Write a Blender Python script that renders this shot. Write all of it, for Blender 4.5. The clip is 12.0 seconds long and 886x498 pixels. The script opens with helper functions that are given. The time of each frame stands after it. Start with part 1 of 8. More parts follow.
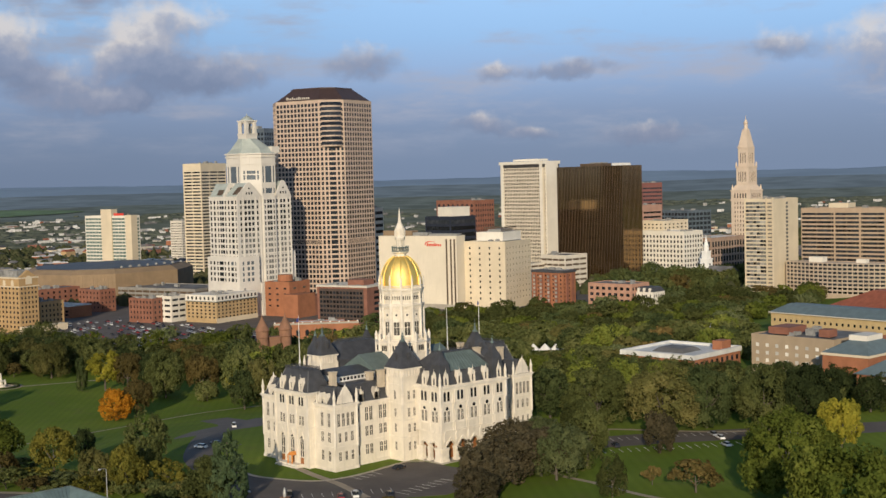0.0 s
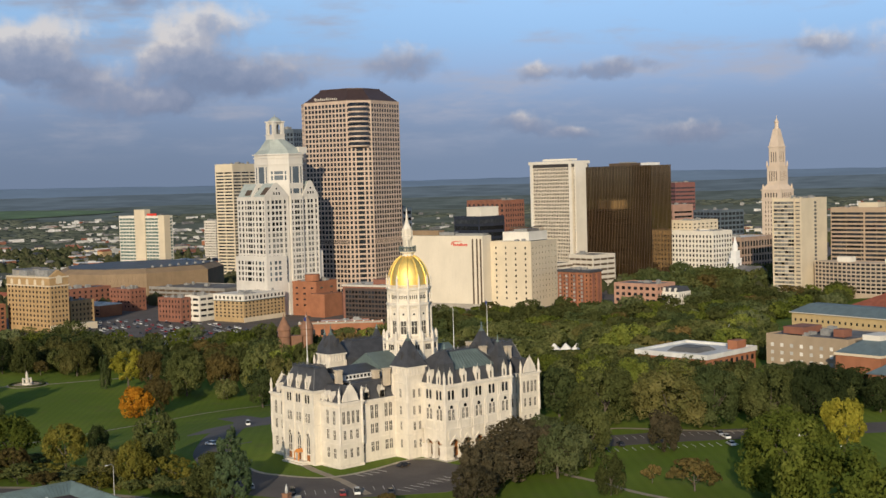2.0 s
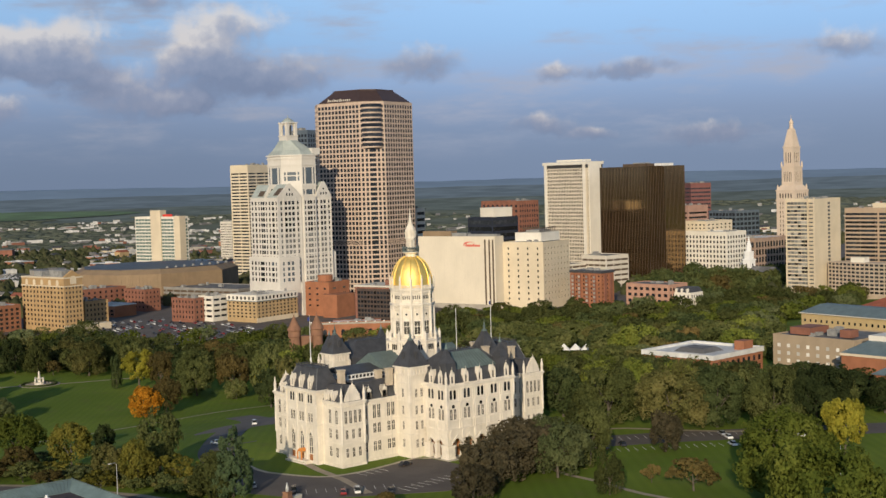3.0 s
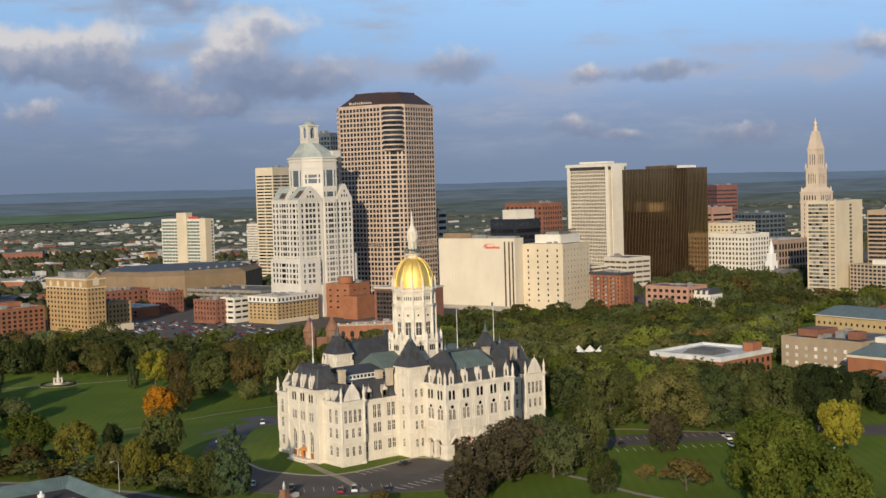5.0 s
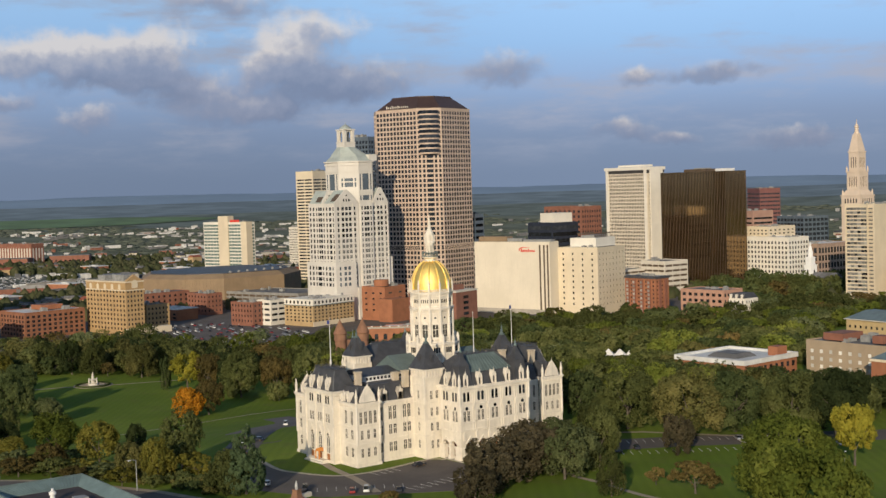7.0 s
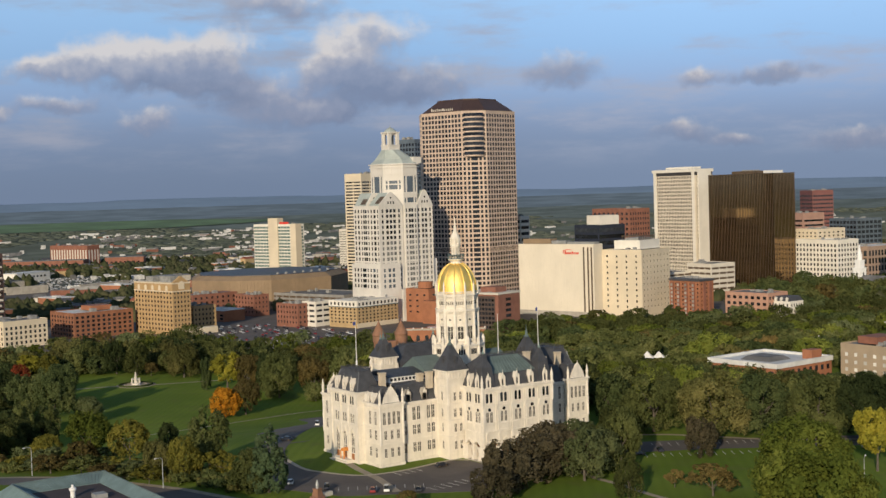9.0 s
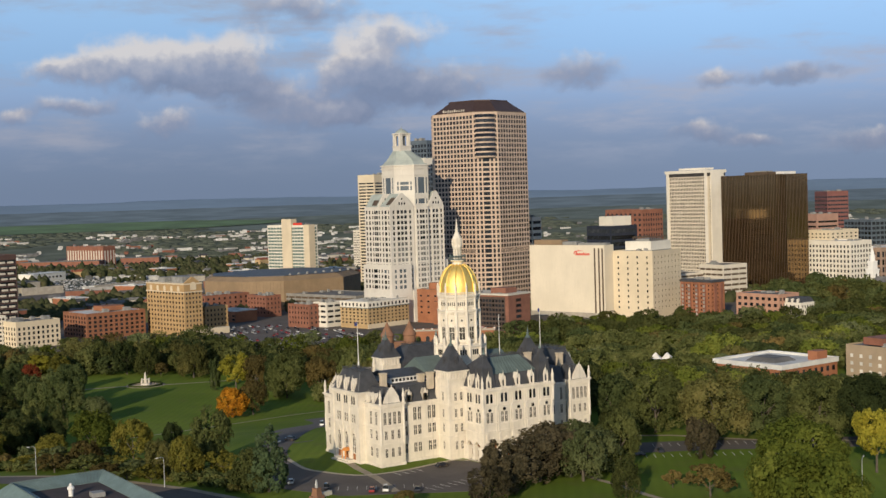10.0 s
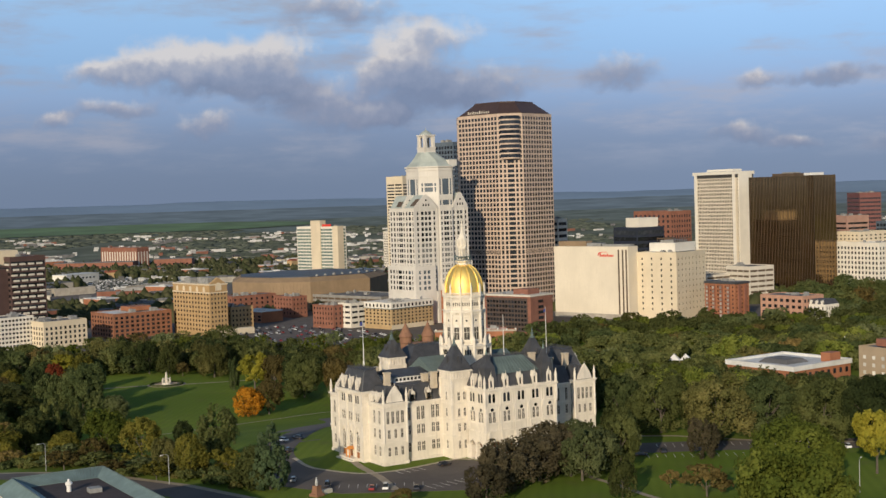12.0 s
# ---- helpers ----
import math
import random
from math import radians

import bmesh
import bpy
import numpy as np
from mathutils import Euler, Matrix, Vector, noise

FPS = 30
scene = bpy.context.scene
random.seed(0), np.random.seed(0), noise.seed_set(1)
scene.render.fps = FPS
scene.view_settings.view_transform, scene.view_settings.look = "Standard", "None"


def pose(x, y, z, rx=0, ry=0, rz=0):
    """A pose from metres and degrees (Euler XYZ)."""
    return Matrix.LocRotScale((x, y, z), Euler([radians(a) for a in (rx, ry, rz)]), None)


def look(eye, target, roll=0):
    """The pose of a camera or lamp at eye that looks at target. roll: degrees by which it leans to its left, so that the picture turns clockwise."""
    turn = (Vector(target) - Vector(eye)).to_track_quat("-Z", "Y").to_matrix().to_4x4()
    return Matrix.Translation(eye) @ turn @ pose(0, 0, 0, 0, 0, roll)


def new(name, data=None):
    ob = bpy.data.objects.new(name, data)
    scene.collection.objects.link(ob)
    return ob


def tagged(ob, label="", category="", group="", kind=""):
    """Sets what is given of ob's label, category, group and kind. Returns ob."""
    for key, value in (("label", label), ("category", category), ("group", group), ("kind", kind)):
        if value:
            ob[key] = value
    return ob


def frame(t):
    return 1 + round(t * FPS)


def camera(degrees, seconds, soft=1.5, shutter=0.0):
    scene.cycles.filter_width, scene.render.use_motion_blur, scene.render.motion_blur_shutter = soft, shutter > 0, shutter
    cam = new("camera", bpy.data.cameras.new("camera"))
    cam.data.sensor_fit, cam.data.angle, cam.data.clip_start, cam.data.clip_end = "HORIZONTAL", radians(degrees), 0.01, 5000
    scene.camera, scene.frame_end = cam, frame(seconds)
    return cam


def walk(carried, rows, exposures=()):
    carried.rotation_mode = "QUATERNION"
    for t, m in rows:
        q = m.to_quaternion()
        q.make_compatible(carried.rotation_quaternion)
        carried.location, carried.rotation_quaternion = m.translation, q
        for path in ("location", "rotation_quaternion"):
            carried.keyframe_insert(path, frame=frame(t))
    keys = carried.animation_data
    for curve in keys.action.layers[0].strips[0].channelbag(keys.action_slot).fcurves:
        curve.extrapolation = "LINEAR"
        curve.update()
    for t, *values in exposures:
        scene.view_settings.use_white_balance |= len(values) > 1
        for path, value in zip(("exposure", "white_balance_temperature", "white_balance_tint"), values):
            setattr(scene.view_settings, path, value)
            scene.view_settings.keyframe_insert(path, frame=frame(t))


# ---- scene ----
cam = camera(37.05, 12.0)
PATH = [
    (0, look((-284.422, -333.356, 87.858), (-14.317, -39.119, 66.235), -1.483)),
    (0.5, look((-282.961, -335.896, 87.883), (-15.045, -39.664, 66.258), -1.511)),
    (1, look((-281.538, -338.449, 87.872), (-16.062, -40.030, 66.215), -1.537)),
    (1.5, look((-280.142, -341.008, 87.834), (-17.048, -40.480, 66.290), -1.562)),
    (2, look((-278.765, -343.569, 87.777), (-17.714, -41.252, 66.413), -1.585)),
    (2.5, look((-277.396, -346.127, 87.708), (-18.484, -41.965, 66.482), -1.606)),
    (3, look((-276.028, -348.676, 87.633), (-19.379, -42.585, 66.662), -1.626)),
    (5, look((-270.415, -358.720, 87.364), (-21.529, -46.221, 67.358), -1.691)),
    (5.5, look((-268.947, -361.178, 87.318), (-22.701, -46.573, 67.651), -1.704)),
    (6, look((-267.443, -363.612, 87.283), (-24.000, -46.811, 67.984), -1.716)),
    (6.5, look((-265.899, -366.020, 87.258), (-25.486, -46.891, 68.342), -1.727)),
    (7, look((-264.314, -368.401, 87.241), (-27.032, -46.918, 68.657), -1.736)),
    (9, look((-257.519, -377.668, 87.196), (-34.382, -46.148, 69.745), -1.763)),
    (9.5, look((-255.704, -379.926, 87.165), (-34.860, -46.864, 69.920), -1.768)),
    (10, look((-253.845, -382.163, 87.113), (-35.194, -47.645, 70.115), -1.771)),
    (10.5, look((-251.943, -384.384, 87.032), (-35.495, -48.426, 70.221), -1.774)),
    (11, look((-250.001, -386.591, 86.912), (-35.662, -49.280, 70.178), -1.776)),
    (11.5, look((-248.022, -388.788, 86.743), (-36.429, -49.736, 70.265), -1.778)),
    (12, look((-246.011, -390.980, 86.514), (-37.046, -50.285, 70.387), -1.779)),
]
walk(cam, PATH)

# ---- world, sun, exposure ----
SUN_AZ, SUN_EL = 229.0, 15.2          # degrees clockwise from +y, degrees up
sun_dir = Vector((math.sin(radians(SUN_AZ)) * math.cos(radians(SUN_EL)), math.cos(radians(SUN_AZ)) * math.cos(radians(SUN_EL)), math.sin(radians(SUN_EL))))
sun = new("sun", bpy.data.lights.new("sun", "SUN"))
sun.data.energy, sun.data.angle, sun.data.color = 4.2, radians(0.6), (1.0, 0.84, 0.62)
sun.matrix_world = look((0, 0, 600), Vector((0, 0, 600)) - sun_dir)
scene.view_settings.exposure = 0.0


class Nodes:
    """A small helper round a node tree."""

    def __init__(self, tree):
        self.tree = tree
        tree.nodes.clear()

    def add(self, kind, **values):
        n = self.tree.nodes.new(kind)
        for key, value in values.items():
            setattr(n, key, value)
        return n

    def link(self, a, b):
        self.tree.links.new(a, b)

    def put(self, socket, value):
        if isinstance(value, bpy.types.NodeSocket):
            self.link(value, socket)
        else:
            socket.default_value = value

    def math(self, op, a, b=0.0, c=0.0, clamp=False):
        n = self.add("ShaderNodeMath", operation=op, use_clamp=clamp)
        for k, v in enumerate((a, b, c)):
            self.put(n.inputs[k], v)
        return n.outputs[0]

    def mix(self, fac, a, b, blend="MIX"):
        n = self.add("ShaderNodeMix", data_type="RGBA", blend_type=blend)
        self.put(n.inputs[0], fac)
        self.put(n.inputs[6], a if isinstance(a, bpy.types.NodeSocket) else (*a[:3], 1))
        self.put(n.inputs[7], b if isinstance(b, bpy.types.NodeSocket) else (*b[:3], 1))
        return n.outputs[2]

    def noise(self, vector, scale, detail=4.0, rough=0.55, distort=0.0):
        n = self.add("ShaderNodeTexNoise")
        self.put(n.inputs["Vector"], vector)
        n.inputs["Scale"].default_value, n.inputs["Detail"].default_value = scale, detail
        n.inputs["Roughness"].default_value, n.inputs["Distortion"].default_value = rough, distort
        return n.outputs["Fac"]

    def ramp(self, fac, stops):
        n = self.add("ShaderNodeValToRGB")
        while len(n.color_ramp.elements) < len(stops):
            n.color_ramp.elements.new(0.5)
        for e, (p, c) in zip(n.color_ramp.elements, stops):
            e.position, e.color = p, (*c, 1) if len(c) == 3 else c
        self.put(n.inputs[0], fac)
        return n.outputs[0]

    def span(self, value, a, b, c=0.0, d=1.0):
        n = self.add("ShaderNodeMapRange", interpolation_type="SMOOTHSTEP")
        for k, v in enumerate((value, a, b, c, d)):
            self.put(n.inputs[k], v)
        return n.outputs[0]


# The sky: clear above, with a blue-grey bank low down and drifting autumn clouds.
world = bpy.data.worlds.new("sky")
scene.world = world
world.use_nodes = True
W = Nodes(world.node_tree)
ray = W.add("ShaderNodeTexCoord").outputs["Generated"]
sky = W.add("ShaderNodeTexSky", sky_type="NISHITA", sun_disc=False, sun_elevation=radians(SUN_EL), sun_rotation=radians(SUN_AZ))
sky.air_density, sky.dust_density, sky.ozone_density = 1.0, 0.6, 2.0
split = W.add("ShaderNodeSeparateXYZ")
W.link(ray, split.inputs[0])
az = W.math("MULTIPLY", W.math("ARCTAN2", split.outputs[0], split.outputs[1]), 57.2958)
el = W.math("MULTIPLY", W.math("ARCSINE", split.outputs[2]), 57.2958)
nishita = W.mix(1.0, sky.outputs[0], (0.13, 0.13, 0.13), "MULTIPLY")
low = W.ramp(W.span(el, 0.0, 9.0), [(0.0, (0.185, 0.245, 0.36)), (0.22, (0.232, 0.310, 0.465)), (0.5, (0.295, 0.425, 0.655)), (0.75, (0.31, 0.51, 0.80)), (1.0, (0.35, 0.58, 0.90))])
streak = W.add("ShaderNodeCombineXYZ")
W.put(streak.inputs[0], W.math("MULTIPLY", az, 0.10))
W.put(streak.inputs[1], W.math("MULTIPLY", el, 0.42))
low = W.mix(W.math("MULTIPLY", W.span(W.noise(streak.outputs[0], 1.3, 5, 0.6), 0.45, 0.75), W.span(el, 0.4, 3.0)), low, (0.37, 0.40, 0.50))
side = W.span(az, 24.0, 46.0, 0.97, 1.13)
low = W.mix(1.0, low, side, "MULTIPLY")
base_sky = W.mix(W.span(el, 7.0, 16.0), low, nishita)
# clouds: azimuth, elevation, half width, half height (degrees), brightness
CLOUDS = [
    (17.2, 5.5, 0.76, 0.28, 0.8), (18.6, 5.8, 0.95, 0.38, 0.75), (20.4, 6.2, 1.06, 0.47, 0.95), (22.0, 6.0, 1.18, 0.52, 0.85), (24.7, 6.4, 0.99, 0.52, 1.0), (23.4, 5.6, 1.42, 0.43, 0.5), (21.3, 5.0, 1.42, 0.38, 0.25),
    (24.8, 4.7, 1.18, 0.47, 0.15), (17.7, 4.1, 1.3, 0.24, 0.45), (21.6, 3.3, 0.8, 0.30, 0.55), (15.3, 3.6, 0.47, 0.24, 0.55), (29.4, 5.8, 1.06, 0.61, 1.0), (31.2, 6.9, 1.42, 0.43, 0.85), (30.8, 4.7, 1.42, 0.85, 0.02),
    (26.9, 3.9, 1.3, 0.61, 0.4), (29.0, 3.6, 0.76, 0.28, 0.6), (33.6, 4.7, 1.42, 0.47, 0.4), (27.4, 8.1, 1.54, 0.38, 0.5), (39.4, 4.9, 1.18, 0.42, 0.4), (44.5, 2.2, 1.0, 0.26, 0.4), (44.8, 4.5, 0.62, 0.28, 0.55),
    (46.7, 1.8, 0.6, 0.20, 0.4), (48.0, 4.6, 1.42, 0.26, 0.35), (51.5, 1.7, 1.42, 0.26, 0.35), (57.0, 5.2, 1.13, 0.36, 0.5), (60.9, 4.9, 1.2, 0.9, 0.75),
]
flat = W.add("ShaderNodeCombineXYZ")
W.put(flat.inputs[0], az)
W.put(flat.inputs[1], el)
warp = W.add("ShaderNodeTexNoise")
W.put(warp.inputs["Vector"], flat.outputs[0])
warp.inputs["Scale"].default_value, warp.inputs["Detail"].default_value, warp.inputs["Roughness"].default_value = 0.62, 6.0, 0.55
bend = W.add("ShaderNodeVectorMath", operation="MULTIPLY_ADD")
W.put(bend.inputs[0], warp.outputs["Color"])
bend.inputs[1].default_value, bend.inputs[2].default_value = (2.2, 1.4, 0.0), (-1.1, -0.7, 0.0)
spot = W.add("ShaderNodeVectorMath", operation="ADD")
W.put(spot.inputs[0], flat.outputs[0])
W.put(spot.inputs[1], bend.outputs[0])
density, lit = 0.0, 0.0
for c_az, c_el, c_w, c_h, c_b in CLOUDS:
    off = W.add("ShaderNodeVectorMath", operation="SUBTRACT")
    W.put(off.inputs[0], spot.outputs[0])
    off.inputs[1].default_value = (c_az, c_el, 0)
    scaled = W.add("ShaderNodeVectorMath", operation="MULTIPLY")
    W.put(scaled.inputs[0], off.outputs[0])
    scaled.inputs[1].default_value = (0.72 / c_w, 0.66 / c_h, 0)
    long = W.add("ShaderNodeVectorMath", operation="LENGTH")
    W.put(long.inputs[0], scaled.outputs[0])
    here = W.span(long.outputs["Value"], 1.9, 0.1)
    up = W.add("ShaderNodeSeparateXYZ")
    W.put(up.inputs[0], scaled.outputs[0])
    glow = W.math("MULTIPLY", here, W.math("MULTIPLY_ADD", up.outputs[1], 0.45, c_b))
    density = W.math("ADD", density, here)
    lit = W.math("ADD", lit, glow)
share = W.math("DIVIDE", lit, W.math("MAXIMUM", density, 0.05))
puff = W.noise(flat.outputs[0], 1.25, 6, 0.52)
share = W.math("ADD", share, W.math("MULTIPLY_ADD", puff, 0.9, -0.45))
cloud = W.ramp(share, [(0.0, (0.20, 0.245, 0.365)), (0.4, (0.285, 0.32, 0.435)), (0.75, (0.46, 0.46, 0.52)), (1.0, (0.74, 0.69, 0.66))])
cover = W.span(W.math("ADD", density, W.math("MULTIPLY_ADD", puff, 1.0, -0.5)), 0.12, 1.15, 0.0, 0.84)
out_sky = W.mix(cover, base_sky, cloud)
glow_node = W.add("ShaderNodeBackground")
W.put(glow_node.inputs[0], out_sky)
glow_node.inputs[1].default_value = 0.95
W.link(glow_node.outputs[0], W.add("ShaderNodeOutputWorld").inputs[0])

# ---- materials ----
MATS = {}


def material(name, color, rough=0.8, metal=0.0, vary=0.25, scale=0.15, fine=2.0, bump=0.0, bump_scale=3.0, streaks=0.0, tint=None, island=0.0, piece=0.0, spec=0.5):
    """A surface with broad stains (scale, 1/m), fine grain, rain streaks and relief; island and piece vary it bit by bit."""
    if name in MATS:
        return MATS[name]
    m = bpy.data.materials.new(name)
    m.use_nodes = True
    N = Nodes(m.node_tree)
    at = N.add("ShaderNodeTexCoord").outputs["Object"]
    dark, pale = [c * (1 - vary) for c in color], [min(1, c * (1 + 0.6 * vary)) for c in color]
    col = N.mix(N.span(N.noise(at, scale, 5), 0.3, 0.7), dark, pale)
    col = N.mix(N.math("MULTIPLY", N.span(N.noise(at, fine, 3), 0.35, 0.75), 0.5), col, tint or [c * (1 - 0.8 * vary) for c in color])
    if streaks:
        run = N.add("ShaderNodeMapping")
        N.put(run.inputs[0], at)
        run.inputs["Scale"].default_value = (1.2, 1.2, 0.06)
        col = N.mix(N.math("MULTIPLY", N.span(N.noise(run.outputs[0], 1.0, 4), 0.5, 0.8), streaks), col, [c * 0.45 for c in color])
    if island:
        rnd = N.add("ShaderNodeNewGeometry").outputs["Random Per Island"]
        hsv = N.add("ShaderNodeHueSaturation")
        N.put(hsv.inputs["Value"], N.math("MULTIPLY_ADD", rnd, 2 * island, 1 - island))
        N.put(hsv.inputs["Color"], col)
        col = hsv.outputs[0]
    if piece:
        rnd = N.add("ShaderNodeObjectInfo").outputs["Random"]
        hsv = N.add("ShaderNodeHueSaturation")
        N.put(hsv.inputs["Value"], N.math("MULTIPLY_ADD", rnd, 2 * piece, 1 - piece))
        N.put(hsv.inputs["Color"], col)
        col = hsv.outputs[0]
    b = N.add("ShaderNodeBsdfPrincipled")
    N.put(b.inputs["Base Color"], col)
    N.put(b.inputs["Roughness"], N.math("MULTIPLY_ADD", N.noise(at, fine * 0.7, 2), 0.2, rough - 0.1, clamp=True))
    b.inputs["Metallic"].default_value = metal
    b.inputs["Specular IOR Level"].default_value = spec
    if bump:
        relief = N.add("ShaderNodeBump")
        relief.inputs["Strength"].default_value, relief.inputs["Distance"].default_value = bump, 0.1
        N.put(relief.inputs["Height"], N.noise(at, bump_scale, 5, 0.65))
        N.link(relief.outputs[0], b.inputs["Normal"])
    N.link(b.outputs[0], N.add("ShaderNodeOutputMaterial").inputs[0])
    MATS[name] = m
    return m


def foliage(name, stops, piece=0.3):
    """Leaves: colour varies leaf by leaf and tree by tree, and light comes through."""
    m = bpy.data.materials.new(name)
    m.use_nodes = True
    N = Nodes(m.node_tree)
    isle = N.add("ShaderNodeNewGeometry").outputs["Random Per Island"]
    own = N.add("ShaderNodeObjectInfo").outputs["Random"]
    at = N.add("ShaderNodeTexCoord").outputs["Object"]
    pick = N.math("ADD", N.math("MULTIPLY", isle, 0.30), N.math("ADD", N.math("MULTIPLY", own, 0.30), N.math("MULTIPLY", N.noise(at, 0.35, 3), 0.4)))
    pick = N.math("ADD", pick, N.math("MULTIPLY_ADD", N.span(N.noise(at, 0.075, 2), 0.3, 0.7), 0.5, -0.22))
    col = N.ramp(pick, stops)
    hsv = N.add("ShaderNodeHueSaturation")
    N.put(hsv.inputs["Value"], N.math("MULTIPLY_ADD", own, 2 * piece, 1 - piece))
    N.put(hsv.inputs["Color"], col)
    d, tr, mixer = N.add("ShaderNodeBsdfDiffuse"), N.add("ShaderNodeBsdfTranslucent"), N.add("ShaderNodeMixShader")
    N.put(d.inputs[0], hsv.outputs[0])
    N.put(tr.inputs[0], hsv.outputs[0])
    mixer.inputs[0].default_value = 0.38
    N.link(d.outputs[0], mixer.inputs[1])
    N.link(tr.outputs[0], mixer.inputs[2])
    N.link(mixer.outputs[0], N.add("ShaderNodeOutputMaterial").inputs[0])
    MATS[name] = m
    return m


marble = material("marble", (0.70, 0.64, 0.535), 0.75, vary=0.14, scale=0.14, fine=1.1, streaks=0.35, bump=0.4, bump_scale=1.5)
marble_trim = material("marble_trim", (0.73, 0.67, 0.57), 0.7, vary=0.16, scale=0.3, fine=2.0, streaks=0.45, bump=0.2)
slate = material("slate", (0.060, 0.061, 0.066), 0.55, vary=0.3, scale=0.4, fine=3.0, bump=0.5, bump_scale=4.0, streaks=0.2)
copper = material("copper_patina", (0.112, 0.150, 0.142), 0.6, vary=0.22, scale=0.25, fine=1.5, streaks=0.3)
copper_pale = material("copper_pale", (0.17, 0.235, 0.22), 0.6, vary=0.22, scale=0.25, fine=1.5, streaks=0.3)
gold_leaf = material("gold_leaf", (0.97, 0.72, 0.24), 0.60, metal=1.0, vary=0.10, scale=0.5, fine=2.0)
glass = material("window_glass", (0.026, 0.030, 0.036), 0.12, vary=0.5, scale=0.2, fine=0.6, piece=0.6, spec=0.6)
capitol_glass = material("grey_brown_glass", (0.085, 0.080, 0.070), 0.25, vary=0.5, scale=0.2, fine=0.6, piece=0.55)
glass_pale = material("pale_window_panes", (0.30, 0.29, 0.26), 0.35, vary=0.3, scale=0.3, piece=0.45)
# grey of a bright reflection, put into the pane colour
glass_grey = material("painted_reflection_glass", (0.19, 0.19, 0.18), 0.25, vary=0.3, scale=0.2, piece=0.4)
old_wood = material("oak_doors", (0.33, 0.13, 0.04), 0.5, vary=0.3, scale=1.0)
trunk_bark = material("bark", (0.10, 0.085, 0.065), 0.9, vary=0.3, scale=1.0, bump=0.6)
asphalt = material("asphalt", (0.104, 0.088, 0.078), 0.9, vary=0.22, scale=0.08, fine=1.0, bump=0.2)
paint_white = material("road_paint", (0.55, 0.54, 0.50), 0.7, vary=0.3, scale=1.5)
concrete = material("concrete", (0.36, 0.33, 0.28), 0.85, vary=0.2, scale=0.2, fine=1.5, streaks=0.2)
path_stone = material("path_concrete", (0.33, 0.275, 0.20), 0.9, vary=0.2, scale=0.3, fine=1.5)
roof_grey = material("flat_roof_grey", (0.15, 0.15, 0.15), 0.9, vary=0.4, scale=0.12, fine=0.8)
roof_white = material("flat_roof_white", (0.62, 0.62, 0.60), 0.8, vary=0.22, scale=0.1, fine=0.6)
steel = material("painted_steel", (0.42, 0.43, 0.43), 0.45, metal=0.3, vary=0.15)
flag_white = material("pole_white", (0.72, 0.71, 0.68), 0.4, vary=0.1)


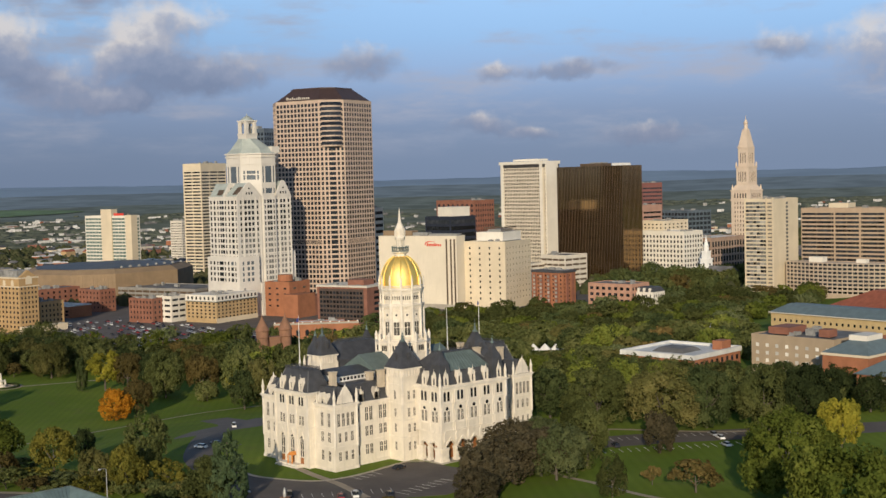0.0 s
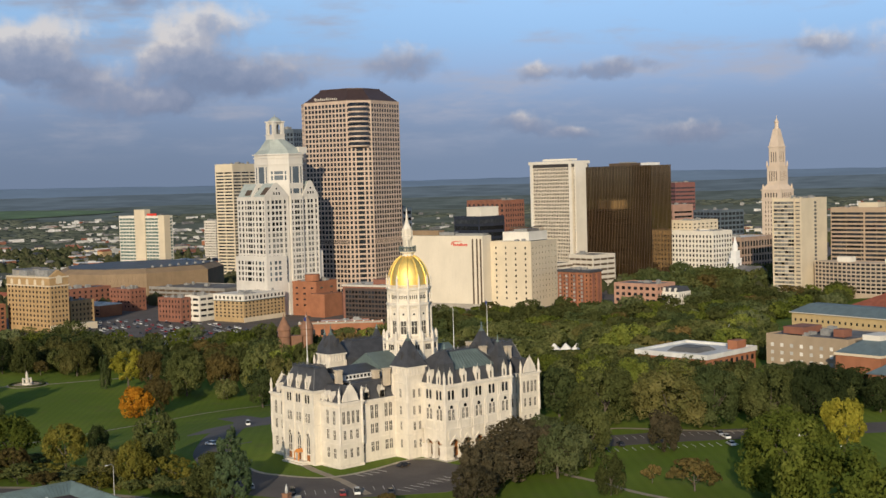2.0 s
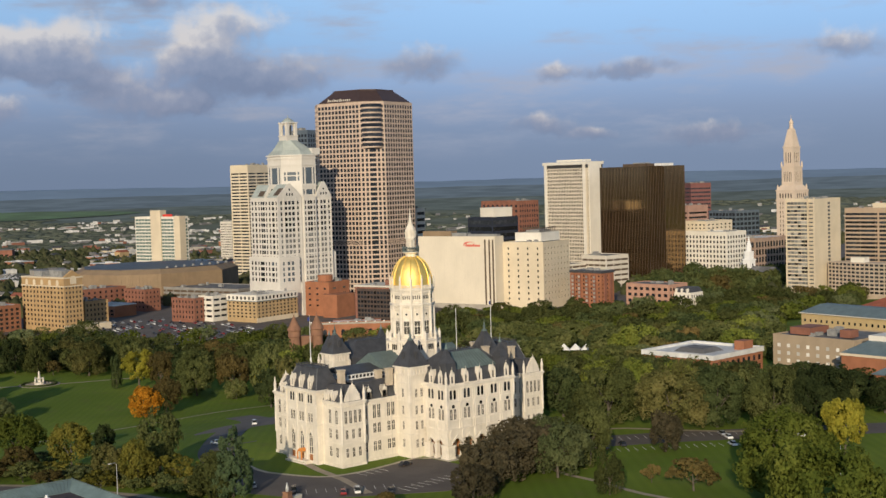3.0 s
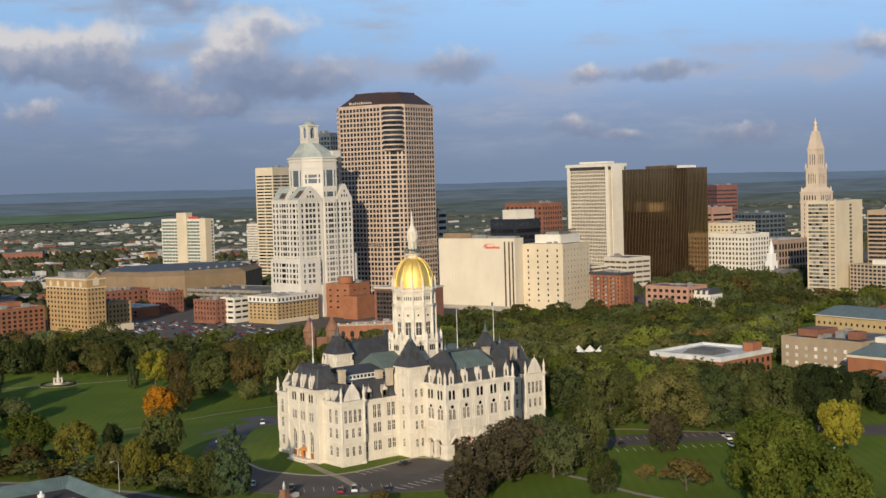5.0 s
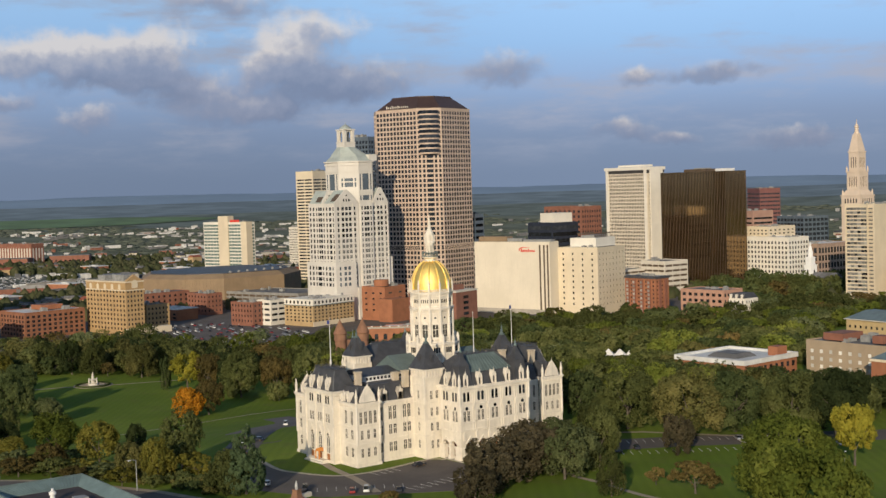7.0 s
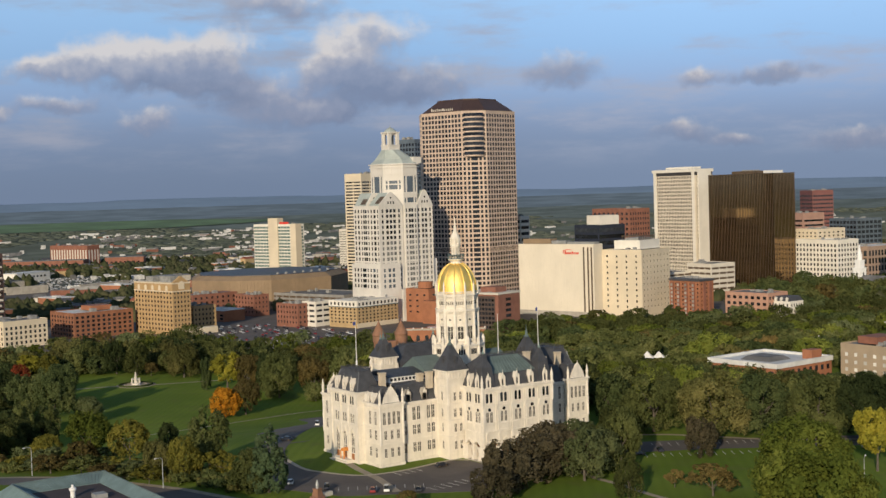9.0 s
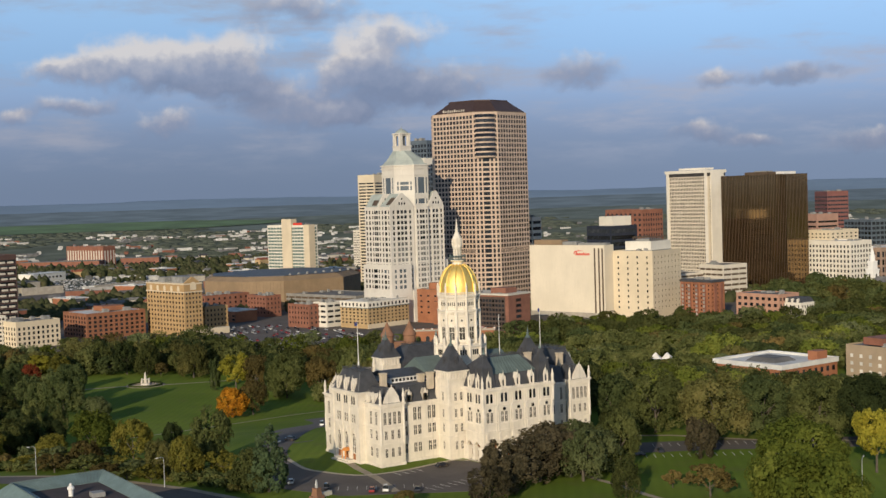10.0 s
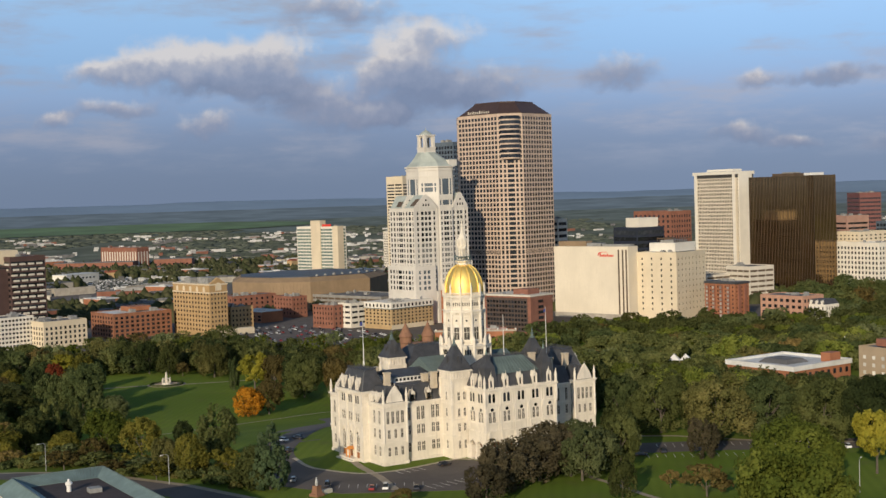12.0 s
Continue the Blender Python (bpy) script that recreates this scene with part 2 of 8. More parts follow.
# ---- mesh builder ----
class Shape:
    """Vertices and faces of one mesh."""

    def __init__(self):
        self.v, self.f = [], []

    def add(self, verts, faces):
        n = len(self.v)
        self.v += [tuple(p) for p in verts]
        self.f += [tuple(n + k for k in face) for face in faces]
        return self

    def box(self, x0, x1, y0, y1, z0, z1):
        return self.add([(x0, y0, z0), (x1, y0, z0), (x1, y1, z0), (x0, y1, z0), (x0, y0, z1), (x1, y0, z1), (x1, y1, z1), (x0, y1, z1)],
                        [(0, 3, 2, 1), (4, 5, 6, 7), (0, 1, 5, 4), (1, 2, 6, 5), (2, 3, 7, 6), (3, 0, 4, 7)])

    def loft(self, low, z0, top, z1):
        """A closed body between two outlines of equal count."""
        n = len(low)
        side = [(k, (k + 1) % n, n + (k + 1) % n, n + k) for k in range(n)]
        return self.add([(x, y, z0) for x, y in low] + [(x, y, z1) for x, y in top], side + [tuple(range(n))[::-1], tuple(range(n, 2 * n))])

    def prism(self, outline, z0, z1):
        return self.loft(outline, z0, outline, z1)

    def spire(self, outline, z0, apex):
        n = len(outline)
        return self.add([(x, y, z0) for x, y in outline] + [apex], [(k, (k + 1) % n, n) for k in range(n)] + [tuple(range(n))[::-1]])

    def lathe(self, cx, cy, profile, n=12, turn=0.0):
        rings = [[(cx + r * math.cos(turn + math.tau * k / n), cy + r * math.sin(turn + math.tau * k / n), z) for k in range(n)] for r, z in profile]
        faces = [(i * n + k, i * n + (k + 1) % n, (i + 1) * n + (k + 1) % n, (i + 1) * n + k) for i in range(len(rings) - 1) for k in range(n)]
        faces += [tuple(range(n))[::-1], tuple(range((len(rings) - 1) * n, len(rings) * n))]
        return self.add([p for ring in rings for p in ring], faces)

    def slab(self, p, u, n, a0, a1, d0, d1, z0, z1):
        """A box on a wall: a along u from p, d outwards along n."""
        q = [(p[0] + u[0] * a + n[0] * d, p[1] + u[1] * a + n[1] * d) for a, d in ((a0, d0), (a1, d0), (a1, d1), (a0, d1))]
        if u[0] * n[1] - u[1] * n[0] < 0:
            q = q[::-1]
        return self.prism(q, z0, z1)

    def plate(self, p, u, n, outline, d0, d1):
        """An upright outline (a, z) on a wall, from depth d0 to d1."""
        k = len(outline)
        turn = u[0] * n[1] - u[1] * n[0] > 0
        area = sum(outline[i][0] * outline[(i + 1) % k][1] - outline[(i + 1) % k][0] * outline[i][1] for i in range(k))
        if (area > 0) != turn:
            outline = outline[::-1]
        pts = [(p[0] + u[0] * a + n[0] * d, p[1] + u[1] * a + n[1] * d, z) for d in (d0, d1) for a, z in outline]
        return self.add(pts, [tuple(range(k)), tuple(range(2 * k - 1, k - 1, -1))] + [(i, k + i, k + (i + 1) % k, (i + 1) % k) for i in range(k)])

    def gable(self, x0, x1, y0, y1, z0, z1, along="x"):
        if along == "x":
            m = (y0 + y1) / 2
            return self.add([(x0, y0, z0), (x1, y0, z0), (x1, y1, z0), (x0, y1, z0), (x0, m, z1), (x1, m, z1)], [(0, 3, 2, 1), (0, 1, 5, 4), (2, 3, 4, 5), (0, 4, 3), (1, 2, 5)])
        m = (x0 + x1) / 2
        return self.add([(x0, y0, z0), (x1, y0, z0), (x1, y1, z0), (x0, y1, z0), (m, y0, z1), (m, y1, z1)], [(0, 3, 2, 1), (0, 4, 5, 3), (1, 2, 5, 4), (0, 1, 4), (2, 3, 5)])

    def tube(self, a, b, r0, r1, n=6):
        a, b = Vector(a), Vector(b)
        q = (b - a).to_track_quat("Z", "Y")
        pts = [p + q @ Vector((r * math.cos(math.tau * k / n), r * math.sin(math.tau * k / n), 0)) for p, r in ((a, r0), (b, r1)) for k in range(n)]
        return self.add(pts, [(k, (k + 1) % n, n + (k + 1) % n, n + k) for k in range(n)] + [tuple(range(n))[::-1], tuple(range(n, 2 * n))])

    def mesh(self, name, mat, smooth=False):
        me = bpy.data.meshes.new(name)
        me.from_pydata(self.v, [], self.f)
        me.materials.append(mat)
        if smooth:
            me.polygons.foreach_set("use_smooth", [True] * len(me.polygons))
            me.set_sharp_from_angle(angle=radians(40))
        me.update()
        return me


def rect(x0, x1, y0, y1):
    return [(x0, y0), (x1, y0), (x1, y1), (x0, y1)]


def ring(cx, cy, r, n, turn=0.0):
    return [(cx + r * math.cos(turn + math.tau * k / n), cy + r * math.sin(turn + math.tau * k / n)) for k in range(n)]


def thing(name, x, y, z, yaw=0.0, label="", category="", group="", kind=""):
    ob = new(name)
    ob.empty_display_size = 1.0
    ob.matrix_basis = pose(x, y, z, 0, 0, yaw)
    return tagged(ob, label, category, group, kind)


def part(name, shape, mat, parent, label="", smooth=False, kind="", at=None):
    """One mesh under a thing or a part; shape: a Shape or a mesh to share; at: its own pose."""
    me = shape if isinstance(shape, bpy.types.Mesh) else shape.mesh(name, mat, smooth)
    ob = new(name, me)
    ob.parent = parent
    if at is not None:
        ob.matrix_basis = at
    return tagged(ob, label, kind=kind)


def solo(name, shape, mat, label, category="", kind="", smooth=False, at=None, group=""):
    ob = new(name, shape if isinstance(shape, bpy.types.Mesh) else shape.mesh(name, mat, smooth))
    if at is not None:
        ob.matrix_basis = at
    return tagged(ob, label, category, group, kind)


PANES = {}


def pane_mesh(w, h, mat, arch=False, thick=0.08, bars=None):
    """A window pane on its wall: x across, y outwards, z up, from its lower left corner."""
    key = (round(w, 3), round(h, 3), mat.name, arch, bars and bars.name)
    if key not in PANES:
        s = Shape()
        if arch:
            r = w / 2
            line = [(0, 0), (w, 0)] + [(r + r * math.cos(math.pi * k / 6), h - r + r * math.sin(math.pi * k / 6)) for k in range(7)]
            s.plate((0, 0), (1, 0), (0, -1), line, 0, thick)
        else:
            s.box(0, w, -thick, 0, 0, h)
        count = len(s.f)
        if bars and not arch:                       # sash bars and frame, proud of the glass
            t = 0.05 if w < 1.2 else 0.08
            s.box(w / 2 - t, w / 2 + t, -thick - 0.05, -thick + 0.01, 0, h - 0.1)
            s.box(0, w, -thick - 0.04, -thick + 0.01, h * 0.58 - t, h * 0.58 + t)
            s.box(0, 0.08, -thick - 0.045, -thick + 0.01, 0, h - (w / 2 if arch else 0))
            s.box(w - 0.08, w, -thick - 0.045, -thick + 0.01, 0, h - (w / 2 if arch else 0))
        PANES[key] = s.mesh("window", mat)
        if bars and not arch:
            PANES[key].materials.append(bars)
            for poly in PANES[key].polygons[count:]:
                poly.material_index = 1
    return PANES[key]


class Facade:
    """Gathers the walls of one building and hangs its windows as parts, the first 300 singly."""

    def __init__(self, owner, limit=300, bars=None, trim=None):
        self.owner, self.limit, self.count = owner, limit, 0
        self.bars, self.trim = bars, trim
        self.wall, self.rest = Shape(), Shape()
        self.rest_mat = None

    def face(self, p, u, n, length, z0, z1, cols, rows, depth=0.3, mat=None, arch=False, mats=None):
        """A wall from p along u (outwards n), with openings cols (a, b) by rows (z, z)."""
        mat = mat or glass
        zs = sorted(rows)
        low = z0
        for a, b in zs:
            if a - low > 0.01:
                self.wall.slab(p, u, n, 0, length, -depth, 0, low, a)
            left = 0.0
            for c0, c1 in cols:
                if c0 - left > 0.01:
                    self.wall.slab(p, u, n, left, c0, -depth, 0, a, b)
                if arch:
                    r, m = (c1 - c0) / 2, (c0 + c1) / 2
                    for s in (-1, 1):
                        self.wall.plate(p, u, n, [(m + s * r, b), (m, b)] + [(m + s * r * math.sin(math.pi / 2 * k / 4), b - r + r * math.cos(math.pi / 2 * k / 4)) for k in range(1, 5)], -depth, 0)
                self.window(p, u, n, c0, a, c1 - c0, b - a, depth, mat, arch)
                left = c1
            if length - left > 0.01:
                self.wall.slab(p, u, n, left, length, -depth, 0, a, b)
            low = b
        if z1 - low > 0.01:
            self.wall.slab(p, u, n, 0, length, -depth, 0, low, z1)

    def window(self, p, u, n, a, z, w, h, depth, mat, arch=False):
        x, y = p[0] + u[0] * a - n[0] * (depth - 0.004), p[1] + u[1] * a - n[1] * (depth - 0.004)
        self.count += 1
        if self.trim:                               # sill and hood of each light
            self.trim.slab(p, u, n, a - 0.16, a + w + 0.16, 0, 0.16, z - 0.25, z - 0.02)
            if not arch:
                self.trim.slab(p, u, n, a - 0.18, a + w + 0.18, 0, 0.15, z + h + 0.05, z + h + 0.3)
        if self.count <= self.limit:
            if u[0] * n[1] - u[1] * n[0] > 0:
                x, y, u = x + u[0] * w, y + u[1] * w, (-u[0], -u[1])
            part("window", pane_mesh(w, h, mat, arch, bars=self.bars), mat, self.owner, at=pose(x, y, z, 0, 0, math.degrees(math.atan2(u[1], u[0]))))
        else:
            self.rest.slab(p, u, n, a, a + w, -depth + 0.004, -depth + 0.084, z, z + h)
            self.rest_mat = mat

    def done(self, mat, label=""):
        ob = part("wall", self.wall, mat, self.owner, label)
        if self.rest.f:
            part("window_field", self.rest, self.rest_mat, self.owner, kind="stuff")
        return ob


def even(length, n, share, margin=0.0):
    """n openings evenly over a length; share: how much of each bay is open."""
    bay = (length - 2 * margin) / n
    return [(margin + bay * (k + 0.5 - share / 2), margin + bay * (k + 0.5 + share / 2)) for k in range(n)]


def ground_z(x, y):
    s = min(max((y - 25 - 0.1 * max(0.0, x - 60)) / 175, 0), 1)
    return -17 * s * s * (3 - 2 * s)
# ---- ground ----
def grass_material():
    m = bpy.data.materials.new("grass")
    m.use_nodes = True
    N = Nodes(m.node_tree)
    at = N.add("ShaderNodeTexCoord").outputs["Object"]
    col = N.mix(N.span(N.noise(at, 0.02, 6), 0.35, 0.65), (0.120, 0.178, 0.020), (0.172, 0.232, 0.032))
    col = N.mix(N.math("MULTIPLY", N.span(N.noise(at, 0.11, 5), 0.5, 0.75), 0.55), col, (0.150, 0.145, 0.050))
    col = N.mix(N.math("MULTIPLY", N.noise(at, 3.0, 3), 0.5), col, (0.055, 0.088, 0.014))
    run = N.add("ShaderNodeMapping")
    N.put(run.inputs[0], at)
    run.inputs["Rotation"].default_value = (0, 0, radians(38))
    wave = N.add("ShaderNodeTexWave", wave_type="BANDS", bands_direction="X")
    N.put(wave.inputs[0], run.outputs[0])
    wave.inputs["Scale"].default_value, wave.inputs["Distortion"].default_value = 0.09, 0.6
    col = N.mix(N.math("MULTIPLY", wave.outputs["Fac"], 0.18), col, (0.060, 0.100, 0.014))
    b = N.add("ShaderNodeBsdfPrincipled")
    N.put(b.inputs["Base Color"], col)
    b.inputs["Roughness"].default_value, b.inputs["Specular IOR Level"].default_value = 1.0, 0.1
    relief = N.add("ShaderNodeBump")
    relief.inputs["Strength"].default_value, relief.inputs["Distance"].default_value = 0.6, 0.15
    N.put(relief.inputs["Height"], N.noise(at, 4.0, 4))
    N.link(relief.outputs[0], b.inputs["Normal"])
    N.link(b.outputs[0], N.add("ShaderNodeOutputMaterial").inputs[0])
    return m


grass = grass_material()
far_land = material("far_land", (0.082, 0.095, 0.066), 1.0, vary=0.5, scale=0.006, fine=0.03, tint=(0.11, 0.10, 0.07))


def ground_sheet():
    fine = [-320 + 10 * k for k in range(96)]
    xs = [-4600, -3000, -1800, -1000, -600, -420] + fine + [700, 800, 950, 1150, 1400, 1700, 2100, 2600, 3200, 3900, 4500]
    ys = [-4600, -3000, -1800, -1000, -700, -500] + [-400 + 10 * k for k in range(100)] + [640, 700, 800, 950, 1150, 1400, 1700, 2100, 2600, 3200, 3900, 4500]
    s = Shape()
    pts = []
    for y in ys:
        for x in xs:
            pts.append((x, y, ground_z(x, y) - (0.0 if abs(x) < 700 and abs(y) < 640 else 1.5)))
    n = len(xs)
    s.add(pts, [(j * n + i, j * n + i + 1, (j + 1) * n + i + 1, (j + 1) * n + i) for j in range(len(ys) - 1) for i in range(n - 1)])
    return s


solo("ground", ground_sheet(), grass, "green mown park lawn that slopes gently down to the city", "ground", "structure", smooth=True)


def ribbon(line, width, dz, step=6.0):
    """A strip that follows the ground along a line of points."""
    pts = [Vector((x, y, 0)) for x, y in line]
    dense = [pts[0]]
    for a, b in zip(pts, pts[1:]):
        k = max(1, int((b - a).length / step))
        dense += [a.lerp(b, i / k) for i in range(1, k + 1)]
    s, v = Shape(), []
    for i, p in enumerate(dense):
        d = (dense[min(i + 1, len(dense) - 1)] - dense[max(i - 1, 0)]).normalized()
        for side in (-1, -0.33, 0.33, 1):
            q = p + Vector((-d.y, d.x, 0)) * side * width / 2
            v.append((q.x, q.y, ground_z(q.x, q.y) + dz))
    s.add(v, [(4 * i + k + 1, 4 * i + k, 4 * i + k + 4, 4 * i + k + 5) for i in range(len(dense) - 1) for k in range(3)])
    return s


def curve_line(points, n=8):
    """A smooth line through points."""
    p = [Vector((x, y)) for x, y in points]
    p = [p[0]] + p + [p[-1]]
    out = []
    for a, b, c, d in zip(p, p[1:], p[2:], p[3:]):
        for k in range(n):
            t = k / n
            q = 0.5 * ((2 * b) + (c - a) * t + (2 * a - 5 * b + 4 * c - d) * t * t + (3 * b - a - 3 * c + d) * t ** 3)
            out.append((q.x, q.y))
    return out + [tuple(p[-1])]


# Drives and car parks round the statehouse.
solo("road", ribbon(curve_line([(24, 152), (8, 112), (-20, 82), (-46, 48), (-62, 22), (-68, -8), (-62, -32), (-45, -47), (-18, -50), (10, -52)]), 12, 0.05), asphalt,
     "dark asphalt drive with parking bays round the statehouse", "road", "structure")
solo("road", Shape().prism([(-84, -20), (-76, -6), (-66, -6), (-61, -13), (-55, -25), (-47, -28.5), (-37, -28.5), (-20, -26), (-15.5, -30), (-15, -40), (-12, -62), (-40, -66), (-72, -46)], 0.0, 0.07), asphalt, "asphalt forecourt with painted parking bays", "road", "structure")
solo("road", Shape().add([(x, y, ground_z(x, y) + 0.10) for x, y in ((-57, 40), (-34, 88), (-16, 104), (22, 118), (28, 106), (0, 80), (-38, 38))], [(6, 5, 1, 0), (5, 4, 2, 1), (4, 3, 2)]), asphalt, "asphalt car park with painted bays beside the lawn", "road", "structure")
solo("road", ribbon([(18, -38), (60, -62), (110, -98), (170, -140)], 17, 0.06), asphalt, "asphalt car park under the trees", "road", "structure")
solo("road", ribbon([(-230, 150), (-150, 62), (-112, 0), (-96, -60), (-80, -160)], 13, 0.05), asphalt, "asphalt street past the treeline", "road", "structure")
solo("pavement", ribbon([(-150, 72), (-120, 28), (-104, -6), (-94, -40)], 2.5, 0.12), path_stone, "narrow concrete pavement along the street", "pavement", "structure")
solo("path", ribbon(curve_line([(-60, 176), (-27, 177), (5, 180), (30, 183), (52, 180), (80, 168)]), 1.6, 0.06), path_stone, "pale worn path across the lawn", "path", "structure")
solo("path", ribbon(curve_line([(-60, 352), (-10, 345), (22, 331), (60, 318), (100, 300)]), 2.2, 0.06), path_stone, "pale path along the far lawn edge", "path", "structure")
solo("path", ribbon(curve_line([(6, -60), (-1.6, -72), (-2.7, -89), (-4.9, -109), (-2, -140)]), 2.0, 0.06), path_stone, "concrete path crossing the mown lawn", "path", "structure")
solo("path", ribbon([(40, -22), (62, -41), (79, -68.9), (104, -92)], 2.2, 0.08), path_stone, "concrete path beside the car park", "path", "structure")
solo("path", ribbon([(-46, -1.5), (-49.5, -16), (-52, -33), (-57, -52)], 2.6, 0.11), path_stone, "concrete walk from the west door to the drive", "path", "structure")
solo("path", ribbon(curve_line([(-60, 12), (-62.5, -4), (-60.5, -13), (-55, -24.5), (-47, -28), (-37, -28), (-20, -25.5), (-15.5, -29.5)], 4), 1.5, 0.16), material("kerb_concrete", (0.46, 0.40, 0.31), 0.9, vary=0.2, scale=0.4, fine=1.5), "pale kerb along the drive", "kerb", "structure")


def bays(x, y, ux, uy, n, gap, length):
    s = Shape()
    vx, vy = -uy, ux
    for k in range(n):
        px, py = x + ux * gap * k, y + uy * gap * k
        s.prism([(px, py), (px + 0.14 * ux, py + 0.14 * uy), (px + 0.14 * ux + length * vx, py + 0.14 * uy + length * vy), (px + length * vx, py + length * vy)], 0.03, 0.115)
    return s


for k, (x, y, ux, uy, n) in enumerate([(-72, -38, 0.86, -0.51, 11), (30, -64, 0.84, -0.55, 22), (44, -52, 0.84, -0.55, 20), (-44, -33.5, 0.99, 0.05, 4), (-47, -58, 0.99, 0.12, 8)]):
    solo("bay_lines", bays(x, y, ux, uy, n, 2.8, 5.0), paint_white, "white painted lines of parking bays", "markings", "structure")

solo("car_park", Shape().prism([(96, 398), (150, 382), (238, 396), (250, 460), (236, 530), (60, 560)], -17.1, -16.85), asphalt, "asphalt car park at the city's edge", "car park", "structure")

# The streets of the city beyond the park, and the far country.
solo("city_ground", Shape().prism([(-500, 600), (-120, 560), (60, 545), (200, 520), (290, 420), (360, 430), (460, 345), (600, 330), (700, 210), (1500, 200), (1600, 1500), (-600, 1700)], -17.2, -16.9),
     asphalt, "grey streets and car parks of the city", "road", "structure")
solo("far_land", Shape().prism([(-4400, 1250), (-500, 1150), (300, 1180), (1450, 1150), (1450, 100), (4400, -1800), (4400, 4400), (-4400, 4400)], -17.5, -16.6), far_land,
     "dark wooded flat country reaching to the hills", "ground", "structure")


def far_z(r):
    """Height of the far country, raised from plain to hills to fill the view."""
    s = min(max((r - 2100) / 2600, 0), 1)
    return -16.6 + 96 * s * s * (1.6 - 0.6 * s)


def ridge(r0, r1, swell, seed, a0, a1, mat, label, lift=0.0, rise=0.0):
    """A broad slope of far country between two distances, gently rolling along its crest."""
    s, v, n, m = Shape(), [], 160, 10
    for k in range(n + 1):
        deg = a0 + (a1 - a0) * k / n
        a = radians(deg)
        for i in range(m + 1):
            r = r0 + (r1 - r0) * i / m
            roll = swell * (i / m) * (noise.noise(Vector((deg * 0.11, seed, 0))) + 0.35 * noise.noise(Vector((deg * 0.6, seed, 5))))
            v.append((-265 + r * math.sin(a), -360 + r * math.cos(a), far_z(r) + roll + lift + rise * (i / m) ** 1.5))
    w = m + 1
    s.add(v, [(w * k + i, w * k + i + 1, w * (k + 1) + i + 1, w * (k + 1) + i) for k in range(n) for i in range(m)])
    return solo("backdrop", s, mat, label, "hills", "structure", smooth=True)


# Distance haze is put into these base colours, paler and bluer ridge by ridge.
ridge(2050, 3300, 2, 3.0, -40, 130, material("haze_tinted_rise", (0.155, 0.174, 0.142), 1.0, vary=0.30, scale=0.008, fine=0.04, spec=0.0), "wooded country rising beyond the city, paled by painted haze")
ridge(3280, 3800, 4, 5.0, -40, 130, material("haze_tinted_woodland", (0.160, 0.192, 0.180), 1.0, vary=0.30, scale=0.012, fine=0.05, spec=0.0), "wooded rise before the far hills, paled by painted haze", -0.5)
ridge(3790, 4320, 5, 7.0, -40, 130, material("haze_tinted_ridge", (0.182, 0.232, 0.268), 1.0, vary=0.22, scale=0.010, fine=0.04, spec=0.0), "wooded ridge below the far hills in painted haze", -0.8, 3)
ridge(4300, 4880, 12, 9.0, -40, 130, material("haze_tinted_hills", (0.218, 0.295, 0.390), 1.0, vary=0.10, scale=0.004, fine=0.02, spec=0.0), "low hills on the horizon, painted haze blue", -0.6, 8)


def far_field(r0, r1, a0, a1):
    """A broad field on the far plain that narrows to both ends."""
    v, n = [], 60
    for k in range(n + 1):
        a = radians(a0 + (a1 - a0) * k / n)
        wide = min(1.0, 4.0 * min(k, n - k) / n) ** 0.6
        for i in range(5):
            r = (r0 + r1) / 2 + (r1 - r0) * (i / 4 - 0.5) * wide
            v.append((-265 + r * math.sin(a), -360 + r * math.cos(a), far_z(r) + 0.9))
    s = Shape().add(v, [(5 * k + i, 5 * k + i + 1, 5 * k + i + 6, 5 * k + i + 5) for k in range(n) for i in range(4)])
    solo("far_field", s, material("far_field", (0.085, 0.155, 0.062), 1.0, vary=0.3, scale=0.01, fine=0.05), "broad green field on the far plain", "field", "structure", smooth=True)


far_field(3420, 3760, 8.0, 27.0)
# ---- the statehouse ----
capitol = thing("statehouse", 0, 0, 0, 0, "cream marble gothic statehouse with slate roofs and a gilded dome", "building")
trim, roof = Shape(), Shape()
fac = Facade(capitol, 420, marble_trim, trim)
CY = -1.5
PW, PS = 43.0, 18.5           # half length to the end pavilions; half depth of the wings


def crest(x0, x1, y0, y1, z):
    """Iron cresting round a flat roof: a rail on close pickets."""
    for p, u, n, length in (((x0, y0), (1, 0), (0, -1), x1 - x0), ((x1, y1), (-1, 0), (0, 1), x1 - x0), ((x0, y1), (0, -1), (-1, 0), y1 - y0), ((x1, y0), (0, 1), (1, 0), y1 - y0)):
        k = int(length / 0.55)
        roof.slab(p, u, n, 0, length, -0.06, 0.06, z + 0.4, z + 0.5)
        for i in range(k):
            roof.slab(p, u, n, length * i / k, length * i / k + 0.14, -0.07, 0.07, z, z + (0.95 if i % 3 == 0 else 0.7))


def pair(a, w, gap):
    return [(a - gap / 2 - w, a - gap / 2), (a + gap / 2, a + gap / 2 + w)]


def band(x0, x1, y0, y1, z, h, out):
    """A moulding round a block."""
    trim.prism(rect(x0 - out, x1 + out, y0 - out, y1 + out), z, z + h)


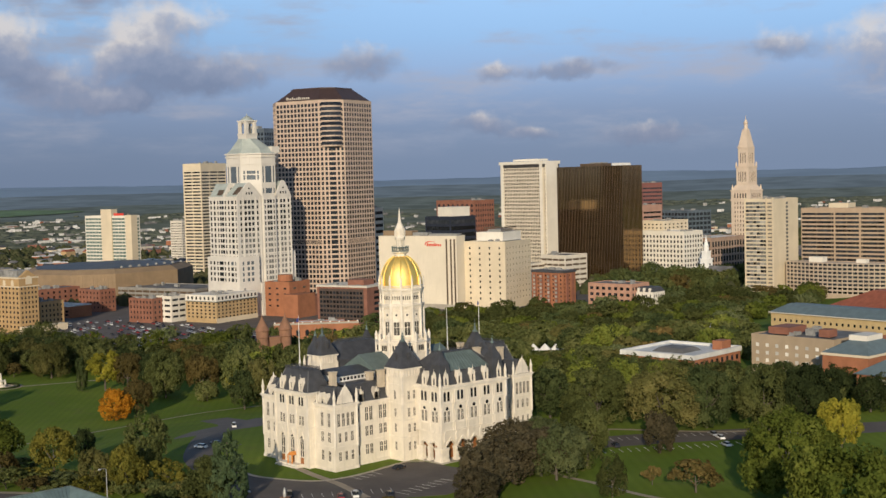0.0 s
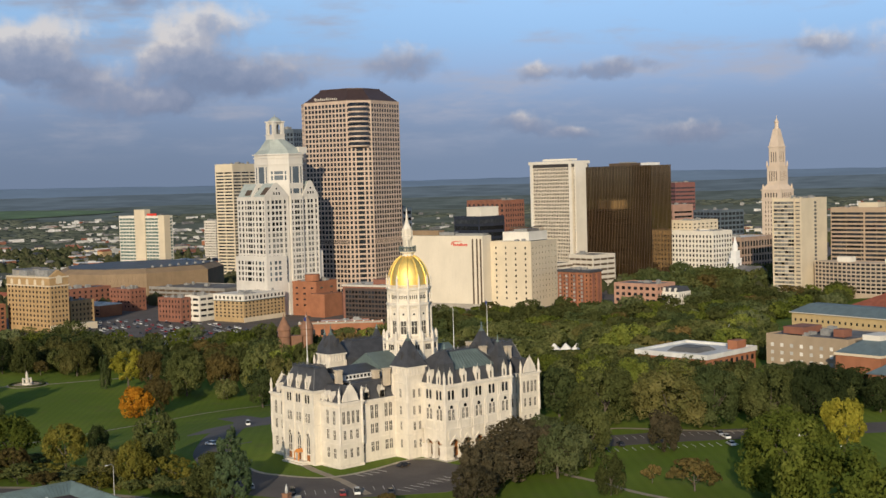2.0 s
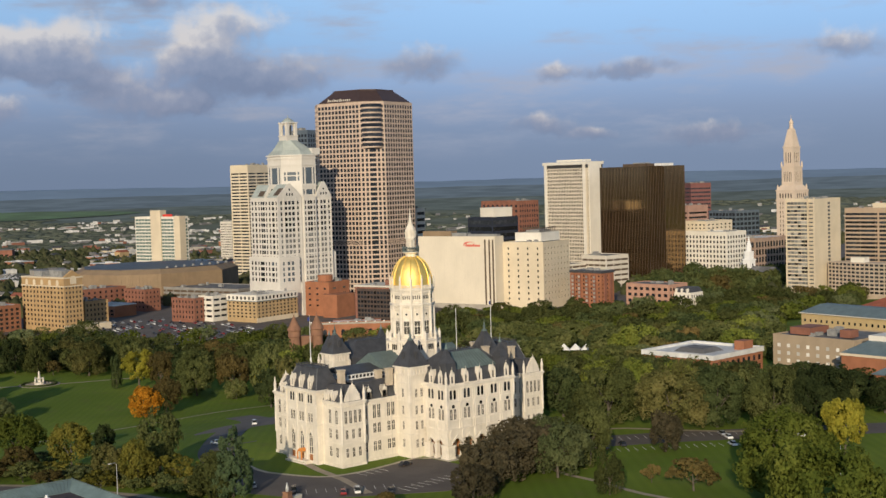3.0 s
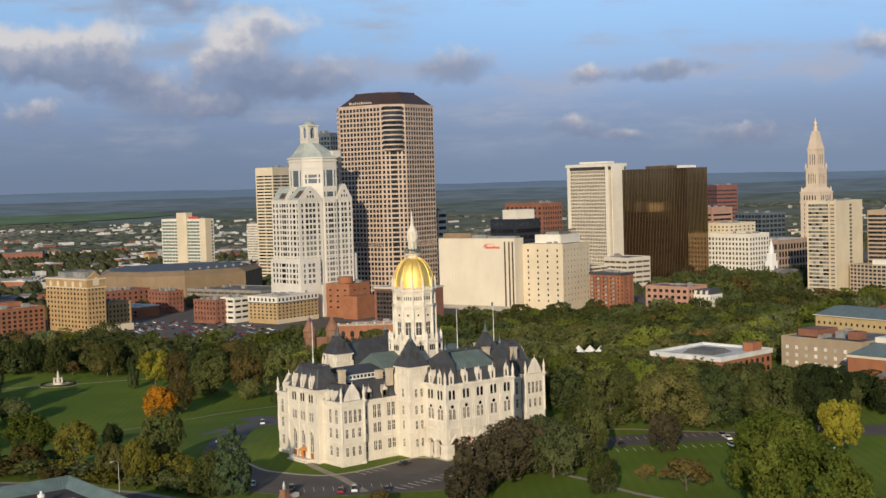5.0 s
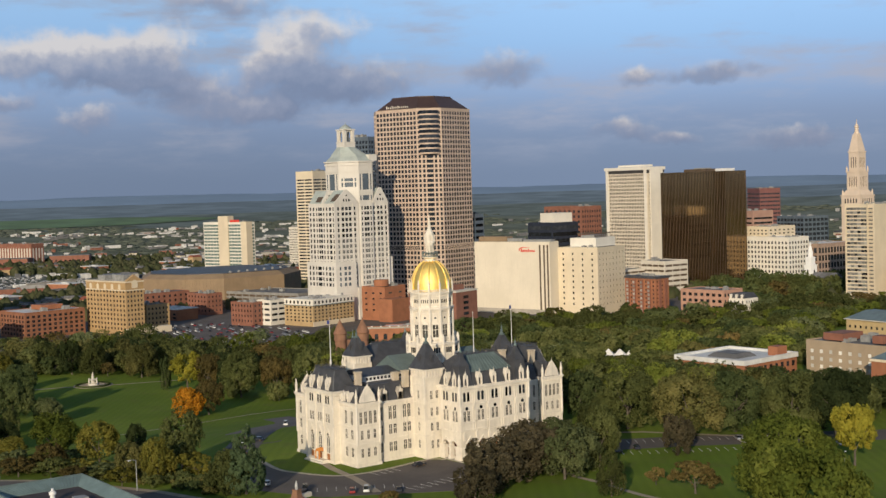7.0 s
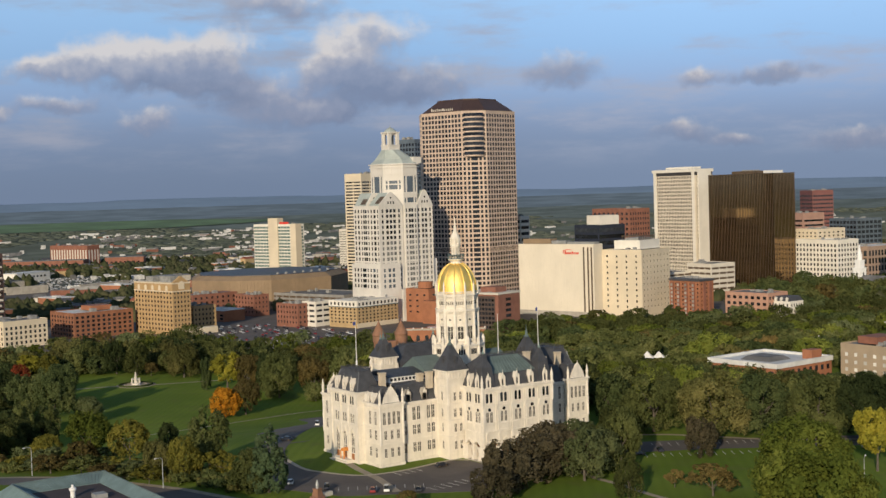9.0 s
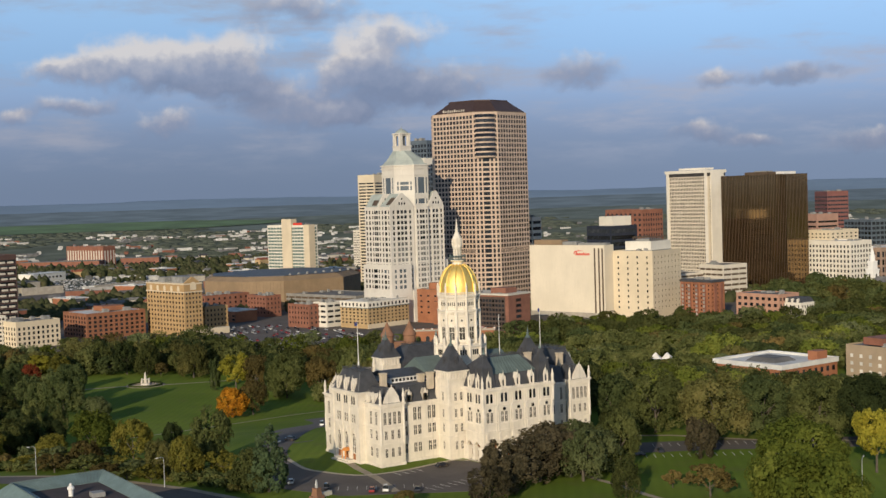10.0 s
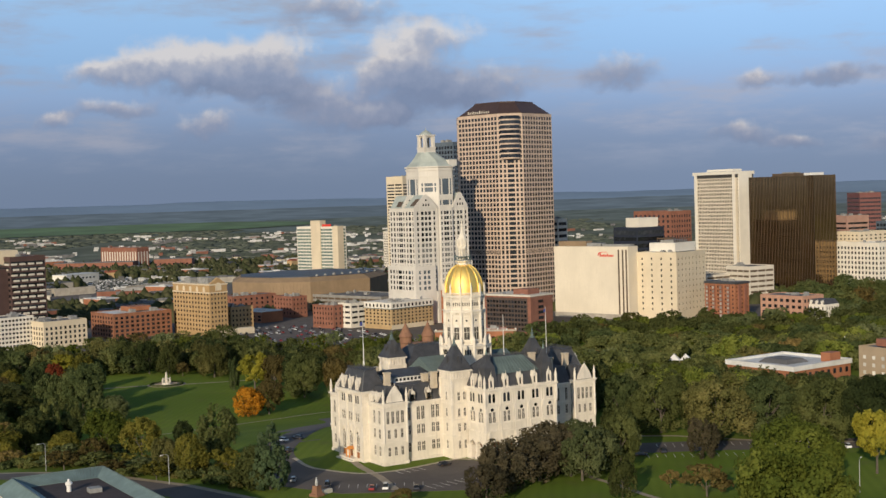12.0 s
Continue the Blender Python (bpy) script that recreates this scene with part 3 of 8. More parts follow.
def block(x0, x1, y0, y1, z1, sides, cornice=True):
    """One block of the building. sides: per side w, s, e, n a list of (rows, cols, arch)."""
    d = 0.2
    fac.wall.box(x0 + d, x1 - d, y0 + d, y1 - d, -1.0, z1 - 0.02)
    spans = {"s": ((x0, y0), (1, 0), (0, -1), x1 - x0), "n": ((x1, y1), (-1, 0), (0, 1), x1 - x0), "w": ((x0, y1), (0, -1), (-1, 0), y1 - y0), "e": ((x1, y0), (0, 1), (1, 0), y1 - y0)}
    for side, (p, u, n, length) in spans.items():
        rows = sides.get(side, sides.get("all", []))
        lo = -1.0
        if side in "we":
            p, length = (p[0] + u[0] * d, p[1] + u[1] * d), length - 2 * d
        for (za, zb), cols, arch, top in rows:
            cc = [(a - (d if side in "we" else 0), b - (d if side in "we" else 0)) for a, b in cols(length + (2 * d if side in "we" else 0))]
            fac.face(p, u, n, length, lo, top, cc, [(za, zb)], d, glass if arch else capitol_glass, arch)
            lo = top
        if z1 - lo > 0.02:
            fac.wall.slab(p, u, n, 0, length, -d, 0, lo, z1)
    band(x0, x1, y0, y1, -1.0, 1.9, 0.22)
    for p, u, n, length in spans.values():          # corbels under the cornice
        k = int(length / 0.9)
        for i in range(k):
            trim.slab(p, u, n, length * (i + 0.25) / k, length * (i + 0.75) / k, 0, 0.3, z1 - 1.5, z1 - 0.9)
    if cornice:
        band(x0, x1, y0, y1, z1 - 0.9, 0.45, 0.25)
        band(x0, x1, y0, y1, z1 - 0.45, 0.5, 0.55)


def three_rows(cols, top=20.0):
    return [((3.0, 6.0), cols, False, 7.4), ((8.7, 11.7), cols, False, 12.8), ((13.4, 17.6), cols, False, top)]


three = lambda L: even(L, 3, 0.44, 0.9)
pavilion_rows = [((3.0, 5.8), three, False, 7.4), ((8.7, 11.5), three, False, 12.8), ((13.5, 17.4), lambda L: even(L, 4, 0.62, 0.9), False, 20.0)]
# end pavilions: corner blocks at the four corners, with gables to south and north
for sx in (-1, 1):
    xa, xb = (-PW, -PW + 9.0) if sx < 0 else (PW - 9.0, PW)
    block(xa, xb, CY - PS, CY + PS, 20.2, {"s": pavilion_rows, "n": pavilion_rows,
                                          "w": three_rows(lambda L: [(2.0, 3.3), (5.4, 6.7), (L - 6.7, L - 5.4), (L - 3.3, L - 2.0)]), "e": three_rows(lambda L: [(2.2, 3.3), (5.6, 6.7), (L - 6.7, L - 5.6), (L - 3.3, L - 2.2)])})
    band(xa, xb, CY - PS, CY + PS, 7.3, 0.35, 0.16)
    band(xa, xb, CY - PS, CY + PS, 12.6, 0.35, 0.16)
    # the projecting centre of the end wall
    xe = (-PW - 2.2, -PW + 3) if sx < 0 else (PW - 3, PW + 2.2)
    ww = lambda L: sum([pair(L / 2 + k * 4.9, 1.05, 0.35) for k in (-1, 0, 1)], [])
    rows_end = [((3.2, 9.6), lambda L: [(L / 2 + k * 4.9 - 0.85, L / 2 + k * 4.9 + 0.85) for k in (-1, 0, 1)], True, 12.4), ((13.0, 15.8), ww, False, 18.3), ((19.0, 21.8), ww, True, 23.2)]
    block(*xe, CY - 8.6, CY + 8.6, 23.2, {"w": rows_end if sx < 0 else [], "e": rows_end if sx > 0 else [], "s": [], "n": []})
    xw = sx * (PW + 2.2)
    for k in (-1, 0, 1):                            # tracery of the tall west lights, shafts between them
        c = CY + k * 4.9
        trim.slab((xw, c), (0, 1), (sx, 0), -0.09, 0.09, -0.12, 0.06, 3.2, 7.9)
        trim.slab((xw, c), (0, 1), (sx, 0), -0.85, 0.85, -0.12, 0.06, 5.2, 5.4)
        for q in range(12):
            a0, a1 = math.tau * q / 12, math.tau * (q + 1) / 12
            trim.plate((xw, c), (0, 1), (sx, 0), [(0.42 * math.cos(a0), 8.4 + 0.42 * math.sin(a0)), (0.55 * math.cos(a0), 8.4 + 0.55 * math.sin(a0)), (0.55 * math.cos(a1), 8.4 + 0.55 * math.sin(a1)), (0.42 * math.cos(a1), 8.4 + 0.42 * math.sin(a1))], -0.12, 0.06)
        for q in (-1, 1):
            trim.plate((xw, c), (0, 1), (sx, 0), [(q * 1.0, 8.8), (q * 1.25, 8.8), (0.0, 11.4), (0.0, 10.9)], 0, 0.3)
    for k in (-1.72, -0.5, 0.5, 1.72):
        trim.slab((xw, CY + k * 4.9), (0, 1), (sx, 0), -0.3, 0.3, 0, 0.3, -1, 22.4)
    for z in (12.3, 18.2):
        band(*xe, CY - 8.6, CY + 8.6, z, 0.35, 0.18)
# wings between pavilions and centre
for sx in (-1, 1):
    xa, xb = (-PW + 9.0, -14.0) if sx < 0 else (14.0, PW - 9.0)
    wing_cols = lambda L: sorted([(1.4, 2.5)] + [c for k in (0, 1) for c in pair(6.3 + k * 5.6, 1.3, 0.45)] + [(16.6, 17.7)]) if sx < 0 else sorted([(L - b, L - a) for a, b in [(1.4, 2.5)] + [c for k in (0, 1) for c in pair(6.3 + k * 5.6, 1.1, 0.45)]])
    block(xa, xb, CY - PS + 2.2, CY + PS - 2.2, 19.4, {"s": three_rows(wing_cols, 19.4), "n": three_rows(wing_cols, 19.4), "w": [], "e": []})
    for z in (7.3, 12.6):
        band(xa, xb, CY - PS + 2.2, CY + PS - 2.2, z, 0.3, 0.14)
# centre block with its arcade, south and north
FX, FS = 14.2, 34.5
for sy in (-1, 1):
    ya, yb = (CY - FS, CY - 15) if sy < 0 else (CY + 15, CY + FS)
    five = lambda L: [c for k in range(5) for c in pair(2.7 + (L - 5.4) / 4 * k, 1.1, 0.45)]
    two = lambda L: [c for k in (0, 1) for c in pair((2.6 + 4.6 * k) if True else 0, 1.1, 0.45)]
    front = [((12.6, 15.9), five, False, 18.2), ((19.0, 22.0), five, True, 23.4)]

    def west(L, sy=sy):
        base = (L - 2.6, L - 7.4) if sy < 0 else (2.6, 7.4)
        return [c for b in sorted(base) for c in pair(b, 1.1, 0.45)]

    def east(L, sy=sy):
        base = (2.6, 7.4) if sy < 0 else (L - 2.6, L - 7.4)
        return [c for b in sorted(base) for c in pair(b, 1.1, 0.45)]

    wside = [((12.6, 15.9), west, False, 18.2), ((19.0, 22.0), west, True, 23.4)]
    eside = [((12.6, 15.9), east, False, 18.2), ((19.0, 22.0), east, True, 23.4)]
    # upper storeys stand on the arcade; behind it lies the recessed porch wall
    d = 0.2
    fac.wall.box(-FX + d, FX - d, ya + d, yb - d, 9.6, 23.38)
    pin, pout = (ya + 4, yb) if sy < 0 else (ya, yb - 4)
    fac.wall.box(-FX + 3.6, FX - 3.6, pin, pout, -1, 9.6)
    fac.wall.box(-FX, FX, *((ya + 12, yb) if sy < 0 else (ya, yb - 12)), -1, 9.55)
    for p, u, n, L, rows in (((-FX, ya), (1, 0), (0, -1), 2 * FX, front if sy < 0 else []), ((FX, yb), (-1, 0), (0, 1), 2 * FX, front if sy > 0 else []),
                             ((-FX, yb - d), (0, -1), (-1, 0), yb - ya - 2 * d, wside), ((FX, ya + d), (0, 1), (1, 0), yb - ya - 2 * d, eside)):
        lo = 9.6
        for (za, zb), cols, arch, top in rows:
            fac.face(p, u, n, L, lo, top, cols(L), [(za, zb)], d, glass if arch else capitol_glass, arch)
            lo = top
        if 23.4 - lo > 0.02:
            fac.wall.slab(p, u, n, 0, L, -d, 0, lo, 23.4)
    for z in (9.4, 12.0, 17.9):
        band(-FX, FX, ya, yb, z, 0.4, 0.22)
    band(-FX, FX, ya, yb, 22.5, 0.45, 0.25)
    band(-FX, FX, ya, yb, 22.95, 0.5, 0.6)
    # slim shafts with canopied niches between the bays of the upper storeys
    yq = ya if sy < 0 else yb
    for k in range(4):
        x = -FX + 2.7 + (2 * FX - 5.4) / 4 * (k + 0.5)
        nq = (0, -1) if sy < 0 else (0, 1)
        trim.slab((x, yq), (1, 0), nq, -0.55, -0.35, 0, 0.2, 9.8, 22.5)
        trim.slab((x, yq), (1, 0), nq, 0.35, 0.55, 0, 0.2, 9.8, 22.5)
        trim.slab((x, yq), (1, 0), nq, -0.4, 0.4, 0, 0.45, 12.4, 12.9)
        trim.slab((x, yq), (1, 0), nq, -0.4, 0.4, 0, 0.45, 16.4, 16.8)
        trim.plate((x, yq), (1, 0), nq, [(-0.5, 16.8), (0.5, 16.8), (0, 18.3)], 0, 0.4)
    for sx in (-1, 1):
        for b in (0.35, 5.0, 9.7):
            trim.slab((sx * FX, (ya + b) if sy < 0 else (yb - b)), (0, 1), (sx, 0), -0.3, 0.3, 0, 0.25, 9.8, 22.5)
        trim.slab((sx * (FX - 0.4), yq), (1, 0), nq, -0.35, 0.35, 0, 0.25, 9.8, 22.5)
        trim.lathe(sx * FX, yq, [(0.5, 17.5), (0.5, 23.4), (0.65, 23.6), (0.45, 24.0), (0.45, 25.4), (0.55, 25.6), (0.05, 28.0)], 8)
    for p, u, n, L in (((-FX, yq), (1, 0), nq, 2 * FX), ((-FX, yb), (0, -1), (-1, 0), yb - ya), ((FX, ya), (0, 1), (1, 0), yb - ya)):
        k = int(L / 0.9)
        for i in range(k):
            trim.slab(p, u, n, L * (i + 0.25) / k, L * (i + 0.75) / k, 0, 0.35, 22.0, 22.5)
            trim.slab(p, u, n, L * (i + 0.25) / k, L * (i + 0.75) / k, 0, 0.35, 23.45, 23.9)
    # arcade: five arches to the front, two at each side
    yf = ya if sy < 0 else yb
    nf = (0, -1) if sy < 0 else (0, 1)
    runs = [((-FX, yf), (1, 0), nf, 2 * FX, 5)]
    if sy < 0:
        runs += [((-FX, ya + 11.5), (0, -1), (-1, 0), 11.5, 2), ((FX, ya), (0, 1), (1, 0), 11.5, 2)]
    else:
        runs += [((-FX, yb), (0, -1), (-1, 0), 11.5, 2), ((FX, yb - 11.5), (0, 1), (1, 0), 11.5, 2)]
    for p, u, n, L, k in runs:
        lead = 1.5
        bay = (L - 2 * lead) / k
        for i in range(k + 1):
            a = lead + bay * i
            wide = 0.55 if 0 < i < k else 1.4
            trim.slab(p, u, n, a - wide, a + wide, -1.25 - 0.02 * k, 0.1 + 0.02 * k, -1, 4.6)
            trim.slab(p, u, n, a - wide - 0.2, a + wide + 0.2, -1.35 - 0.02 * k, 0.3 + 0.02 * k, -1, 1.0)
            trim.slab(p, u, n, a - wide - 0.15, a + wide + 0.15, -1.3 - 0.02 * k, 0.25 + 0.02 * k, 4.0, 4.64)
        for i in range(k):
            c, r = lead + bay * (i + 0.5), bay / 2 - 0.5
            line = [(c - bay / 2, 4.6), (c - r, 4.6)] + [(c - r * math.cos(math.pi * q / 10), 4.6 + r * 0.95 * math.sin(math.pi * q / 10)) for q in range(1, 10)] + [(c + r, 4.6), (c + bay / 2, 4.6), (c + bay / 2, 9.4), (c - bay / 2, 9.4)]
            fac.wall.plate(p, u, n, line, -1.1, 0.0)
            for q in (-1, 1):                      # carved hood and its shadow line
                trim.plate(p, u, n, [(c, 4.6 + r * 1.3), (c, 5.0 + r * 1.42), (c + q * (r + 0.35), 5.6), (c + q * (r + 0.05), 5.2)], 0.0, 0.22)
        front_run = k == 5
        fac.wall.slab(p, u, n, 0 if front_run else 1.2, lead, -1.2, 0, 4.4, 9.4)
        fac.wall.slab(p, u, n, L - lead, L if front_run else L - 1.2, -1.2, 0, 4.4, 9.4)
    for k in range(6):
        x = -FX + 1.5 + (2 * FX - 3) / 5 * k
        trim.slab((x, yf), (1, 0), nf, -0.45, 0.45, 0, 0.3, 6.6, 8.6)
        trim.plate((x, yf), (1, 0), nf, [(-0.6, 8.6), (0.6, 8.6), (0, 9.4)], 0, 0.35)
    part("porch_floor", Shape().box(-FX - 0.6, FX + 0.6, *((ya - 1.0, ya + 8) if sy < 0 else (yb - 8, yb + 1.0)), -1, 0.35), concrete, capitol)
    # round windows over the paired lights
    for k in range(5):
        x = -FX + 2.7 + (2 * FX - 5.4) / 4 * k
        s = Shape()
        s.plate((x, yf), (1, 0), nf, [(0.62 * math.cos(math.tau * q / 12), 16.7 + 0.62 * math.sin(math.tau * q / 12)) for q in range(12)], 0.0, 0.05)
        part("round_window", s, glass, capitol)
    if sy < 0:
        for b in (2.6, 7.4):
            for sx in (-1, 1):
                s = Shape()
                s.plate((sx * FX, ya + b), (0, 1), (sx, 0), [(0.55 * math.cos(math.tau * q / 12), 16.7 + 0.55 * math.sin(math.tau * q / 12)) for q in range(12)], 0.0, 0.05)
                part("round_window", s, glass, capitol)
        # tall oak doors, placed to show through the porch arches from the camera
        for k in range(5):
            x = -FX + 1.5 + (2 * FX - 3) / 5 * (k + 0.5)
            part("door", Shape().box(x - 2.1, x + 2.1, ya + 3.9, ya + 3.97, 0.35, 6.0), old_wood, capitol, "brown oak porch doors")
        for b in (5.2, 8.4, 11.6):
            part("door", Shape().box(-FX + 3.5, -FX + 3.57, ya + b - 1.4, ya + b + 1.4, 0.35, 6.0), old_wood, capitol, "brown oak porch doors")
    # mansard of the front with dormers; a low hip above it, its outer slope in copper
    y0, y1 = ya, yb
    roof.loft(rect(-FX + 0.3, FX - 0.3, y0 + 0.3, y1 - 0.3), 23.4, rect(-FX + 2.0, FX - 2.0, y0 + 2.0, y1 - 2.0), 27.6)
    roof.loft(rect(-FX + 2.0, FX - 2.0, y0 + 2.0, y1 - 2.0), 27.6, rect(-FX + 7.5, FX - 7.5, y0 + 7.5, y1 - 7.5), 32.6)
    yc, ys = (y0, 1) if sy < 0 else (y1, -1)
    for k in range(12):                            # copper sheets laid between raised seams
        xa, xb = -FX + 5.4 + (2 * FX - 10.8) * k / 12, -FX + 5.4 + (2 * FX - 10.8) * (k + 1) / 12
        top = 0.66
        v = [(xa, yc + ys * 2.1, 27.85), (xb - 0.1, yc + ys * 2.1, 27.85), ((xb - 0.1) * top, yc + ys * 7.4, 32.7), (xa * top, yc + ys * 7.4, 32.7)]
        sheet = Shape().add(v if sy < 0 else v[::-1], [(0, 1, 2, 3)]).tube((xb, yc + ys * 2.1, 27.85), (xb * top, yc + ys * 7.4, 32.7), 0.09, 0.09, 4)
        part("copper_sheet", sheet, copper, capitol, "pale green copper roof sheet")
    crest(-FX + 7.5, FX - 7.5, y0 + 7.5, y1 - 7.5, 32.5)
# link under the dome
fac.wall.box(-13.5, 13.5, CY - 15.5, CY + 15.5, -1, 24.0)
roof.loft(rect(-13.5, 13.5, CY - 15.5, CY + 15.5), 24.0, rect(-10, 10, CY - 12, CY + 12), 27.5)

DORM = {}


def dormer(x, y, z, face, w=1.7, h=4.0):
    """A stone dormer with a steep gable, a dark light and a finial; face: degrees, 0 looks south."""
    at = pose(x, y, z, 0, 0, face)
    if (w, h) not in DORM:
        s = Shape()
        s.box(-w / 2, -w / 2 + 0.35, -0.3, 1.8, 0, h * 0.55)
        s.box(w / 2 - 0.35, w / 2, -0.3, 1.8, 0, h * 0.55)
        s.box(-w / 2, w / 2, -0.3, 0.2, 0, 0.5)
        s.plate((0, -0.35), (1, 0), (0, -1), [(-w / 2 - 0.2, h * 0.52), (w / 2 + 0.2, h * 0.52), (0.12, h * 0.88), (-0.12, h * 0.88)], -2.0, 0.0)
        s.lathe(0, -0.2, [(0.12, h * 0.85), (0.22, h * 0.92), (0.06, h * 0.96), (0.03, h * 1.12)], 6)
        for q in (-1, 1):
            s.lathe(q * (w / 2 + 0.05), -0.25, [(0.2, 0), (0.2, h * 0.55), (0.24, h * 0.58), (0.02, h * 0.78)], 6)
        g = Shape().box(-w / 2 + 0.35, w / 2 - 0.35, 0.0, 0.1, 0.5, h * 0.55)
        DORM[(w, h)] = (s.mesh("dormer", marble_trim), g.mesh("dormer_window", glass))
    a, b = DORM[(w, h)]
    ob = part("dormer", a, marble_trim, capitol, at=at)
    part("dormer_window", b, glass, ob)


for sy, rot in ((-1, 0), (1, 180)):
    yf = CY + sy * FS
    for k in range(5):
        dormer(-FX + 2.7 + (2 * FX - 5.4) / 4 * k, yf - sy * 0.4, 23.6, rot, 1.5, 5.0)
    for sx in (-1, 1):
        for b in (2.9, 7.4):
            dormer(sx * (FX - 0.4), yf - sy * b, 23.6, -90 if sx < 0 else 90, 1.5, 5.0)
for sx in (-1, 1):
    for k in (-1, 0, 1):
        dormer(sx * (PW + 1.8), CY + k * 4.9, 23.4, -90 if sx < 0 else 90, 1.4, 4.6)
    for sy in (-1, 1):
        for x in (-30.5, -24.3):
            dormer(-sx * x if sx < 0 else x, CY + sy * (PS - 2.6), 19.6, 0 if sy < 0 else 180, 1.7, 4.3)
        for y in (11.5, 14.3):
            dormer(sx * (PW - 0.3), CY + sy * y, 20.4, -90 if sx < 0 else 90, 1.1, 3.4)

# gables and pinnacles of the pavilions
for sx in (-1, 1):
    for sy in (-1, 1):
        gx, gy, n = sx * (PW - 4.5), CY + sy * PS, (0, sy)
        trim.plate((gx, gy), (1, 0), n, [(-3.1, 20.4), (3.1, 20.4), (2.5, 22.0), (0.35, 25.3), (-0.35, 25.3), (-2.5, 22.0)], -0.6, 0.12)
        for k in range(5):                          # crockets
            for q in (-1, 1):
                trim.slab((gx, gy), (1, 0), n, q * (2.4 - 0.45 * k) - 0.16, q * (2.4 - 0.45 * k) + 0.16, -0.5, 0.2, 21.9 + 0.68 * k, 22.5 + 0.68 * k)
        trim.lathe(gx, gy, [(0.3, 25.0), (0.4, 25.4), (0.12, 25.8), (0.05, 26.6)], 6)
        trim.plate((gx, gy), (1, 0), n, [(0.9 * math.cos(math.tau * q / 10), 22.4 + 0.9 * math.sin(math.tau * q / 10)) for q in range(10)], 0.12, 0.22)
        for px in (sx * (PW - 0.2), sx * (PW - 8.8)):
            trim.lathe(px, gy, [(0.42, 7.0), (0.42, 12.6), (0.5, 12.8), (0.36, 13.2), (0.36, 19.6), (0.55, 20.3), (0.42, 20.9), (0.42, 22.0), (0.55, 22.2), (0.06, 24.8)], 8)
        roof.gable(gx - 2.6, gx + 2.6, *sorted((gy - sy * 0.5, gy - sy * 8)), 20.2, 25.0, "y")
        trim.lathe(sx * PW, CY + sy * 10.2, [(0.4, 20.2), (0.4, 21.6), (0.05, 23.6)], 6)
# roofs of the ends and the wings
for sx in (-1, 1):
    xa, xb = sorted((sx * (PW - 0.2), sx * (PW - 8.8)))
    roof.loft(rect(xa, xb, CY - PS + 0.2, CY + PS - 0.2), 20.2, rect(xa + 2.8, xb - 2.8, CY - PS + 3.4, CY + PS - 3.4), 24.8)
    xa, xb = sorted((sx * (PW + 2.0), sx * (PW - 7)))
    roof.loft(rect(xa, xb, CY - 8.4, CY + 8.4), 23.2, rect(xa + 2.4, xb - 2.4, CY - 5.8, CY + 5.8), 29.6)
    roof.box(xa + 2.2, xb - 2.2, CY - 6.0, CY + 6.0, 29.5, 29.75)
    crest(xa + 2.3, xb - 2.3, CY - 5.9, CY + 5.9, 29.7)
    xa, xb = sorted((sx * (PW - 9), sx * 14))
    roof.loft(rect(xa, xb, CY - PS + 2.4, CY + PS - 2.4), 19.4, rect(xa, xb, CY - PS + 5.2, CY + PS - 5.2), 24.6)
    roof.box(xa, xb, CY - PS + 5.2, CY + PS - 5.2, 24.0, 24.75)
    lx0, lx1 = sorted((sx * 32, sx * 17))
    sky_l = Shape().box(lx0, lx1, CY - 7, CY + 7, 24.7, 26.6)
    part("skylight_wall", sky_l, flag_white, capitol, "white boarded skylight walls")
    for k in range(10):
        for sy in (-1, 1):
            part("window", pane_mesh(0.9, 0.9, glass), glass, capitol, at=pose(lx0 + 0.5 + 1.45 * k, CY + sy * 7.004, 25.2) if sy < 0 else pose(lx0 + 1.4 + 1.45 * k, CY + sy * 7.004, 25.2, 0, 0, 180))
    roof.gable(lx0 - 0.5, lx1 + 0.5, CY - 7.5, CY + 7.5, 26.6, 28.4, "x")
    # copper roofs that lean against the dome's base
    part("copper_roof", Shape().gable(*sorted((sx * 18.0, sx * 8.0)), CY - 8, CY + 8, 27.0, 31.5, "x"), copper, capitol, "green copper gable roof")
# chimneys
chimney_stone = material("chimney_stone", (0.52, 0.44, 0.33), 0.8, vary=0.15, scale=0.5, streaks=0.4)
chim = Shape().box(-0.95, 0.95, -0.8, 0.8, 0, 5.0).box(-1.15, 1.15, -1.0, 1.0, 5.0, 5.5).box(-1.05, 1.05, -0.9, 0.9, 4.3, 4.5).box(-1.05, 1.05, -0.9, 0.9, 1.0, 1.4).mesh("chimney", chimney_stone)
for x, y, z in ((-36.5, -11.5, 23.5), (36.5, -11.5, 23.5), (-22.0, -17.2, 23), (22, -17.2, 23), (-22.3, -12.0, 22), (27, -15, 23), (-36.5, 8.5, 23.5), (36.5, 8.5, 23.5), (12.4, -25.0, 27), (-27, 14, 22)):
    part("chimney", chim, chimney_stone, capitol, at=pose(x, y, z))


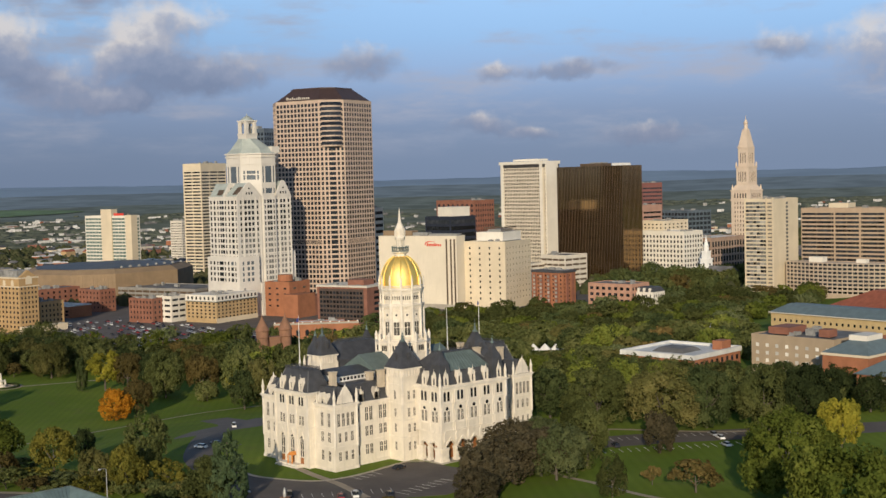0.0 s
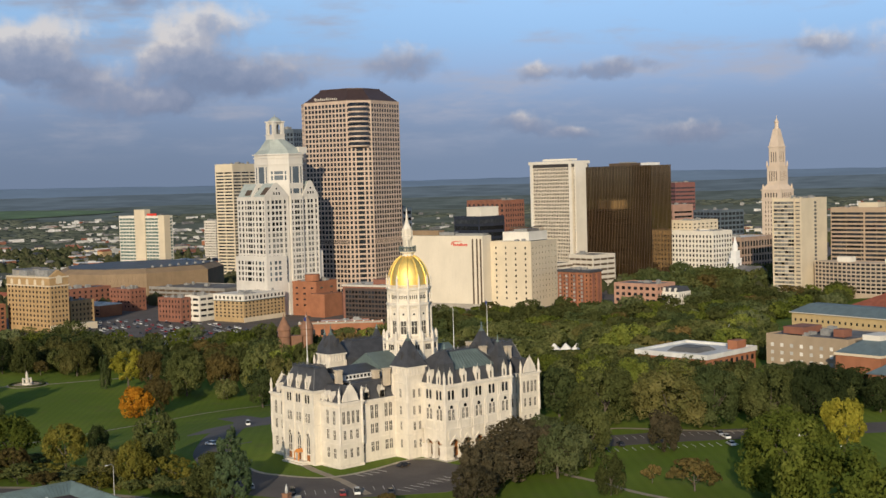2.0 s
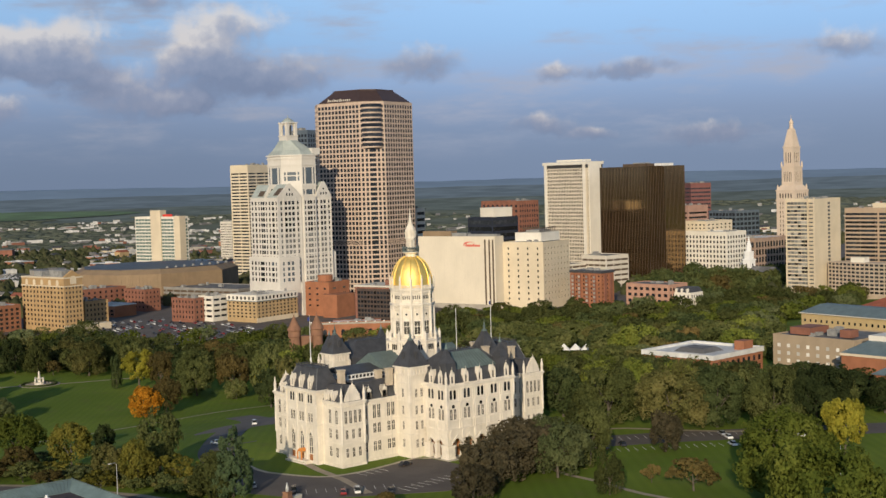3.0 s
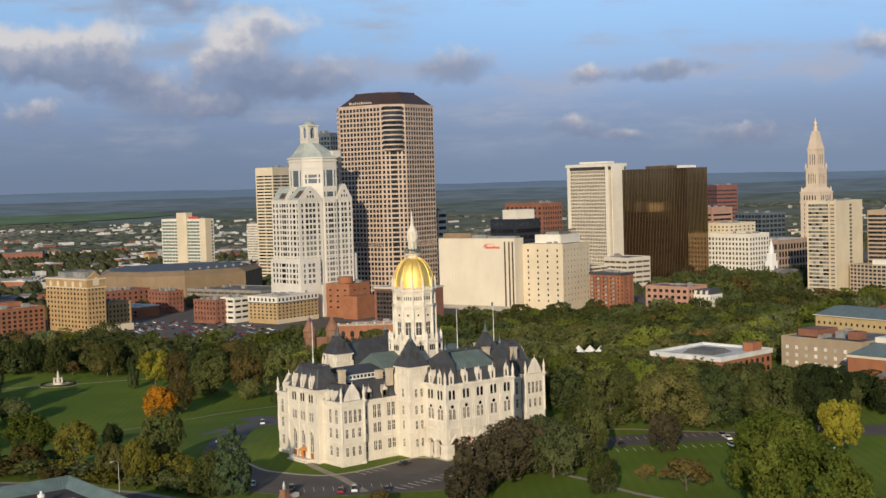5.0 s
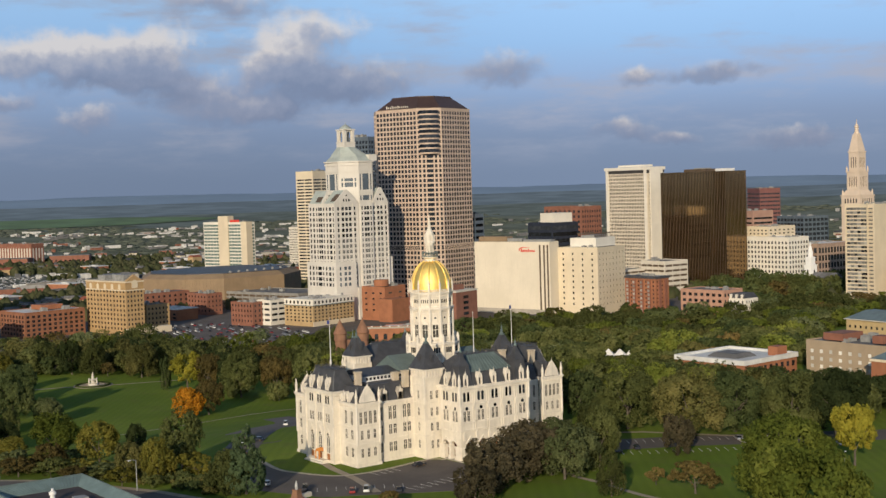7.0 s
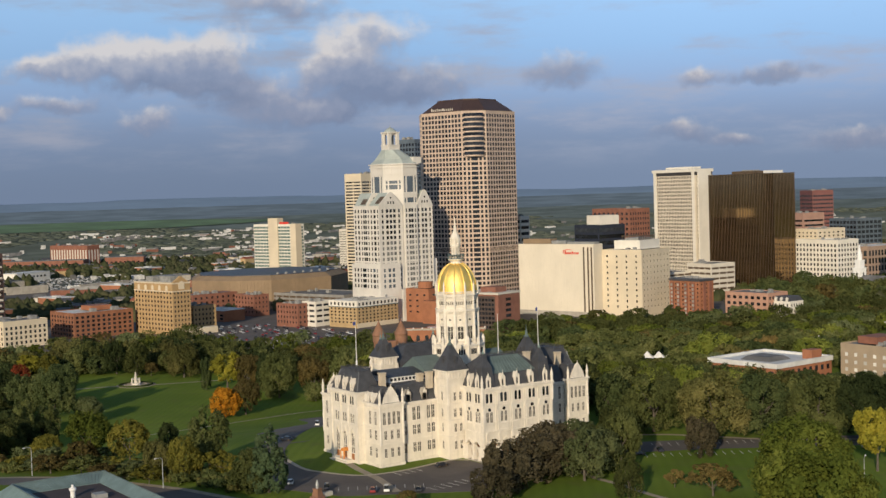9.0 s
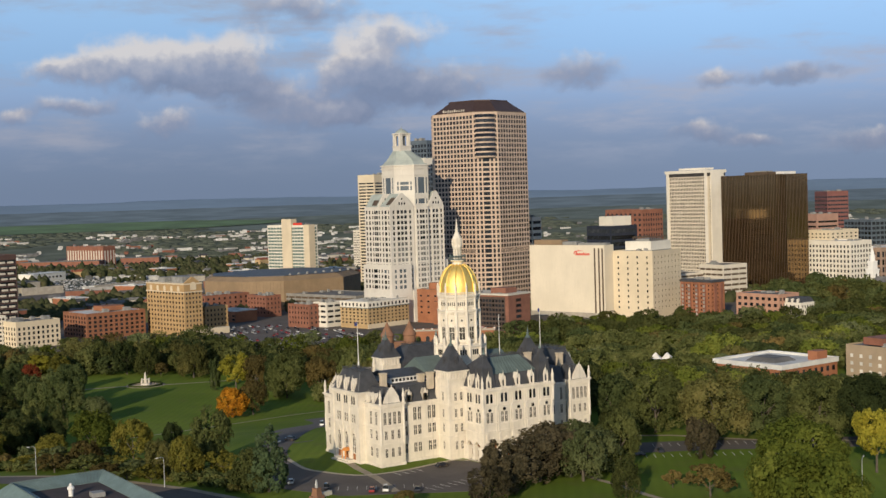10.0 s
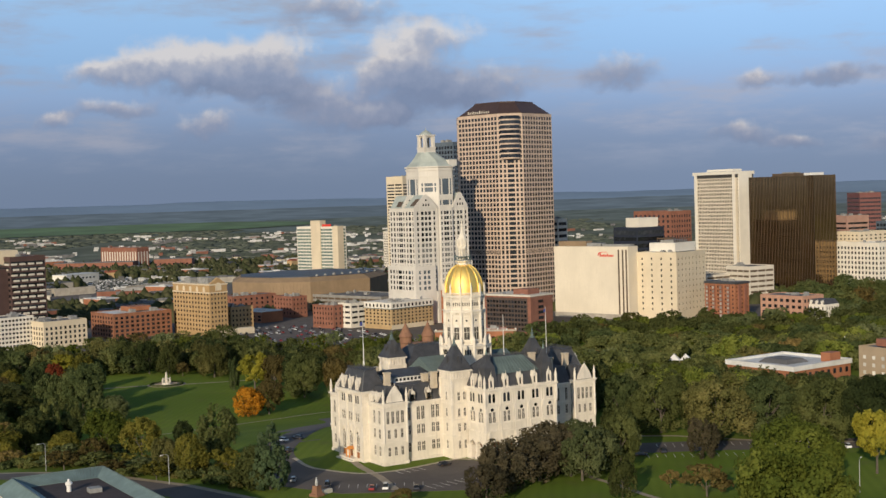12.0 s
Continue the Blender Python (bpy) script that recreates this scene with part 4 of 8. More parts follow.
def tower(x, y, w, z0, z1, apex):
    """A square stair tower with a steep slate pyramid."""
    h = w / 2
    fac.face((x - h, y - h), (1, 0), (0, -1), w, z0, z1, [(h - 1.6, h - 0.6), (h + 0.6, h + 1.6)], [(z, z + 2.6) for z in (3.2, 8.9, 13.8, 19.2) if z0 < 3], 0.2, capitol_glass)
    fac.face((x - h, y + h), (0, -1), (-1, 0), w - 0.2, z0, z1, [(h - 0.5, h + 0.5)], [(z, z + 2.6) for z in (3.2, 8.9, 13.8, 19.2) if z0 < 3], 0.2, capitol_glass)
    fac.wall.box(x - h + 0.2, x + h, y - h + 0.2, y + h, z0, z1 - 0.02)
    for z in (7.4, 12.7, 18.0, 23.6):
        if z > z0:
            trim.box(x - h - 0.16, x + h + 0.16, y - h - 0.16, y + h + 0.16, z, z + 0.35)
    for qx in (-1, 1):
        for qy in (-1, 1):
            trim.box(x + qx * h - 0.35, x + qx * h + 0.35, y + qy * h - 0.35, y + qy * h + 0.35, max(z0, 12.7), z1 - 2.6)
    for a in range(6):
        for p, u, n in (((x - h, y - h), (1, 0), (0, -1)), ((x - h, y + h), (0, -1), (-1, 0)), ((x + h, y - h), (0, 1), (1, 0)), ((x + h, y + h), (-1, 0), (0, 1))):
            trim.slab(p, u, n, w * (a + 0.2) / 6, w * (a + 0.8) / 6, 0.0, 0.3, z1 - 2.4, z1 - 0.5)
    trim.box(x - h - 0.25, x + h + 0.25, y - h - 0.25, y + h + 0.25, z1 - 2.8, z1 - 2.4)
    trim.box(x - h - 0.5, x + h + 0.5, y - h - 0.5, y + h + 0.5, z1 - 0.5, z1)
    e = h + 0.55
    roof.loft(rect(x - e, x + e, y - e, y + e), z1, rect(x - e * 0.60, x + e * 0.60, y - e * 0.60, y + e * 0.60), z1 + (apex - z1) * 0.34)
    roof.loft(rect(x - e * 0.60, x + e * 0.60, y - e * 0.60, y + e * 0.60), z1 + (apex - z1) * 0.34, rect(x - 0.62, x + 0.62, y - 0.62, y + 0.62), apex - 2.4)
    for q in (0, 90, 180, 270):                     # little slate lucarnes
        cq, sq = math.cos(radians(q)), math.sin(radians(q))
        roof.slab((x, y), (-sq, cq), (cq, sq), -0.5, 0.5, e * 0.4, e * 0.78, z1 + 2.0, z1 + 3.4)
        roof.plate((x, y), (-sq, cq), (cq, sq), [(-0.7, z1 + 3.4), (0.7, z1 + 3.4), (0, z1 + 4.6)], e * 0.3, e * 0.8)
    part("finial", Shape().lathe(x, y, [(0.95, apex - 2.5), (0.95, apex - 2.2), (0.5, apex - 1.9), (0.34, apex - 1.2), (0.5, apex - 0.9), (0.18, apex - 0.5), (0.24, apex + 0.1), (0.07, apex + 0.4), (0.04, apex + 1.7)], 8), copper, capitol, "green copper finial")


# lead-grey hips and ridges of the slate roofs
lead = Shape()
for sx in (-1, 1):
    for sy in (-1, 1):
        lead.tube((sx * (FX - 2.0), CY + sy * (FS - 2.0), 27.6), (sx * (FX - 7.5), CY + sy * (FS - 7.5), 32.6), 0.16, 0.16, 5)
        lead.tube((sx * (PW + 2.0), CY + sy * 8.4, 23.2), (sx * (PW - 0.4), CY + sy * 5.8, 29.6), 0.16, 0.16, 5)
        lead.tube((sx * (PW - 0.2), CY + sy * (PS - 0.2), 20.2), (sx * (PW - 3.0), CY + sy * (PS - 3.4), 24.8), 0.14, 0.14, 5)
part("roof_flashing", lead, material("lead_flashing", (0.15, 0.15, 0.145), 0.5, vary=0.2), capitol, "pale lead hips of the slate roofs")
tower(-15.8, -20.8, 7.4, -1, 29.0, 39.4)
tower(15.8, -20.8, 7.4, -1, 29.0, 39.4)
tower(-17.5, 18.2, 6.6, 12, 30.0, 38.5)
tower(17.5, 18.2, 6.6, 12, 30.0, 38.5)
# little slate turrets on the corners of the centre roof
for sx in (-1, 1):
    for sy in (-1, 1):
        tx, ty = sx * (FX - 2.8), CY + sy * (FS - 2.8)
        roof.loft(rect(tx - 2.7, tx + 2.7, ty - 2.7, ty + 2.7), 23.6, rect(tx - 1.9, tx + 1.9, ty - 1.9, ty + 1.9), 30.2)
        roof.loft(rect(tx - 2.05, tx + 2.05, ty - 2.05, ty + 2.05), 30.2, rect(tx - 1.0, tx + 1.0, ty - 1.0, ty + 1.0), 32.4)
        roof.loft(rect(tx - 1.0, tx + 1.0, ty - 1.0, ty + 1.0), 32.4, rect(tx - 0.3, tx + 0.3, ty - 0.3, ty + 0.3), 34.6)
        part("finial", Shape().lathe(tx, ty, [(0.3, 34.4), (0.5, 34.9), (0.16, 35.3), (0.22, 35.9), (0.05, 36.2), (0.03, 37.6)], 8), copper_pale, capitol, "green copper finial")

# ---- the dome ----
DX, DY = 0.3, -2.3
T8 = radians(18.5)
fac.wall.loft(ring(DX, DY, 10.4, 12, T8), 22, ring(DX, DY, 9.6, 12, T8), 27.5)
fac.wall.loft(ring(DX, DY, 9.0, 12, T8), 27.5, ring(DX, DY, 8.5, 12, T8), 34.6)
fac.wall.prism(ring(DX, DY, 6.85, 12, T8), 34.6, 46.2)
fac.wall.prism(ring(DX, DY, 6.75, 12, T8), 46.2, 52.4)
drum = Shape()
for r, z, h in ((9.9, 27.0, 0.6), (9.1, 30.9, 0.3), (9.0, 34.0, 0.45), (9.3, 34.4, 0.5), (8.0, 34.9, 0.5), (7.35, 36.0, 0.35), (7.15, 41.6, 0.25), (7.2, 44.6, 0.3), (7.5, 46.0, 0.45), (7.7, 46.4, 0.45), (7.2, 50.3, 0.35), (7.45, 51.2, 0.3), (7.65, 51.5, 0.4)):
    drum.prism(ring(DX, DY, r, 12, T8), z, z + h)
for k in range(12):
    a0 = T8 + math.tau * k / 12
    am = a0 + math.tau / 24
    n, u = (math.cos(am), math.sin(am)), (-math.sin(am), math.cos(am))
    # corner buttresses, columns and pinnacles at each level
    for r, w, za, zb in ((8.75, 0.48, 27.5, 34.2), (7.05, 0.48, 35.3, 46.2), (6.95, 0.36, 46.6, 51.4)):
        drum.lathe(DX + r * math.cos(a0), DY + r * math.sin(a0), [(w, za), (w, zb)], 8)
    drum.lathe(DX + 8.7 * math.cos(a0), DY + 8.7 * math.sin(a0), [(0.55, 34.8), (0.55, 36.2), (0.68, 36.4), (0.5, 36.7), (0.1, 37.9)], 8)
    drum.lathe(DX + 7.25 * math.cos(a0), DY + 7.25 * math.sin(a0), [(0.36, 51.9), (0.36, 54.4), (0.46, 54.6), (0.3, 54.9), (0.04, 56.4)], 8)
    e = 8.72 * math.cos(math.pi / 12)
    for q in (-1, 0, 1):                           # three little lights in the base
        part("window", pane_mesh(0.52, 1.9, glass, True), glass, capitol, at=pose(DX + n[0] * (e + 0.1) + u[0] * (q * 0.85 - 0.26), DY + n[1] * (e + 0.1) + u[1] * (q * 0.85 - 0.26), 31.6, 0, 0, math.degrees(am) + 90))
    e = 6.85 * math.cos(math.pi / 12)
    wall_p = (DX + n[0] * e, DY + n[1] * e)
    part("window", pane_mesh(2.0, 4.3, capitol_glass, False), capitol_glass, capitol, at=pose(wall_p[0] + n[0] * 0.02 - u[0], wall_p[1] + n[1] * 0.02 - u[1], 36.7, 0, 0, math.degrees(am) + 90))
    for q0, q1, d1, z0, z1 in ((-1.2, 1.2, 0.3, 41.0, 41.3), (-0.06, 0.06, 0.16, 36.7, 41.0), (-1.0, 1.0, 0.14, 39.2, 39.35), (-1.2, 1.2, 0.35, 36.3, 36.7)):
        drum.slab(wall_p, u, n, q0, q1, 0.0, d1, z0, z1)
    drum.plate(wall_p, u, n, [(-1.2, 41.3), (1.2, 41.3), (0.0, 42.3)], 0.0, 0.2)
    for q in (-1, 1):
        drum.slab(wall_p, u, n, q * 1.12 - 0.14, q * 1.12 + 0.14, 0.0, 0.3, 36.4, 41.1)
    drum.plate(wall_p, u, n, [(0.62 * math.cos(math.tau * q / 12), 43.3 + 0.62 * math.sin(math.tau * q / 12)) for q in range(12)], 0.0, 0.14)
    s = Shape().plate(wall_p, u, n, [(0.36 * math.cos(math.tau * q / 10), 43.3 + 0.36 * math.sin(math.tau * q / 10)) for q in range(10)], 0.0, 0.18)
    part("round_window", s, glass, capitol)
    e = 6.75 * math.cos(math.pi / 12)
    for q in range(4):
        part("window", pane_mesh(0.34, 1.25, capitol_glass, True), capitol_glass, capitol, at=pose(DX + n[0] * (e + 0.02) + u[0] * (q * 0.72 - 1.25), DY + n[1] * (e + 0.02) + u[1] * (q * 0.72 - 1.25), 48.3, 0, 0, math.degrees(am) + 90))
        drum.slab((DX + n[0] * e, DY + n[1] * e), u, n, q * 0.72 - 1.3, q * 0.72 - 0.86, 0.0, 0.22, 47.7, 48.1)
    for q in range(5):                             # corbels under the galleries
        for rr, z0, z1 in ((6.85, 45.3, 46.0), (8.6, 33.4, 34.0), (6.75, 50.6, 51.2)):
            eq = rr * math.cos(math.pi / 12)
            drum.slab((DX + n[0] * eq, DY + n[1] * eq), u, n, -1.45 + q * 0.66, -1.15 + q * 0.66, 0.0, 0.45, z0, z1)
    for q in range(9):                             # balustrade round the dome's foot
        drum.slab((DX + n[0] * 7.0, DY + n[1] * 7.0), u, n, -1.7 + q * 0.4, -1.55 + q * 0.4, -0.1, 0.1, 51.9, 52.7)
    drum.slab((DX + n[0] * 7.0, DY + n[1] * 7.0), u, n, -1.9, 1.9, -0.12, 0.12, 52.7, 52.9)
part("drum", drum, marble_trim, capitol, "carved marble drum under the dome")
dome = Shape()
prof = [(6.75, 52.2), (6.75, 53.0)] + [(6.75 * math.cos(a) ** 0.92, 53.0 + 9.6 * math.sin(a)) for a in [math.pi / 2 * k / 14 for k in range(1, 14)]]
prof = [(r, z) for r, z in prof if r > 1.9] + [(1.9, 62.3)]
dome.lathe(DX, DY, prof, 48, T8)
gilded = part("dome", dome, gold_leaf, capitol, "gilded ribbed dome", smooth=True)
for k in range(12):
    a = T8 + math.tau * k / 12
    rib = Shape()
    for (r0, z0), (r1, z1) in zip(prof, prof[1:]):
        rib.tube((DX + (r0 + 0.05) * math.cos(a), DY + (r0 + 0.05) * math.sin(a), z0), (DX + (r1 + 0.05) * math.cos(a), DY + (r1 + 0.05) * math.sin(a), z1), 0.24, 0.22, 8)
    part("rib", rib, gold_leaf, gilded, smooth=True)
lantern = Shape()
lantern.lathe(DX, DY, [(2.1, 61.9), (2.2, 62.3), (1.8, 62.6), (1.9, 63.0), (2.7, 63.5), (2.8, 63.8), (2.0, 63.9)], 16)
lantern.lathe(DX, DY, [(0.85, 63.7), (0.85, 68.4)], 8)
for k in range(8):
    a = math.tau * k / 8 + 0.2
    lantern.lathe(DX + 1.25 * math.cos(a), DY + 1.25 * math.sin(a), [(0.26, 63.7), (0.2, 64.6), (0.2, 67.4), (0.28, 67.6), (0.24, 68.2)], 6)
    lantern.lathe(DX + 1.6 * math.cos(a), DY + 1.6 * math.sin(a), [(0.24, 68.4), (0.24, 70.2), (0.3, 70.3), (0.03, 71.4)], 5)
lantern.lathe(DX, DY, [(1.5, 67.6), (1.75, 68.2), (1.8, 68.6), (1.35, 69.0), (1.5, 70.6), (1.6, 71.2), (1.3, 72.0), (0.9, 72.8), (0.62, 73.4), (0.3, 75.8), (0.06, 78.3)], 8)
part("lantern", lantern, marble_trim, capitol, "pale carved stone lantern and spire")
gallery = Shape().lathe(DX, DY, [(2.75, 63.8), (2.8, 64.0), (2.7, 64.05)], 16).lathe(DX, DY, [(2.7, 65.0), (2.8, 65.1), (2.7, 65.2)], 16)
for k in range(16):
    a = math.tau * k / 16
    gallery.lathe(DX + 2.72 * math.cos(a), DY + 2.72 * math.sin(a), [(0.13, 63.9), (0.13, 65.1), (0.18, 65.3), (0.03, 65.7)], 5)
part("gallery", gallery, copper, capitol, "green bronze gallery rail")
fac.done(marble, "cream marble walls with string courses")
part("mouldings", trim, marble_trim, capitol, "carved marble cornices, gables and pinnacles")
part("roof", roof, slate, capitol, "dark slate mansard roofs")
part("entrance_steps", Shape().box(-48.2, -45.2, CY - 5.5, CY + 5.5, -0.5, 0.5).box(-47.4, -45.2, CY - 5.0, CY + 5.0, 0.5, 1.0), marble, capitol)
for k in (-1, 0, 1):
    part("door", Shape().box(-PW - 2.28, -PW - 2.2, CY + k * 4.9 - 0.8, CY + k * 4.9 + 0.8, 0.6, 3.1), old_wood, capitol, "brown oak west door")
west_door = Shape().gable(-47.4, -45.0, CY + 4.9 - 7.3, CY + 4.9 - 5.0, 3.6, 4.6, "x").box(-47.3, -47.0, CY - 2.3, CY - 2.0, 0.5, 3.6).box(-47.3, -47.0, CY - 0.2, CY + 0.1, 0.5, 3.6)
part("porch_canopy", west_door, material("orange_canvas", (0.62, 0.24, 0.05), 0.7), capitol, "orange canopy at the west door")


def flagpole(x, y, z, top, flag=False):
    ob = thing("flagpole", x, y, z, 0, "tall white flagpole with a small blue flag on the roof" if flag else "tall slim white flagpole on the slate roof", "flagpole", "roof flagpoles")
    part("pole", Shape().lathe(0, 0, [(0.35, -0.6), (0.3, 1.2), (0.16, 1.4), (0.07, top - z), (0.12, top - z + 0.1), (0.02, top - z + 0.4)], 8), flag_white, ob)
    s = Shape()
    wave_pts = [(0.1 + 0.35 * k, 0.12 * math.sin(k * 1.1)) for k in range(7)]
    v = [(px, py, top - z - dz) for dz in (0.3, 1.5) for px, py in wave_pts]
    s.add(v, [(k, k + 1, k + 8, k + 7) for k in range(6)])
    if flag:
        part("flag", s, material("flag_cloth", (0.10, 0.13, 0.42), 0.8), ob, "blue cloth flag", at=pose(0, 0, 0, 0, 0, 215))


flagpole(-34.5, 8.0, 29.6, 44.5, True)
flagpole(5.5, -18.5, 29, 45)
flagpole(33.5, -4.5, 26.6, 45, True)
# ---- the city ----
G0 = -17.0
tan_stone = material("tan_granite", (0.50, 0.380, 0.292), 0.6, vary=0.12, scale=0.1, fine=0.8)
cream_stone = material("cream_precast", (0.62, 0.53, 0.385), 0.75, vary=0.10, scale=0.06, fine=0.7, streaks=0.15)
pale_stone = material("pale_limestone", (0.60, 0.555, 0.47), 0.75, vary=0.10, scale=0.08, fine=0.7, streaks=0.2)
white_stone = material("white_precast", (0.70, 0.66, 0.575), 0.7, vary=0.08, scale=0.08, fine=0.7, streaks=0.12)
gabled_stone = material("grey_white_stone", (0.62, 0.585, 0.525), 0.7, vary=0.10, scale=0.08, fine=0.6, streaks=0.25)
buff_brick = material("buff_brick", (0.42, 0.295, 0.15), 0.85, vary=0.15, scale=0.15, fine=2.0, streaks=0.1)
red_brick = material("red_brick", (0.235, 0.098, 0.062), 0.85, vary=0.2, scale=0.15, fine=2.0, streaks=0.15)
orange_brick = material("orange_brick", (0.31, 0.125, 0.062), 0.85, vary=0.18, scale=0.15, fine=2.0, streaks=0.1)
brown_panel = material("brown_panels", (0.255, 0.180, 0.108), 0.8, vary=0.15, scale=0.08, fine=0.6, streaks=0.2)
dark_metal = material("dark_crown", (0.060, 0.036, 0.030), 0.5, vary=0.2, scale=0.2)
bronze_glass = material("bronze_mirror_glass", (0.42, 0.285, 0.14), 0.08, metal=1.0, vary=0.25, scale=0.05, fine=0.3, piece=0.25, bump=0.25, bump_scale=0.12)
bronze_fin = material("bronze_fins", (0.095, 0.064, 0.038), 0.5, metal=0.0, vary=0.2)
teal_panel = material("teal_spandrels", (0.095, 0.15, 0.13), 0.3, vary=0.12, scale=0.3)
grey_concrete = material("grey_concrete", (0.25, 0.24, 0.22), 0.85, vary=0.2, scale=0.15, streaks=0.3)
grey_glass = material("blue_grey_glass", (0.10, 0.125, 0.15), 0.2, vary=0.2, scale=0.1)
red_tile = material("red_tile_roof", (0.28, 0.085, 0.045), 0.85, vary=0.2, scale=0.3)
brownstone = material("brownstone", (0.24, 0.125, 0.075), 0.9, vary=0.2, scale=0.3)
sign_white = material("white_letters", (0.80, 0.80, 0.78), 0.5, vary=0.05)
sign_red = material("red_sign", (0.62, 0.05, 0.03), 0.5, vary=0.1)
roof_gear = material("roof_machinery", (0.26, 0.26, 0.25), 0.7, vary=0.3, scale=0.5)


def rooftop(owner, x0, x1, y0, y1, z, n, seed, tall=3.0):
    """Plant rooms, ducts and fans on a flat roof, each a part."""
    rnd = random.Random(seed)
    for k in range(n):
        w, d, h = rnd.uniform(1.5, 6), rnd.uniform(1.5, 5), rnd.uniform(0.8, tall)
        w, d = min(w, (x1 - x0) * 0.5), min(d, (y1 - y0) * 0.5)
        x, y = rnd.uniform(x0, max(x0 + 0.1, x1 - w)), rnd.uniform(y0, max(y0 + 0.1, y1 - d))
        s = Shape().box(x, x + w, y, y + d, z, z + h).box(x + 0.1 * w, x + 0.45 * w, y + 0.2 * d, y + 0.8 * d, z + h, z + h + 0.3)
        part("roof_unit", s, roof_gear, owner)


def tower_block(name, x, y, yaw, ws, wd, top, label, wall, floors, south, west, share=(0.55, 0.55), base=0.0, crown=1.5, pane=None, roof_mat=None, depth=0.2, units=4, category="building", limit=300, ground=G0, arch=False, head=0.0):
    """A flat-roofed block: near corner at x, y; local x runs along its south face, y along its west face."""
    ob = thing(name, x, y, ground, yaw, label, category)
    h = top - ground
    fa = Facade(ob, limit)
    step = (h - base - crown - head) / max(1, floors)
    rows = [(base + step * (k + 0.5 - share[1] / 2), base + step * (k + 0.5 + share[1] / 2)) for k in range(floors)]
    fa.face((0, wd - depth), (0, -1), (-1, 0), wd - 2 * depth, 0, h, even(wd - 2 * depth, west, share[0], 0.4), rows, depth, pane or glass, arch)
    fa.face((0, 0), (1, 0), (0, -1), ws, 0, h, even(ws, south, share[0], 0.6), rows, depth, pane or glass, arch)
    fa.wall.slab((ws, depth), (0, 1), (1, 0), 0, wd - 2 * depth, -depth, 0, 0, h)
    fa.wall.slab((ws, wd), (-1, 0), (0, 1), 0, ws, -depth, 0, 0, h)
    fa.wall.box(depth, ws - depth, depth, wd - depth, 0, h - 1.0)
    fa.done(wall)
    part("roof", Shape().box(depth, ws - depth, depth, wd - depth, h - 0.996, h - 0.6), roof_mat or roof_grey, ob)
    rooftop(ob, 2, ws - 2, 2, wd - 2, h - 0.6, units, int(abs(x) + abs(y)))
    return ob, h, fa


# the tallest tower: octagonal, granite grid, dark hipped crown
def granite_tower():
    W_, S_, c, top = 75.0, 71.0, 15.0, 172.0
    ob = thing("office_tower", 392.9, 534.4, G0, 16, "tall tan granite office tower with square windows and a dark crown", "skyscraper")
    fa = Facade(ob, 300)
    floors, step = 41, 168.0 / 41
    rows = [(2 + step * (k + 0.16), 2 + step * (k + 0.82)) for k in range(floors) if k != 12]
    mech = [(2 + step * 12 + 0.3, 2 + step * 13 - 0.3)]
    d = 0.3
    for lo, hi, rr in ((0, 2 + step * 12, [r for r in rows if r[1] < 2 + step * 12]), (2 + step * 12, 2 + step * 13, mech), (2 + step * 13, top, [r for r in rows if r[0] > 2 + step * 13])):
        n_w, n_s = (12, 11) if rr is not mech else (36, 33)
        fa.face((0, W_ - c), (0, -1), (-1, 0), W_ - 2 * c, lo, hi, even(W_ - 2 * c, n_w, 0.72, 0.3), rr, d)
        fa.face((c, 0), (1, 0), (0, -1), S_ - 2 * c, lo, hi, even(S_ - 2 * c, n_s, 0.72, 0.3), rr, d)
        r2 = math.sqrt(0.5)
        L = c / r2
        fa.face((0, c), (r2, -r2), (-r2, -r2), L, lo, hi, [(0.9, 2.9), (4.4, 6.5), (7.7, 13.5), (14.7, 16.8), (18.3, 20.3)], rr, d)
        fa.face((S_ - c, 0), (r2, r2), (r2, -r2), L, lo, hi, even(L, 5, 0.66, 0.2), rr, d)
        fa.face((c, W_), (-r2, -r2), (-r2, r2), L, lo, hi, even(L, 5, 0.66, 0.2), rr, d)
    octo = [(c, 0.0), (S_ - c, 0.0), (S_, c), (S_, W_ - c), (S_ - c, W_), (c, W_), (0.0, W_ - c), (0.0, c)]
    m = (S_ / 2, W_ / 2)

    def inset(k):
        return [(m[0] + (x - m[0]) * (1 - k / m[0]), m[1] + (y - m[1]) * (1 - k / m[1])) for x, y in octo]
    fa.wall.prism(inset(0.45), 0, top - 0.8)
    fa.done(tan_stone, "tan granite grid")
    # rounded bay bands on the chamfered corner: pale sills and dark glass floor by floor
    r2 = math.sqrt(0.5)
    for k in list(range(32, 41)):
        z = 2 + step * k
        part("bay_sill", Shape().lathe(11.0, 11.0, [(10.2, z), (10.2, z + 1.25)], 28), tan_stone, ob)
        part("bay_window", Shape().lathe(11.0, 11.0, [(9.9, z + 1.25), (9.9, z + step)], 28), glass, ob)
    cr = Shape()
    cr.prism(inset(1.5), top - 0.8, top + 0.6)
    cr.loft(inset(1.5), top + 0.6, inset(14.0), top + 10.5)
    cr.prism(inset(14.0), top + 10.5, top + 11.4)
    part("crown", cr, dark_metal, ob, "dark brown hipped crown")
    for k in range(12):                              # the company sign, as plain white bars
        w = 1.2 if k in (0, 6) else 0.9
        part("sign_bar", Shape().box(-w, 0, -0.25, 0.0, 0, 2.3 if k in (0, 3, 6) else 1.6), pale_stone, ob, at=pose(2.3, W_ - c - 10 - 2.1 * k, top + 1.3, 0, 0, 90))


granite_tower()


